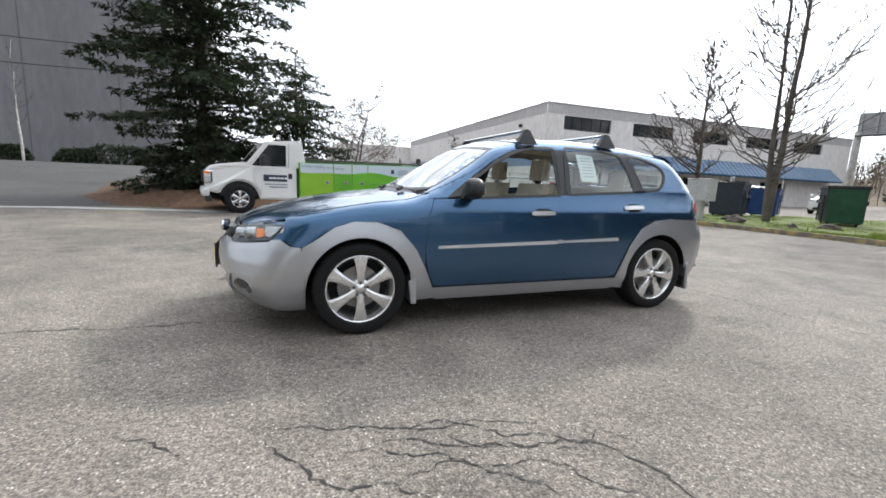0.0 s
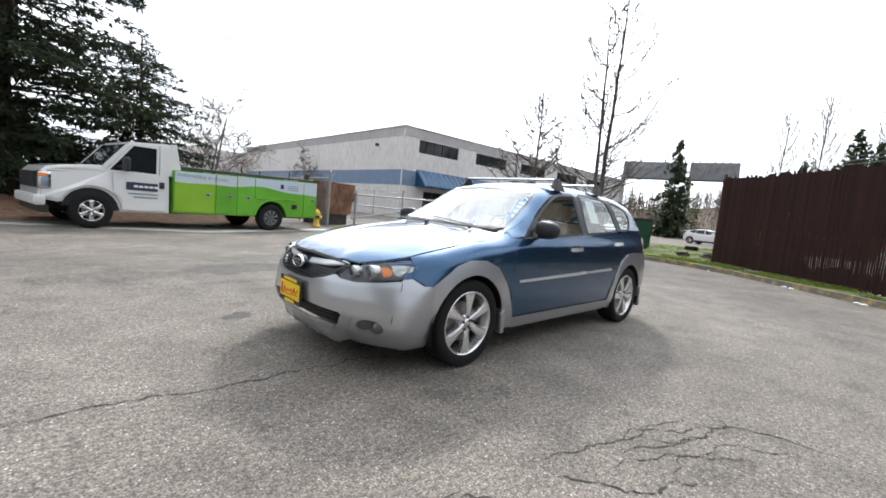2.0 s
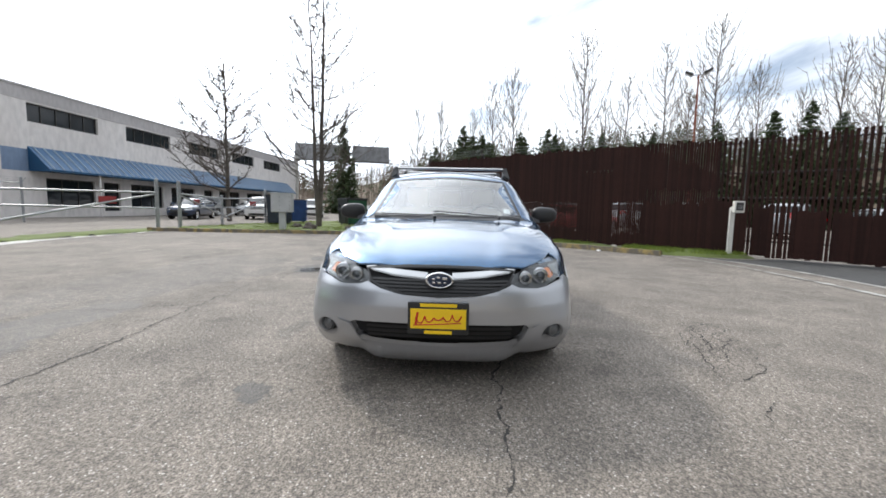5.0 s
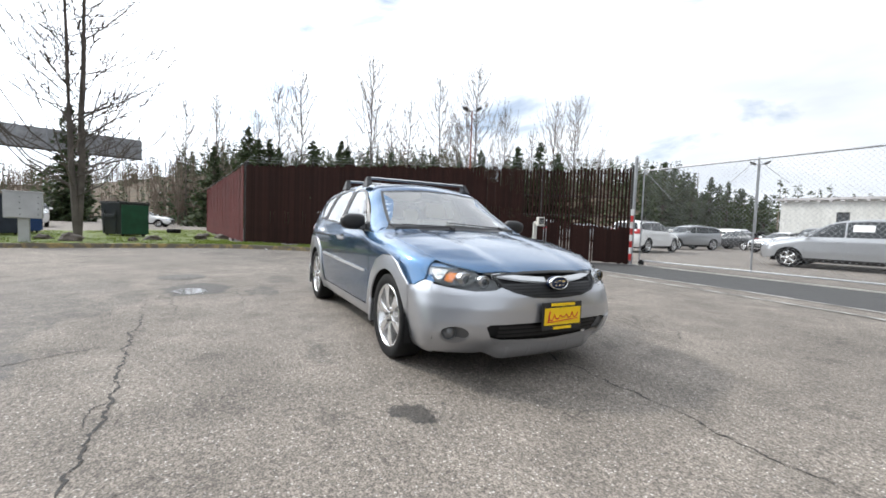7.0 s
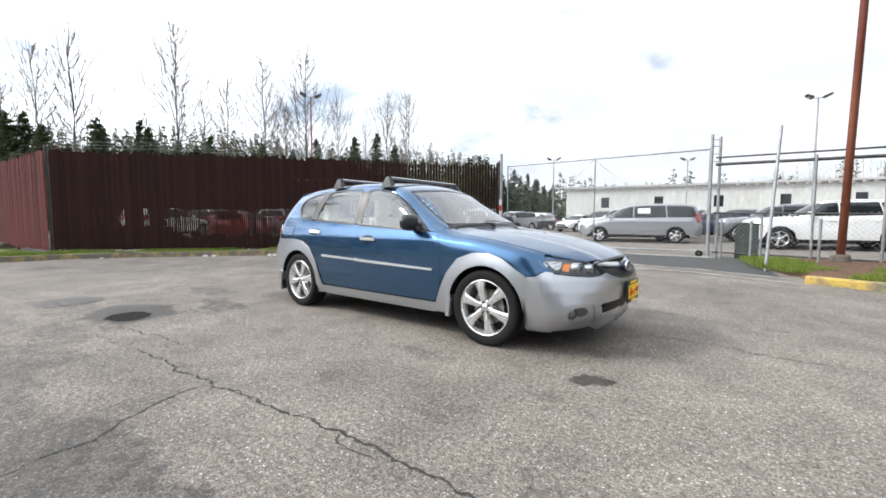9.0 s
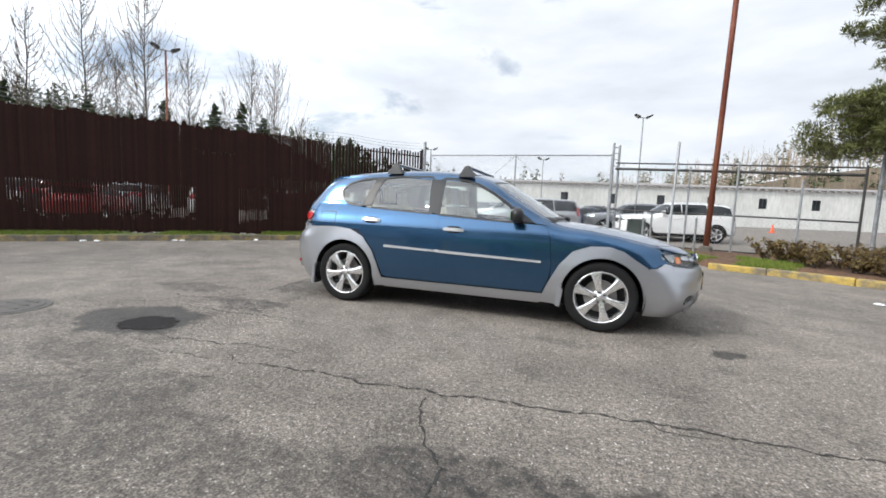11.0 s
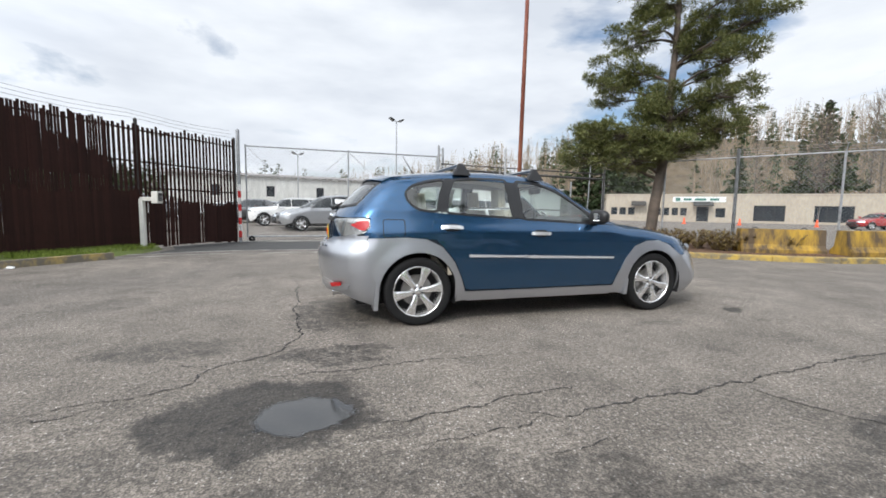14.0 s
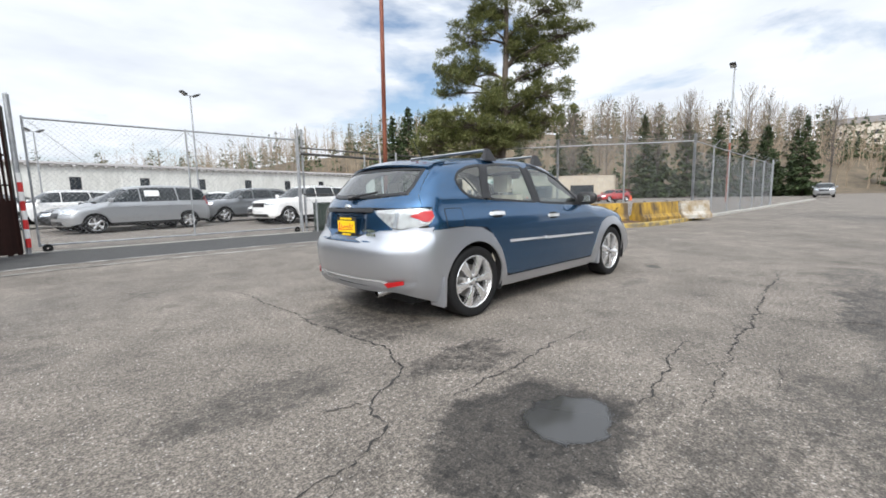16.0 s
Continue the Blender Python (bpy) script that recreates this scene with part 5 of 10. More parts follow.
    ring(S, inset([(v, z) for v, z in mouth] + [(-v, z) for v, z in mouth[::-1] if v > 0], 0.014), 0.013, "front", "surround", TRIM, grille, 0.004)
    for z, w in ((0.580, 0.22), (0.598, 0.30), (0.616, 0.35), (0.634, 0.38), (0.652, 0.39)):
        panel(S, [(-w, z + 0.006), (w, z + 0.006), (w, z - 0.004), (-w, z - 0.004)], "front", "slat", BLACK, grille, -0.008, gap=0.0, step=0.06, skirt=0.02)
    for sg in (1, -1):
        panel(S, [(sg * 0.07, 0.660), (sg * 0.25, 0.673), (sg * 0.40, 0.695), (sg * 0.436, 0.705), (sg * 0.39, 0.712), (sg * 0.25, 0.700), (sg * 0.07, 0.688)], "front", "wing_bar", STRIP, grille, 0.003, gap=0.0, step=0.04, skirt=0.02, label="bright chrome wing bar")
    bm = lathe([(0.0, 0.010), (0.9, 0.010), (1.0, 0.004), (1.0, -0.03)], 32)
    bm.transform(pose(2.205, 0, 0.657, 0, 88, 0) @ Matrix.Diagonal((0.043, 0.078, 1, 1)))
    part("badge_disc", bm, mat("badge_dark", (0.02, 0.03, 0.06), 0.25), grille, smooth=True)
    bm = lathe([(0.86, 0.012), (0.92, 0.017), (1.0, 0.013), (1.03, 0.0)], 32)
    bm.transform(pose(2.205, 0, 0.657, 0, 88, 0) @ Matrix.Diagonal((0.043, 0.078, 1, 1)))
    part("badge_rim", bm, CHROME, grille, smooth=True)
    for dy, dz, s in ((0.03, 0.012, 0.012), (-0.005, 0.016, 0.008), (-0.032, 0.008, 0.008), (0.0, -0.012, 0.008), (-0.03, -0.012, 0.008), (0.03, -0.012, 0.006)):
        part("badge_mark", box((2.219, dy, 0.657 + dz), (0.006, s * 2.2, s * 1.2), 0, 0.002), CHROME, grille)
    mouth2 = [(0.0, 0.412), (0.3, 0.412), (0.49, 0.405), (0.512, 0.388), (0.475, 0.320), (0.425, 0.285), (0.2, 0.272), (0.0, 0.270)]
    low = new("lower_intake")
    low.parent = car
    panel(S, mouth2 + [(-v, z) for v, z in mouth2[::-1] if v > 0], "front", "backing", INNER, low, -0.035, gap=0.0, step=0.05, skirt=0.0)
    for z in (0.308, 0.338, 0.368):
        panel(S, [(-0.42, z + 0.006), (0.42, z + 0.006), (0.42, z - 0.004), (-0.42, z - 0.004)], "front", "slat", BLACK, low, -0.018, gap=0.0, step=0.06, skirt=0.015)
    chin = [(0.0, 0.274), (0.2, 0.276), (0.40, 0.285), (0.455, 0.300), (0.475, 0.262), (0.475, 0.212), (0.3, 0.190), (0.0, 0.185)]
    panel(S, chin + [(-v, z) for v, z in chin[::-1] if v > 0], "front", "front_lip", SILVER, car, 0.010, gap=0.0, step=0.025, skirt=0.03, bulge=lambda u, v: 0.034 * smooth(0.285, 0.215, v) * smooth(0.475, 0.36, abs(u)), label="ribbed silver under-bumper lip")
    for sg in (1, -1):
        panel(S, [(sg * v, z) for v, z in ((0.425, 0.272), (0.47, 0.316), (0.508, 0.386), (0.585, 0.405), (0.545, 0.33), (0.50, 0.265))], "front", "intake_corner", SILVER, car, 0.016, gap=0.0, step=0.03, skirt=0.014, label="bright silver corner of the lower intake")
    for yy in (-0.34, -0.17, 0.0, 0.17, 0.34):
        panel(S, [(yy - 0.012, 0.262), (yy + 0.012, 0.262), (yy + 0.012, 0.205), (yy - 0.012, 0.205)], "front", "lip_rib", SILVER, car, 0.015, gap=0.0, step=0.02, skirt=0.01, bulge=lambda u, v: 0.034 * smooth(0.285, 0.215, v))

    def plate(x, z, w, h, ang, nm, lab):
        p = new(nm)
        p.parent = car
        p["label"] = lab
        p.matrix_local = pose(x, 0, z, 0, 0, ang)
        part("plate_frame", box((0, 0, 0), (0.012, w, h), 0, 0.004), BLACK, p)
        part("plate_panel", box((0.008, 0, 0.0), (0.006, w - 0.03, h * 0.62), 0, 0.002), PLATE, p)
        for zz, ww in ((h * 0.42, w * 0.6), (-h * 0.42, w * 0.45)):
            part("frame_strip", box((0.008, 0, zz), (0.005, ww, h * 0.10)), PLATE, p)
        # a slanting script line stands in for the dealer's mark
        bm = bmesh.new()
        x0 = -w * 0.37
        for k in range(26):
            u, v = (1.9 * math.pi * (k + d) / 5 for d in (0, 1))
            a, b = (x0 + w * 0.74 * q / 31.04 - 0.007 * math.sin(q) for q in (u, v))
            za, zb = (0.014 * math.cos(q) * (1 + 0.5 * math.sin(q * 0.31)) + 0.06 * h_ for q, h_ in ((u, a), (v, b)))
            add_tube(bm, (0.0125, a, za), (0.0125, b, zb), 0.0036, n=4)
        add_tube(bm, (0.0125, x0, -0.03), (0.0125, x0 + 0.012, 0.036), 0.006, n=4)
        add_tube(bm, (0.0125, x0 - 0.01, -0.036), (0.0125, -x0, -0.020), 0.003, n=4)
        part("script_mark", bm, PLATE_RED, p)
        return p

    plate(2.252, 0.452, 0.335, 0.178, 0, "front_plate", "yellow dealer plate with red script in a black frame")
    # tail
    gate = [(0.0, 0.700), (0.35, 0.702), (0.52, 0.715), (0.60, 0.760), (0.545, 0.825), (0.395, 0.935), (0.37, 0.968), (0.0, 0.968)]
    tg = panel(S, gate + [(-v, z) for v, z in gate[::-1] if v > 0], "rear", "tailgate", BLUE, car, 0.003, label="blue tailgate", bulge=lambda u, v: -0.028 * smooth(0.285, 0.265, abs(u)) * smooth(0.725, 0.74, v))
    upper = [(0.0, 0.985), (0.38, 0.985), (0.60, 0.978), (0.735, 0.985), (0.712, 1.03), (0.690, 1.065), (0.662, 1.10), (0.60, 1.085), (0.3, 1.058), (0.0, 1.052)]
    panel(S, upper + [(-v, z) for v, z in upper[::-1] if v > 0], "rear", "tailgate_upper", BLUE, car, 0.003)
    rear_win = [(0.0, 1.062), (0.3, 1.068), (0.58, 1.092), (0.60, 1.16), (0.575, 1.30), (0.545, 1.350), (0.0, 1.365)]
    rw_ = rear_win + [(-v, z) for v, z in rear_win[::-1] if v > 0]
    g = panel(S, rw_, "rear", "rear_window", BACK_GLASS, car, 0.002, gap=0.002, step=0.06, skirt=0.0)
    g.visible_shadow = False
    panel(S, [(-0.55, 1.350), (-0.3, 1.362), (0.3, 1.362), (0.55, 1.350), (0.575, 1.288), (0.3, 1.302), (-0.3, 1.302), (-0.575, 1.288)], "rear", "window_top_band", TRIM, car, 0.006, gap=0.0, skirt=0.004)
    ring(S, inset(rw_, 0.024), 0.024, "rear", "window_frame", TRIM, car, 0.004)
    for sg in (1, -1):
        panel(S, [(sg * 0.60, 1.088)] + [(sg * y, z) for y, z in GATE_SIDE[3:]] + [(sg * 0.54, 1.345), (sg * 0.582, 1.28), (sg * 0.605, 1.16)], "rear", "tailgate_pillar", BLUE, car, 0.003, gap=0.0)
        panel(S, [(sg * y, z) for y, z in GATE_SIDE] + [(sg * 0.60, 1.30), (sg * 0.63, 1.20), (sg * 0.66, 1.12), (sg * 0.74, 1.06), (sg * 0.775, 1.0)], "rear", "pillar_return", BLUE, car, -0.005, gap=0.0, skirt=0.0)
        tl = new("tail_light")
        tl.parent = car
        sv = "left" if sg > 0 else "right"
        lens = rounded([(sg * 0.372, 0.966), (sg * 0.56, 0.972), (sg * 0.765, 0.978), (sg * 0.775, 0.90), (sg * 0.74, 0.845), (sg * 0.62, 0.812), (sg * 0.545, 0.825), (sg * 0.40, 0.930)], 0.015)
        panel(S, lens, "rear", "lamp_body", TAIL_SILVER, tl, -0.006, gap=0.0, step=0.03, skirt=0.0)
        panel(S, lens, "rear", "lens", LENS, tl, 0.010, gap=0.002, step=0.03, skirt=0.016)
        panel(S, [(sg * 0.575, 0.968), (sg * 0.60, 0.968), (sg * 0.585, 0.822), (sg * 0.56, 0.828)], "rear", "lamp_divider", SILVER, tl, 0.002, gap=0.0, step=0.03, skirt=0.004)
        for yy, zz, r0 in ((0.475, 0.928, 0.036), (0.645, 0.885, 0.042)):
            bm = lathe([(r0 * 0.25, -0.012), (r0 * 0.6, -0.004), (r0, 0.006)], 20)
            bm.transform(pose(-2.03 + 0.17 * (yy / 0.68) ** 3 - 0.012, sg * yy, zz, 0, -90, 0))
            part("reflector", bm, REFLECTOR, tl, smooth=True)
        side_l = rounded([(-1.745, 0.970), (-1.88, 0.978), (-2.0, 0.97), (-2.0, 0.84), (-1.88, 0.822), (-1.79, 0.848), (-1.735, 0.905)], 0.012)
        panel(S, side_l, sv, "lamp_body", TAIL_SILVER, tl, -0.004, gap=0.0, step=0.03, skirt=0.0)
        panel(S, rounded([(-1.750, 0.955), (-1.815, 0.953), (-1.895, 0.915), (-1.815, 0.870), (-1.785, 0.868), (-1.745, 0.905)], 0.012), sv, "stop_lens", RED_LENS, tl, 0.013, gap=0.0, step=0.02, skirt=0.008)
        panel(S, side_l, sv, "lens", LENS, tl, 0.008, gap=0.002, step=0.03, skirt=0.012)
        rb = [(0.0, 0.692), (0.35, 0.694), (0.53, 0.706), (0.615, 0.760), (0.56, 0.815), (0.62, 0.803), (0.74, 0.835), (0.76, 0.72), (0.76, 0.345), (0.62, 0.318), (0.46, 0.330), (0.30, 0.338), (0.0, 0.340)]
        panel(S, [(sg * v, z) for v, z in rb], "rear", "rear_bumper", SILVER, car, 0.013, gap=0.0, label="silver rear bumper cover", bulge=lambda u, v: -0.014 * smooth(0.40, 0.385, v) * smooth(0.25, 0.30, v) + 0.010 * max(0.0, min((v - 0.38) / 0.28, (0.715 - v) / 0.09, 1.0)) * smooth(0.76, 0.58, abs(u)))
        panel(S, [(sg * 0.54, 0.385), (sg * 0.68, 0.412), (sg * 0.68, 0.382), (sg * 0.56, 0.354)], "rear", "reflector", RED_LENS, car, 0.034, gap=0.0, step=0.03, skirt=0.01)
    panel(S, [(-0.36, 0.968), (0.36, 0.968), (0.36, 0.945), (-0.36, 0.945)], "rear", "tailgate_bar", TRIM, car, 0.022, gap=0.0, step=0.06, skirt=0.02, label="dark glossy bar over the plate")
    bm = lathe([(0.0, 0.010), (0.9, 0.010), (1.0, 0.002), (1.0, -0.02)], 24)
    bm.transform(pose(-2.052, 0, 0.992, 0, -80, 0) @ Matrix.Diagonal((0.026, 0.046, 1, 1)))
    part("tail_badge", bm, CHROME, car, smooth=True)
    plate(-2.072, 0.822, 0.315, 0.165, 180, "rear_plate", "yellow dealer plate with red script on the tailgate")
    for sg, k in ((-1, 6),):
        for i, w in enumerate((0.022, 0.018, 0.022, 0.02, 0.02, 0.018)):
            part("badge_letter", box((-2.093, -0.30 - 0.032 * i, 0.80), (0.006, w, 0.022)), CHROME, car)
        for i, w in enumerate((0.03, 0.02, 0.02, 0.02)):
            part("badge_letter", box((-2.093, -0.36 - 0.034 * i, 0.768), (0.006, w, 0.024)), CHROME, car)
    lip = [(0.0, 0.332), (0.45, 0.335), (0.62, 0.345), (0.74, 0.38), (0.74, 0.36), (0.64, 0.325), (0.46, 0.316), (0.0, 0.314)]
    ridge = [(0.0, 0.404), (0.42, 0.407), (0.52, 0.402), (0.56, 0.385), (0.553, 0.375), (0.51, 0.390), (0.42, 0.395), (0.0, 0.392)]
    panel(S, ridge + [(-v, z) for v, z in ridge[::-1] if v > 0], "rear", "rear_ridge", STRIP, car, 0.016, gap=0.0, skirt=0.012, label="bright thin edge over the rear valance")
    panel(S, lip + [(-v, z) for v, z in lip[::-1] if v > 0], "rear", "rear_lip", SILVER, car, 0.030, gap=0.0, skirt=0.03, label="silver crease over the rear valance")
    # rear inner and exhaust
    panel(S, [(-0.70, 0.33), (0.70, 0.33), (0.72, 0.9), (-0.72, 0.9)], "rear", "inner_body", INNER, car, -0.035, gap=0.0, step=0.1, skirt=0)
    panel(S, [(-0.68, 0.24), (0.68, 0.24), (0.72, 0.62), (-0.72, 0.62)], "front", "inner_body", INNER, car, -0.055, gap=0.0, step=0.1, skirt=0)
    bm = lathe([(0.028, 0.0), (0.034, 0.002), (0.034, 0.16)], 20)
    bm.transform(pose(-2.055, -0.40, 0.268, 0, 85, 0))
    part("exhaust_tip", bm, CHROME, car, smooth=True)
    part("underbody", box((0, 0, 0.24), (3.7, 1.25, 0.14), 0, 0.03), INNER, car)
    # spoiler
    bm = bmesh.new()
    rows = []
    for y in np.linspace(-0.60, 0.60, 13):
        b = 0.10 * (abs(y) / 0.6) ** 3
        prof = [(-1.44 + b * 0.2, 1.405 - 0.06 * (y / 0.7) ** 2 + 0.012), (-1.58 + b * 0.5, 1.392 - 0.06 * (y / 0.7) ** 2 + 0.014), (-1.715 + b, 1.362 - 0.055 * (y / 0.7) ** 2), (-1.715 + b, 1.345 - 0.055 * (y / 0.7) ** 2), (-1.60 + b, 1.335 - 0.055 * (y / 0.7) ** 2), (-1.48 + b * 0.2, 1.36 - 0.06 * (y / 0.7) ** 2)]
        rows.append([bm.verts.new((px, y, pz)) for px, pz in prof])
    for p, q in zip(rows, rows[1:]):
        for i in range(6):
            f = bm.faces.new((p[i], p[(i + 1) % 6], q[(i + 1) % 6], q[i]))
            f.material_index = 1 if i in (3, 4) else 0
    for r in (rows[0], rows[-1][::-1]):
        bm.faces.new(r)
    bmesh.ops.recalc_face_normals(bm, faces=bm.faces)
    part("roof_spoiler", bm, (BLUE, TRIM), car, "blue roof spoiler with a black underside", smooth=False)
    # wipers and aerial
    for p in (((0.93, 0.42, 1.0), (0.87, -0.12, 1.032)), ((0.94, -0.12, 0.998), (0.86, -0.56, 1.005))):
        part("wiper", add_tube(tube(p[0], p[1], 0.005, n=6), p[0], (p[0][0] + 0.04, p[0][1] + 0.02, p[0][2] - 0.02), 0.014, n=8), TRIM, car)
    part("rear_wiper", add_tube(tube((-2.015, 0.0, 1.075), (-1.955, -0.33, 1.115), 0.012, 0.008, 6), (-2.03, 0.02, 1.07), (-1.98, -0.03, 1.08), 0.028, n=10), TRIM, car)
    part("aerial", tube((-1.18, -0.02, 1.44), (-1.30, -0.02, 1.62), 0.005, 0.003, 6), TRIM, car)
    # roof bars
    for x in (0.0, -0.80):
        bar = new("roof_bar")
        bar.parent = car
        z = float(CAR.top(x))
        rise = 0.012
        bm = bmesh.new()
        prof = [(-0.035, 0.0), (-0.02, 0.012), (0.02, 0.012), (0.038, 0.0), (0.02, -0.012), (-0.02, -0.012)]
        a = [bm.verts.new((x - 0.04 + u, -0.56, z + rise + 0.03 + v)) for u, v in prof]
        b = [bm.verts.new((x - 0.04 + u, 0.56, z + rise + 0.03 + v)) for u, v in prof]
        for i in range(6):
            bm.faces.new((a[i], a[(i + 1) % 6], b[(i + 1) % 6], b[i]))
        bm.faces.new(a)
        bm.faces.new(b)
        bmesh.ops.recalc_face_normals(bm, faces=bm.faces)
        part("crossbar", bm, mat("bar_alloy", (0.5, 0.5, 0.5), 0.4, 0.8), bar)
        for sg in (1, -1):
            bm = bmesh.new()
            zb = z - 0.075
            base = [(x + dx, sg * yy, zb + dz) for dx, yy, dz in ((0.06, 0.63, 0.008), (-0.13, 0.63, 0.008), (-0.12, 0.56, 0.045), (0.05, 0.56, 0.045))]
            midd = [(x + dx, sg * yy, zb + 0.075) for dx, yy in ((0.015, 0.615), (-0.09, 0.615), (-0.09, 0.56), (0.015, 0.56))]
            topp = [(x + dx, sg * yy, z + rise + 0.042) for dx, yy in ((-0.018, 0.60), (-0.062, 0.60), (-0.062, 0.555), (-0.018, 0.555))]
            rr = [[bm.verts.new(p) for p in r] for r in (base, midd, topp)]
            for p, q in zip(rr, rr[1:]):
                for i in range(4):
                    bm.faces.new((p[i], p[(i + 1) % 4], q[(i + 1) % 4], q[i]))
            bm.faces.new(rr[0])
            bm.faces.new(rr[-1])
            bmesh.ops.recalc_face_normals(bm, faces=bm.faces)
            bmesh.ops.bevel(bm, geom=list(bm.edges), offset=0.007, segments=2, affect="EDGES")
            part("bar_foot", bm, mat("bar_foot_grey", (0.022, 0.022, 0.024), 0.45), bar)
    # wheels
    for (cx, cz), turns in ((FW, (0, 13)), (RW, (25, 40))):
        for sg, tr in zip((1, -1), turns):
            wheel_thing(car, cx, sg * 0.748, 0.316, tr)
    # cabin
    part("cabin_floor", box((-0.4, 0, 0.34), (2.6, 1.35, 0.05)), GREY_TRIM, car)
    for y in (0.37, -0.37):
        seat(car, 0.0, y)
    seat(car, -0.86, 0.0, True, 1.25)
    for y in (0.42, -0.42):
        part("headrest", side_prism([(-1.24, 1.07), (-1.16, 1.07), (-1.18, 1.22), (-1.25, 1.22)], y - 0.12, y + 0.12, 0.03), BEIGE_TRIM, car)
    part("dashboard", side_prism([(0.90, 0.90), (0.88, 0.985), (0.70, 1.0), (0.52, 0.97), (0.47, 0.88), (0.55, 0.6), (0.9, 0.6)], -0.66, 0.66, 0.03), GREY_TRIM, car)
    sw = bmesh.new()
    for k in range(20):
        a0, a1 = 2 * math.pi * k / 20, 2 * math.pi * (k + 1) / 20
        add_tube(sw, (0, 0.185 * math.cos(a0), 0.185 * math.sin(a0)), (0, 0.185 * math.cos(a1), 0.185 * math.sin(a1)), 0.016, n=6)
    for a in (0.2, math.pi - 0.2, -math.pi / 2):
        add_tube(sw, (0, 0, 0), (0, 0.18 * math.cos(a), 0.18 * math.sin(a)), 0.02, 0.014, 6)
    sw.transform(pose(0.40, 0.37, 0.93, 0, 25, 0))
    part("steering_wheel", sw, TRIM, car)
    part("inner_mirror", box((0.30, 0, 1.30), (0.03, 0.24, 0.07), 0, 0.01), BLACK, car)
    for sg in (1, -1):
        sv = "left" if sg > 0 else "right"
        panel(S, [(-1.02, 0.45), (0.75, 0.45), (0.72, 0.90), (-0.25, 0.94), (-1.05, 0.99)], sv, "door_lining", BEIGE_TRIM, car, -0.06, gap=0.0, step=0.1, skirt=0.0)
        panel(S, [(-1.9, 0.6), (-1.1, 0.8), (-1.05, 1.0), (-1.35, 1.03), (-1.7, 1.0)], sv, "boot_lining", GREY_TRIM, car, -0.07, gap=0.0, step=0.1, skirt=0.0)
    panel(S, both([(0.22, 0.0), (0.2, 0.5), (-1.45, 0.5), (-1.5, 0.0)]), "top", "headlining", BEIGE_TRIM, car, -0.035, gap=0.0, step=0.15, skirt=0.0)
    part("parcel_shelf", box((-1.55, 0, 0.98), (0.55, 1.05, 0.03), 0, 0.01), GREY_TRIM, car)
    # price sheet in the rear side window, small sticker on the screen
    panel(S, [(-0.50, 1.11), (-0.67, 1.105), (-0.655, 1.325), (-0.49, 1.33)], "left", "price_sheet", PAPER, car, -0.010, gap=0.0, step=0.08, skirt=0.0, label="white printed price sheet")
    for k in range(7):
        panel(S, [(-0.52 - 0.001 * k, 1.295 - 0.025 * k), (-0.635, 1.295 - 0.025 * k), (-0.635, 1.302 - 0.025 * k), (-0.52, 1.302 - 0.025 * k)], "left", "print_bar", mat("print_grey", (0.45, 0.47, 0.5), 0.7), car, -0.007, gap=0.0, step=0.2, skirt=0.0)
    panel(S, [(0.78, 0.50), (0.78, 0.56), (0.70, 0.56), (0.70, 0.50)], "top", "screen_sticker", PAPER, car, -0.006, gap=0.0, step=0.1, skirt=0.0)
    return car


hatchback()

# ---- fences and gates ----
SLAT = slat_paint("brown_slat", (0.025, 0.0085, 0.0060))
SLAT_RED = slat_paint("reddish_slat", (0.095, 0.014, 0.013))


def wire_mesh(name, p, q, z0, z1, parent, pitch=0.11, r=0.0030, label="grey woven wire mesh"):
    """Chain link: two sets of slanting wires between two posts."""
    L, Hh = math.hypot(q[0] - p[0], q[1] - p[1]), z1 - z0
    ux, uy = (q[0] - p[0]) / L, (q[1] - p[1]) / L
    v, f = [], []
    for lean in (1, -1):
        k0 = -math.ceil(Hh / pitch)
        for k in range(k0, math.ceil(L / pitch) + math.ceil(Hh / pitch)):
            s0 = k * pitch
            a, b = (s0, 0.0), (s0 + lean * Hh, Hh)
            if lean < 0:
                a, b = (s0, 0.0), (s0 - Hh, Hh)
            lo, hi = 0.0, 1.0
            ds = b[0] - a[0]
            t0, t1 = (0 - a[0]) / ds, (L - a[0]) / ds
            lo, hi = max(lo, min(t0, t1)), min(hi, max(t0, t1))
            if hi - lo < 0.02:
                continue
            base = len(v)
            for t in (lo, hi):
                s, z = a[0] + ds * t, z0 + Hh * t
                for da, db in ((r, 0), (-r * 0.5, r * 0.87), (-r * 0.5, -r * 0.87)):
                    v.append((p[0] + ux * s - uy * da + 0, p[1] + uy * s + ux * da, z + db))
            for i in range(3):
                j = (i + 1) % 3
                f.append((base + i, base + j, base + 3 + j, base + 3 + i))
    return raw(name, v, f, STEEL, parent, label)


def post_part(parent, x, y, z0, z1, r=0.035, material=None, name="post", lean=(0, 0)):
    bm = tube((x, y, z0), (x + lean[0], y + lean[1], z1), r, r, 12)
    add_tube(bm, (x + lean[0], y + lean[1], z1), (x + lean[0], y + lean[1], z1 + 0.04), r * 1.1, r * 0.4, 12)
    return part(name, bm, material or STEEL, parent, smooth=False)


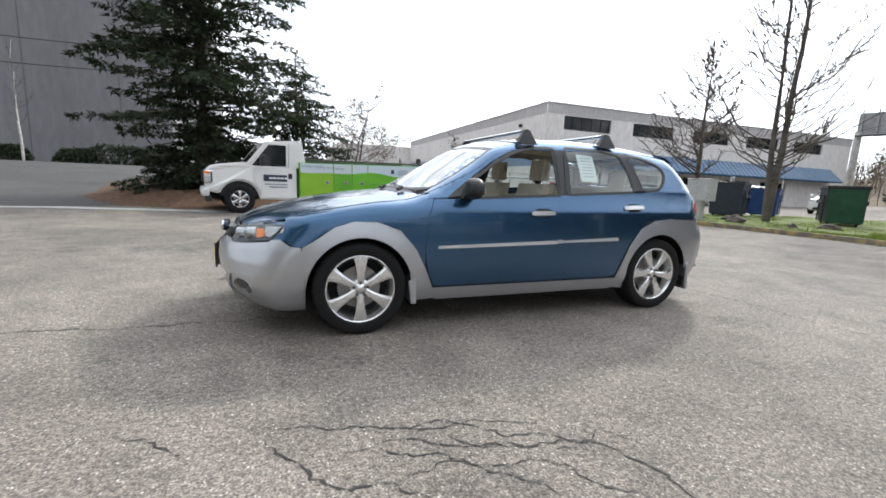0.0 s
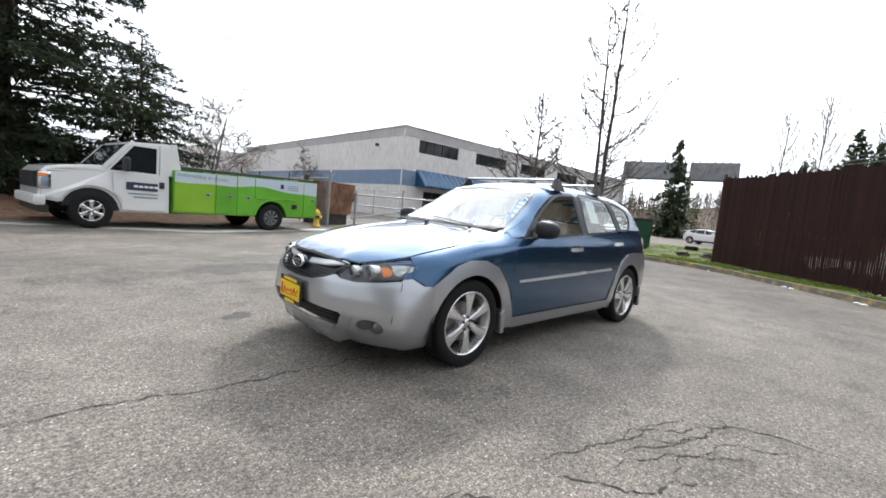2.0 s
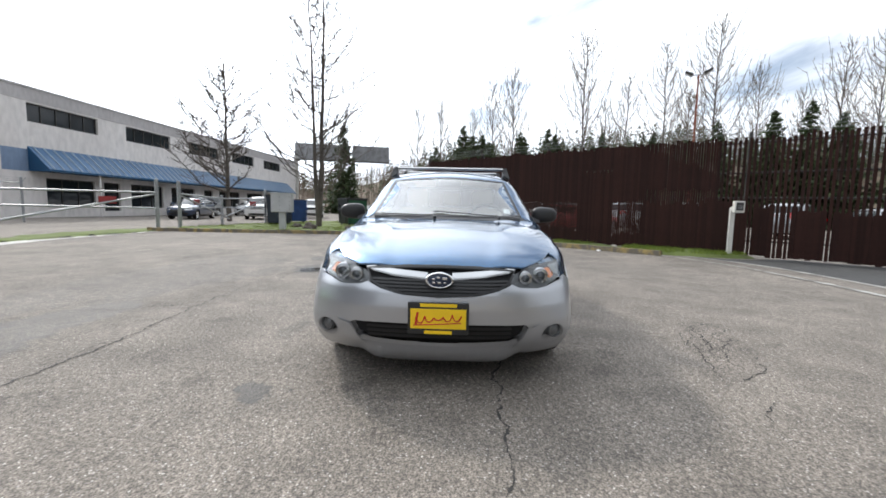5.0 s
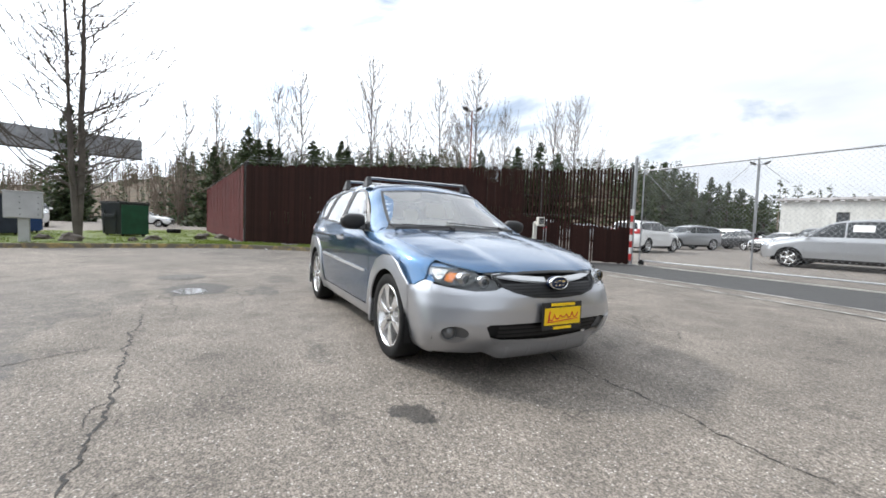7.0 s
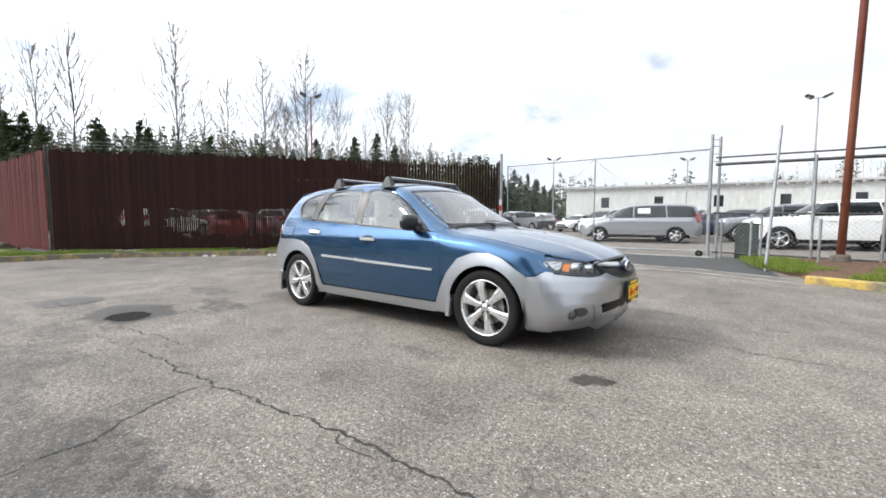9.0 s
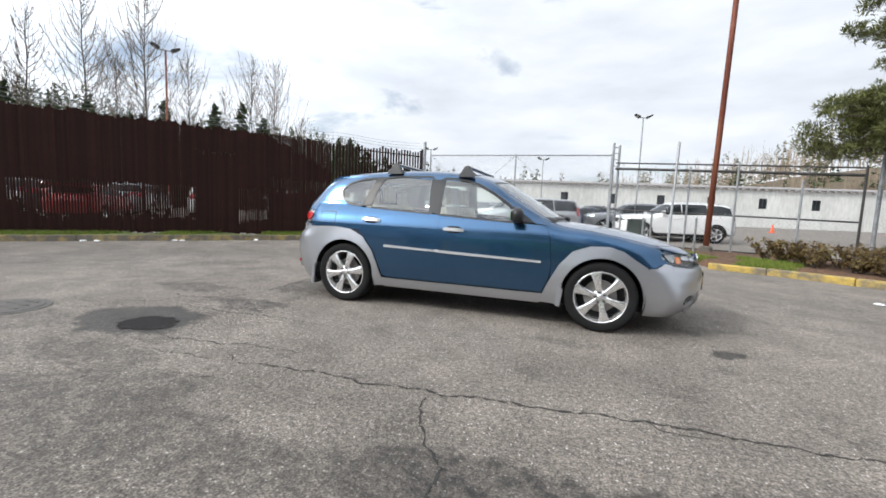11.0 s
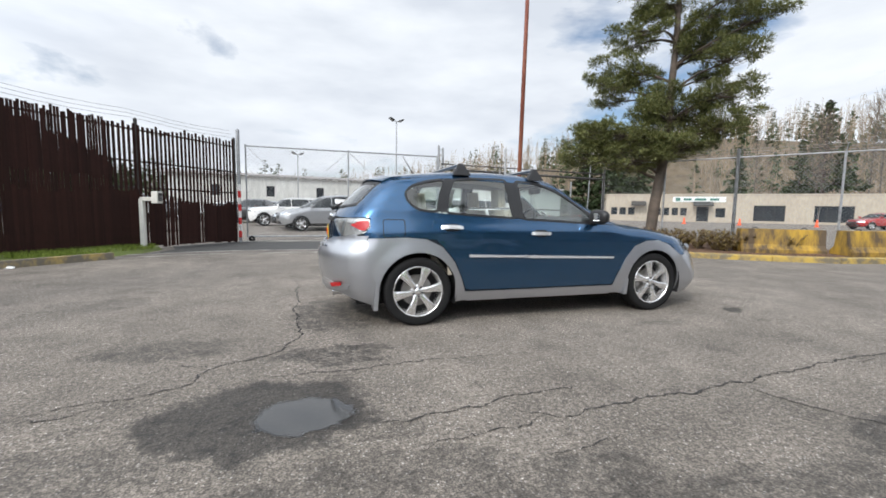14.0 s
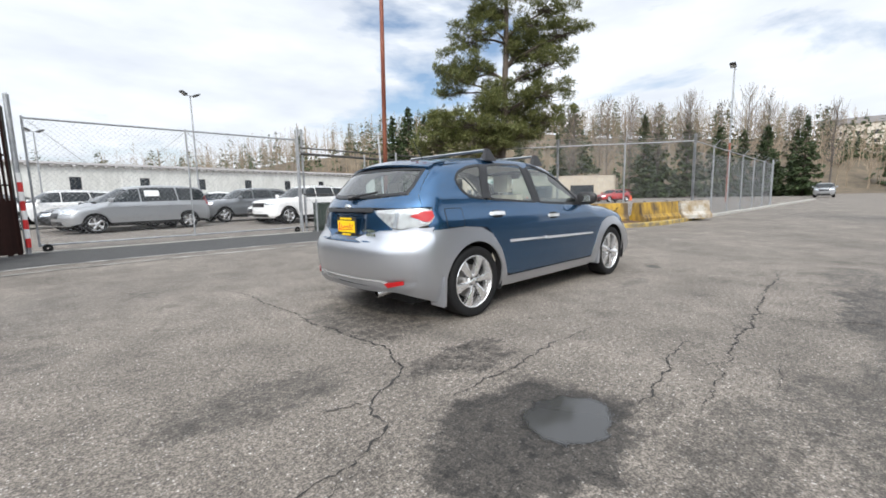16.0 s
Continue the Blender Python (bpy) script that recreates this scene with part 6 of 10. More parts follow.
def solid_zones(s, top):
    """Heights between which the long fence is closed, s metres from its corner."""
    w = 0.06 * noise.noise((s * 1.7, 3.0, 8.0))
    if s < 0.9:
        return [(0.0, top)]
    if s < 3.1:
        return [(0.0, top)] if noise.noise((s * 3.1, 1.0, 2.0)) > -0.1 else [(0.0, 0.80 + w), (1.36 + w, top)]
    # the low closed zone is added for dark weeds and ground behind the slats
    if s < 6.66:
        return [(0.05, 0.50 + 2 * w), (1.39 + w, top)]
    if s < 7.75:
        return [(0.05, 2.33), (2.39, top)]
    if s < 8.6:
        return [(0.05, 0.42 + w), (1.40 + w, top - 0.25 * max(0.0, s - 8.2))]
    if s < 10.05:
        return [(0.05, 1.38 + w), (1.74, 2.93 - 0.36 * (s - 8.4) - 0.22 * max(0.0, s - 9.4) ** 2)]
    if s < 10.5:
        return [(0.05, 1.42 + w), (1.70, 2.30 - 0.9 * (s - 10.05))]
    return [(0.05, 1.40 + 2 * w - 0.09 * (s - 10.5))]


def slat_fence(name, p, q, top0, top1, material, label, gap=0.078, seed=1, open_end=False, broken=0.12, back=1):
    """Privacy slats of uneven height on posts and rails, each slat a part."""
    rng = random.Random(seed)
    fence = empty(name, label=label, category="fence")
    L = math.hypot(q[0] - p[0], q[1] - p[1])
    ux, uy = (q[0] - p[0]) / L, (q[1] - p[1]) / L
    ang = math.degrees(math.atan2(uy, ux))
    me = bpy.data.meshes.new("slat")
    bm = box((0, 0, 0.5), (0.066, 0.007, 1.0))
    bm.to_mesh(me)
    bm.free()
    me.materials.append(material)
    s, thick = 0.04, 0
    while s < L:
        t = s / L
        wide = open_end and s > 10.4
        g = 0.105 if wide else gap
        top = top0 + (top1 - top0) * t + rng.uniform(-0.05, 0.05) + 0.05 * noise.noise((s * 0.9, seed, 0))
        z = 0.12 * (1 - t) + rng.uniform(0, 0.05)
        # a thin slat at each place; fuller ones close the fence where they have not slid or snapped, and low down for
        # the dark ground behind
        spans = []
        if open_end:
            jit = rng.uniform(-0.09, 0.09)
            zones = solid_zones(s, top)
            for z0, z1 in zones:
                z0, z1 = (z if z0 < 0.1 else z0 + jit * 0.5), (top if z1 > top - 0.02 else z1 + jit)
                if len(zones) == 1 and s < 2.6 or rng.random() > (0.12 if wide else 0.03):
                    spans.append((z0, min(z1, top), 1.7 if wide else 1.0))
            if not (len(zones) == 1 and zones[0][0] < 0.1 and zones[0][1] > top - 0.02):
                spans.append((z, top + (0.04 if rng.random() < 0.3 else 0.0), 0.95 if wide else 0.72))
        else:
            spans.append((z, top, 1.0))
        if rng.random() < broken and len(spans) == 1:
            z0, z1, w0 = spans.pop()
            c = rng.uniform(0.5, 0.8)
            spans += [(z0, z0 + (z1 - z0) * c, w0), (z0 + (z1 - z0) * c + rng.uniform(0.03, 0.10), z1, w0)]
        for z0, z1, w0 in spans:
            if z1 - z0 < 0.02:
                continue
            ob = new("slat", me)
            ob.parent = fence
            ob.matrix_local = pose(p[0] + ux * s, p[1] + uy * s, z0, rng.uniform(-0.2, 0.2), rng.uniform(-0.12, 0.12), ang + rng.uniform(-4, 4)) @ Matrix.Diagonal((w0, 1, z1 - z0, 1))
        s += g * rng.uniform(0.94, 1.06)
    # posts and rails on the far side
    bx, by = -uy * 0.06 * back, ux * 0.06 * back
    k = max(2, round(L / 3))
    for i in range(k + 1):
        t = i / k
        post_part(fence, p[0] + ux * L * t + bx, p[1] + uy * L * t + by, -0.1, top0 + (top1 - top0) * t + 0.12, 0.04, DARK_STEEL)
    for h in (0.14, 0.50, 0.71, 0.96):
        part("rail", tube((p[0] + bx, p[1] + by, top0 * h), (q[0] + bx, q[1] + by, top1 * h), 0.022, n=8), DARK_STEEL, fence)
    for i in range(3):
        line = []
        for j in range(25):
            a = j / 24
            off = (0.06 + 0.1 * i) * back
            line.append(Vector((p[0] + ux * L * a - uy * off, p[1] + uy * L * a + ux * off, top0 + (top1 - top0) * a + 0.16 + 0.11 * i - 0.06 * abs(math.sin(math.pi * a * k)))))
        wv, wf = [], []
        limb(wv, wf, line, 0.005, 0.005, 3)
        raw("barbed_wire", wv, wf, STEEL, fence, "thin sagging barbed wire")
    return fence


slat_fence("slat_fence", (-13.35, -1.15), (-4.53, 9.45), 3.04, 2.98, SLAT, "tall dark brown slatted privacy fence with broken slats", 0.0555, 4, True, 0.04)
slat_fence("slat_fence_return", (-13.52, -1.22), (-29.8, -2.9), 3.04, 2.95, SLAT_RED, "reddish brown slatted privacy fence running back from the corner", 0.056, 9, False, 0.02, -1)


def sliding_gate():
    gate = empty("sliding_gate", label="closed chain link sliding gate on wheels", category="gate")
    y0, y1 = 9.62, 9.74
    for h, r in ((0.16, 0.022), (2.94, 0.024)):
        part("rail", tube((-4.3, y0, h), (1.88, y1, h), r, n=8), STEEL, gate)
    for x in (-4.28, -1.2, 1.86):
        y = y0 + (y1 - y0) * (x + 4.3) / 6.2
        part("upright", tube((x, y, 0.12), (x, y, 2.98), 0.022, n=8), STEEL, gate)
    wire_mesh("wire_mesh", (-4.28, y0), (1.86, y1), 0.16, 2.94, gate)
    for a, b in (((-4.2, 2.88), (-3.3, 2.0)), ((-1.2, 2.92), (-1.9, 2.28)), ((-1.2, 2.92), (-0.5, 2.28))):
        part("brace_wire", tube((a[0], y0 - 0.02, a[1]), (b[0], y0 - 0.02, b[1]), 0.006, n=4), STEEL, gate)
    for x in (-4.15, 1.7):
        w = lathe([(0.02, -0.025), (0.085, -0.025), (0.095, 0.0), (0.085, 0.025), (0.02, 0.025)], 16, "Y")
        w.transform(Matrix.Translation((x, y0 - 0.08 if x < 0 else y1 - 0.08, 0.095)))
        part("wheel", w, RUBBER, gate)
    return gate


sliding_gate()
tagged(part("gate_track", side_prism([(-4.6, -0.02), (-4.6, 0.03), (2.1, 0.03), (2.1, -0.02)], 9.45, 9.56), CONCRETE), "low concrete track under the sliding gate", "track", kind="structure")

GATE_RED = mat("red_reflective", (0.55, 0.03, 0.03), 0.4)
gp = empty("gate_post", label="steel gate post with red and white warning bands", category="post")
post_part(gp, -4.46, 9.46, -0.1, 3.36, 0.05)
for k in range(8):
    part("red_band" if k % 2 == 0 else "white_band", tube((-4.44, 9.38, 0.15 + 0.2 * k), (-4.44, 9.38, 0.35 + 0.2 * k), 0.045, n=12), GATE_RED if k % 2 == 0 else WHITE_PAINT, gp)
gp2 = empty("gate_post", label="galvanised steel guide posts of the sliding gate", category="post")
for x, y, h in ((1.90, 9.70, 3.30), (2.08, 9.80, 3.24)):
    post_part(gp2, x, y, -0.1, h, 0.036)
for h in (2.6, 2.8, 3.0, 3.18):
    part("bracket", tube((1.90, 9.7, h), (2.08, 9.8, h), 0.012, n=6), STEEL, gp2)


def pipe_gate():
    """A second gate of dark pipes beside the pole."""
    gate = empty("pipe_gate", label="dark pipe cantilever gate with chain link behind the pole", category="gate")
    a, b = (2.0, 9.76), (7.5, 8.1)
    for z0, z1, r in ((2.52, 2.24, 0.038), (2.70, 2.42, 0.022), (1.22, 1.10, 0.022), (0.15, 0.15, 0.022)):
        part("rail", tube((*a, z0), (*b, z1), r, n=8), DARK_STEEL, gate)
    for t, h, m in ((0.36, 2.5, STEEL), (0.56, 2.6, STEEL), (0.80, 2.1, STEEL), (1.0, 2.45, DARK_STEEL)):
        post_part(gate, a[0] + (b[0] - a[0]) * t, a[1] + (b[1] - a[1]) * t - 0.06, -0.1, h, 0.028, m, "upright")
    wire_mesh("wire_mesh", a, b, 0.15, 1.2, gate)
    return gate


pipe_gate()
tall = empty("fence_post", label="leaning galvanised steel fence post", category="post")
post_part(tall, 3.15, 6.78, -0.1, 2.92, 0.030, STEEL, "post", (0.14, 0.45))
for x, y, h in ((2.22, 9.3, 1.05), (2.85, 9.05, 1.0), (3.05, 8.95, 1.12), (4.05, 8.2, 1.05)):
    ob = part("bollard", tube((x, y, -0.05), (x, y, h), 0.028, n=10), STEEL)
    tagged(ob, "slim grey steel stub post by the gate", "post", "stub posts by the gate")

cabinet = empty("utility_box", label="dark green gate motor cabinet behind the posts", category="cabinet")
part("body", box((2.75, 9.95, 0.45), (0.5, 0.35, 0.9), 0, 0.02), mat("cabinet_green", (0.03, 0.045, 0.035), 0.6), cabinet)
part("lid", box((2.75, 9.95, 0.92), (0.54, 0.39, 0.04), 0, 0.01), mat("cabinet_green", (0.03, 0.045, 0.035)), cabinet)


def chain_fence(name, pts, z1s, label, base=0.05, every=2.45):
    fence = empty(name, label=label, category="fence")
    for (p, q), (za, zb) in zip(zip(pts, pts[1:]), zip(z1s, z1s[1:])):
        L = math.hypot(q[0] - p[0], q[1] - p[1])
        k = max(1, round(L / every))
        for i in range(k + 1):
            t = i / k
            x, y, z = p[0] + (q[0] - p[0]) * t, p[1] + (q[1] - p[1]) * t, za + (zb - za) * t
            corner = i in (0, k)
            post_part(fence, x, y, -0.1, z + (0.25 if corner else 0.02), 0.05 if corner else 0.032)
            ux, uy = (q[0] - p[0]) / L, (q[1] - p[1]) / L
            part("barb_arm", tube((x, y, z), (x + uy * 0.22, y - ux * 0.22, z + 0.25), 0.014, n=6), STEEL, fence)
        part("rail", tube((*p, za), (*q, zb), 0.024, n=8), STEEL, fence)
        wire_mesh("wire_mesh", p, q, base, min(za, zb), fence)
        for j in range(3):
            o = 0.07 + 0.07 * j
            ux, uy = (q[0] - p[0]) / L, (q[1] - p[1]) / L
            part("barbed_wire", tube((p[0] + uy * o, p[1] - ux * o, za + 0.07 + 0.08 * j), (q[0] + uy * o, q[1] - ux * o, zb + 0.07 + 0.08 * j), 0.004, n=3), STEEL, fence)
    return fence


chain_fence("chain_link_fence", [(8.4, 9.2), (11.0, 5.9), (14.3, 1.95)], (2.90, 2.94, 2.98), "galvanised chain link fence with barbed wire by the bed")
chain_fence("chain_link_fence", [(14.3, 1.95), (29.0, 1.75)], (2.98, 2.6), "long galvanised chain link fence along the road")


def jersey(x, y, ang, length, material, label):
    """A stepped concrete barrier block."""
    b = empty("concrete_barrier", pose(x, y, 0.10, 0, 0, ang), label, "barrier", "concrete barrier blocks")
    bm = side_prism([(-0.30, 0), (0.30, 0), (0.30, 0.12), (0.20, 0.24), (0.15, 0.62), (-0.15, 0.62), (-0.20, 0.24), (-0.30, 0.12)], 0, length, 0.02)
    bm.transform(Matrix.Rotation(radians(-90), 4, "Z"))
    for v in bm.verts:
        v.co += Vector((0.012 * noise.noise(v.co * 7), 0.012 * noise.noise(v.co * 7 + Vector((5, 0, 0))), 0.01 * noise.noise(v.co * 5)))
    part("block", bm, material, b)
    for t in (0.2, 0.78):
        bm = bmesh.new()
        for k in range(6):
            a0, a1 = math.pi * k / 6, math.pi * (k + 1) / 6
            add_tube(bm, (length * t + 0.07 * math.cos(a0), 0, 0.60 + 0.06 * math.sin(a0)), (length * t + 0.07 * math.cos(a1), 0, 0.60 + 0.06 * math.sin(a1)), 0.012, n=6)
        part("lifting_loop", bm, DARK_STEEL, b)
    return b


jersey(8.28, 3.60, -33, 1.80, BLOCK_YELLOW, "yellow painted concrete barrier block with chipped corners")
jersey(10.06, 2.37, -14, 2.05, BLOCK_YELLOW, "yellow painted concrete barrier block stained with rust")
jersey(12.40, 1.87, -28, 1.30, two_tone("bare_block", (0.26, 0.19, 0.10), (0.46, 0.44, 0.40), 2.0), "bare grey and yellow concrete barrier block by the fence corner")

# ---- buildings ----
STUCCO = two_tone("painted_stucco", (0.70, 0.665, 0.645), (0.79, 0.76, 0.74), 0.35, 0.3, 0.7, 0.85, (1, 1, 0.4), 0.12)
STUCCO_GREY = two_tone("painted_parapet", (0.44, 0.42, 0.42), (0.52, 0.50, 0.50), 0.5, 0.3, 0.7, 0.85, (1, 1, 0.4), 0.12)
BLUE_BAND = two_tone("blue_band_paint", (0.17, 0.24, 0.36), (0.22, 0.30, 0.43), 0.5, 0.3, 0.7, 0.8, (1, 1, 0.4), 0.1)
AWNING = mat("blue_metal_awning", (0.026, 0.095, 0.20), 0.4, 0.2, var=0.2, scale=0.6)
DARK_GLASS = mat("dark_window", (0.02, 0.025, 0.03), 0.06, var=0.2, scale=0.7)
FRAME = mat("window_frame_bronze", (0.03, 0.028, 0.026), 0.5)


def add_wall(bm, p, q, z0, z1, thick, holes=()):
    """A wall from p to q, its outer face on the right-hand side of that way, with openings cut through."""
    L = math.hypot(q[0] - p[0], q[1] - p[1])
    ang = math.degrees(math.atan2(q[1] - p[1], q[0] - p[0]))
    m = pose(p[0], p[1], 0, 0, 0, ang)
    cuts = sorted({0, L, *(h[0] for h in holes), *(h[1] for h in holes)})
    for a, b in zip(cuts, cuts[1:]):
        mine = sorted((h[2], h[3]) for h in holes if h[0] <= a and h[1] >= b)
        z = z0
        for lo, hi in [*mine, (z1, z1)]:
            if lo - z > 1e-4:
                c = m @ Vector(((a + b) / 2, thick / 2, (z + lo) / 2))
                add_box(bm, c, (b - a, thick, lo - z), ang)
            z = hi


def window_unit(parent, p, ang, s0, s1, z0, z1, panes, name="window"):
    """A framed window in an opening: frame bars, mullions and panes."""
    m = pose(p[0], p[1], 0, 0, 0, ang)
    win = new(name)
    win.parent = parent
    win.matrix_local = m @ Matrix.Translation(((s0 + s1) / 2, 0.08, (z0 + z1) / 2))
    w, h = s1 - s0, z1 - z0
    bm = bmesh.new()
    for c, s in (((0, 0, h / 2 - 0.04), (w, 0.08, 0.08)), ((0, 0, -h / 2 + 0.04), (w, 0.08, 0.08)), ((-w / 2 + 0.04, 0, 0), (0.08, 0.08, h - 0.16)), ((w / 2 - 0.04, 0, 0), (0.08, 0.08, h - 0.16))):
        add_box(bm, c, s)
    for k in range(1, panes):
        add_box(bm, (-w / 2 + w * k / panes, 0, 0), (0.06, 0.07, h - 0.16))
    part("window_frame", bm, FRAME, win)
    for k in range(panes):
        part("pane", box((-w / 2 + w * (k + 0.5) / panes, 0.02, 0), (w / panes - 0.02, 0.012, h - 0.1)), DARK_GLASS, win)
    return win


def office_building():
    b = empty("office_building", pose(0, 0, 0.28), label="two storey pale stucco office with blue band and awning", category="building")
    C, E_, N_ = (-18.05, -25.5), (-58.0, -24.6), (-19.3, -68.0)
    ang = math.degrees(math.atan2(E_[1] - C[1], E_[0] - C[0]))
    L = math.hypot(E_[0] - C[0], E_[1] - C[1])
    tops = [(1.62 + 7.15 * k, 6.37 + 7.15 * k, 5.42, 6.52) for k in range(5)]
    lows = [(2.5, 5.9, 0.35, 2.15), (6.6, 8.0, 0.1, 2.15), (9.0, 12.4, 0.35, 2.15), (13.4, 16.6, 0.35, 2.15), (18, 19.4, 0.1, 2.15), (20.5, 24.5, 0.35, 2.15), (26, 30, 0.35, 2.15)]


    bm = bmesh.new()
    add_wall(bm, C, E_, -0.4, 7.4, 0.3, [(h[0], h[1], h[2], h[3]) for h in tops + lows])
    part("wall", bm, STUCCO, b)
    bm = bmesh.new()
    add_wall(bm, N_, C, -0.4, 7.4, 0.3)
    part("wall", bm, STUCCO, b)
    bm = prism([C, E_, (-60, -68), N_], 7.0, 7.1)
    part("roof", bm, STUCCO_GREY, b)
    # bands lie on the outside of the walls
    d = Vector((E_[0] - C[0], E_[1] - C[1], 0)).normalized()
    o1 = Vector((-d.y, d.x, 0))
    o1 = o1 if o1.y > 0 else -o1
    e = Vector((N_[0] - C[0], N_[1] - C[1], 0)).normalized()
    o2 = Vector((1, 0, 0))

    def band(z0, z1, s0, s1, name, material, side, proud):
        dr, out = (d, o1) if side == 0 else (e, o2)
        base = Vector((C[0], C[1], 0)) + dr * (s0 + s1) / 2 + out * (proud / 2)
        bm = box((base.x, base.y, (z0 + z1) / 2), (s1 - s0, proud, z1 - z0), math.degrees(math.atan2(dr.y, dr.x)))
        return part(name, bm, material, b)

    band(6.62, 7.36, -0.02, L, "parapet_band", STUCCO_GREY, 0, 0.02)
    band(6.62, 7.36, -0.02, 42.5, "parapet_band", STUCCO_GREY, 1, 0.02)
    band(7.36, 7.48, -0.05, L, "coping", STUCCO_GREY, 0, 0.07)
    band(7.36, 7.48, -0.07, 42.5, "coping", STUCCO_GREY, 1, 0.07)
    band(2.48, 3.78, 0.0, 42.0, "blue_band", BLUE_BAND, 1, 0.015)
    band(2.48, 3.78, 0.0, 1.5, "blue_band", BLUE_BAND, 0, 0.015)
    part("downpipe", tube((C[0] + 0.12, C[1] + 0.12, 0), (C[0] + 0.12, C[1] + 0.12, 7.2), 0.06), STUCCO, b)
    for s0, s1, z0, z1 in tops:
        window_unit(b, (C[0] + o1.x * -0.1, C[1] + o1.y * -0.1), ang, s0, s1, z0, z1, 5)
    for s0, s1, z0, z1 in lows:
        window_unit(b, (C[0] + o1.x * -0.1, C[1] + o1.y * -0.1), ang, s0, s1, z0, z1, 3 if s1 - s0 > 2 else 1, "window" if s1 - s0 > 2 else "door")
    # sloping awning with standing seams
    bm = bmesh.new()

    def at(s, out, z):
        p = Vector((C[0], C[1], z)) + d * s + o1 * out
        return p

    a0, a1 = 1.5, 37.0
    pts = [(0.02, 3.95), (1.35, 2.62), (1.35, 2.5), (0.02, 2.5)]
    lo = [bm.verts.new(at(a0, *p)) for p in pts]
    hi = [bm.verts.new(at(a1, *p)) for p in pts]
    for i in range(4):
        j = (i + 1) % 4
        bm.faces.new((lo[i], lo[j], hi[j], hi[i]))
    bm.faces.new(lo)
    bm.faces.new(hi[::-1])
    bmesh.ops.recalc_face_normals(bm, faces=bm.faces)
    aw = part("awning", bm, AWNING, b, "blue metal awning with pale standing seams")
    seam = mat("awning_seam", (0.35, 0.42, 0.50), 0.4, 0.3)
    for k in range(60):
        s = a0 + 0.3 + k * (a1 - a0 - 0.6) / 59
        part("seam", tube(at(s, 0.04, 3.97), at(s, 1.37, 2.64), 0.035, n=4), seam, aw)
    for k in range(5):
        part("awning_post", tube(at(5 + 7.5 * k, 1.2, -0.3), at(5 + 7.5 * k, 1.2, 2.5), 0.07), STUCCO, b)
    for y in (-29.5, -46.0):
        ob = part("wall_light", box((-18.0 - (y + 25) * -0.03 + 0.1, y, 6.0), (0.3, 0.22, 0.25), 0, 0.04), BLACK, b)
    part("wall_vent", box((-17.9, -33.0, 1.0), (0.15, 0.8, 0.8), 0, 0.02), FRAME, b)
    # lower wing at the back
    bm = bmesh.new()
    add_wall(bm, (-7.0, -68.3), (-19.3, -68.0), -0.4, 6.5, 0.3)
    add_wall(bm, (-7.0, -90.0), (-7.0, -68.0), -0.4, 6.5, 0.3)
    part("wing_wall", bm, STUCCO, b)
    part("wing_roof", prism([(-19.3, -68.2), (-7.2, -68.2), (-7.2, -90), (-19.3, -90)], 6.2, 6.3), STUCCO_GREY, b)
    return b


office_building()

GREY_PANEL = two_tone("grey_wall_panel", (0.175, 0.175, 0.185), (0.215, 0.215, 0.225), 0.25, 0.3, 0.7, 0.7, (1, 1, 0.3), 0.1)
hall = empty("warehouse", label="tall plain grey warehouse wall behind the hedge", category="building")
part("wall", box((27.5, -32.25, 8.2), (37, 0.5, 15.0)), GREY_PANEL, hall)
part("wall", box((9.25, -46.5, 8.2), (0.5, 28, 15.0)), GREY_PANEL, hall)
part("roof", box((27.5, -46.5, 15.8), (37.4, 28.8, 0.25)), GREY_PANEL, hall)
for k in range(7):
    part("panel_joint", box((12 + 5 * k, -31.99, 8.2), (0.05, 0.03, 15.0)), mat("joint_grey", (0.14, 0.14, 0.15), 0.8), hall)

LONG_WALL = two_tone("white_shed_wall", (0.50, 0.50, 0.47), (0.66, 0.66, 0.63), 0.3, 0.3, 0.7, 0.85, (1, 1, 0.3), 0.1)


def long_shed():
    b = empty("long_shed", label="long low white industrial shed behind the car lot", category="building")
    p, q = (-21.0, 58.1), (46.1, 71.2)
    L = math.hypot(q[0] - p[0], q[1] - p[1])
    ang = math.degrees(math.atan2(q[1] - p[1], q[0] - p[0]))
    holes = [(5 + 7.0 * k, 6.1 + 7.0 * k, 2.7, 4.2) for k in range(8)]
    bm = bmesh.new()
    add_wall(bm, p, q, -1.0, 5.6, 0.3, holes)
    add_wall(bm, (-24.5, 75), p, -1.0, 5.6, 0.3)
    add_wall(bm, q, (42.8, 88), -1.0, 5.6, 0.3)
    part("wall", bm, LONG_WALL, b)
    part("roof", prism([(p[0] - 0.4, p[1] - 0.5), (q[0] + 0.4, q[1] - 0.5), (43.3, 88), (-24.5, 75.2)], 5.6, 5.85), STUCCO_GREY, b)
    for h in holes:
        window_unit(b, p, ang, h[0], h[1], h[2], h[3], 2)
    ux, uy = (q[0] - p[0]) / L, (q[1] - p[1]) / L
    for k in range(68):
        s = 0.5 + k
        part("rafter_end", box((p[0] + ux * s + uy * 0.25, p[1] + uy * s - ux * 0.25, 5.46), (0.3, 0.45, 0.2), ang), STUCCO_GREY, b)
    return b


long_shed()

BEIGE = two_tone("beige_stucco", (0.36, 0.31, 0.245), (0.43, 0.38, 0.305), 0.4, 0.3, 0.7, 0.85, (1, 1, 0.4), 0.1)


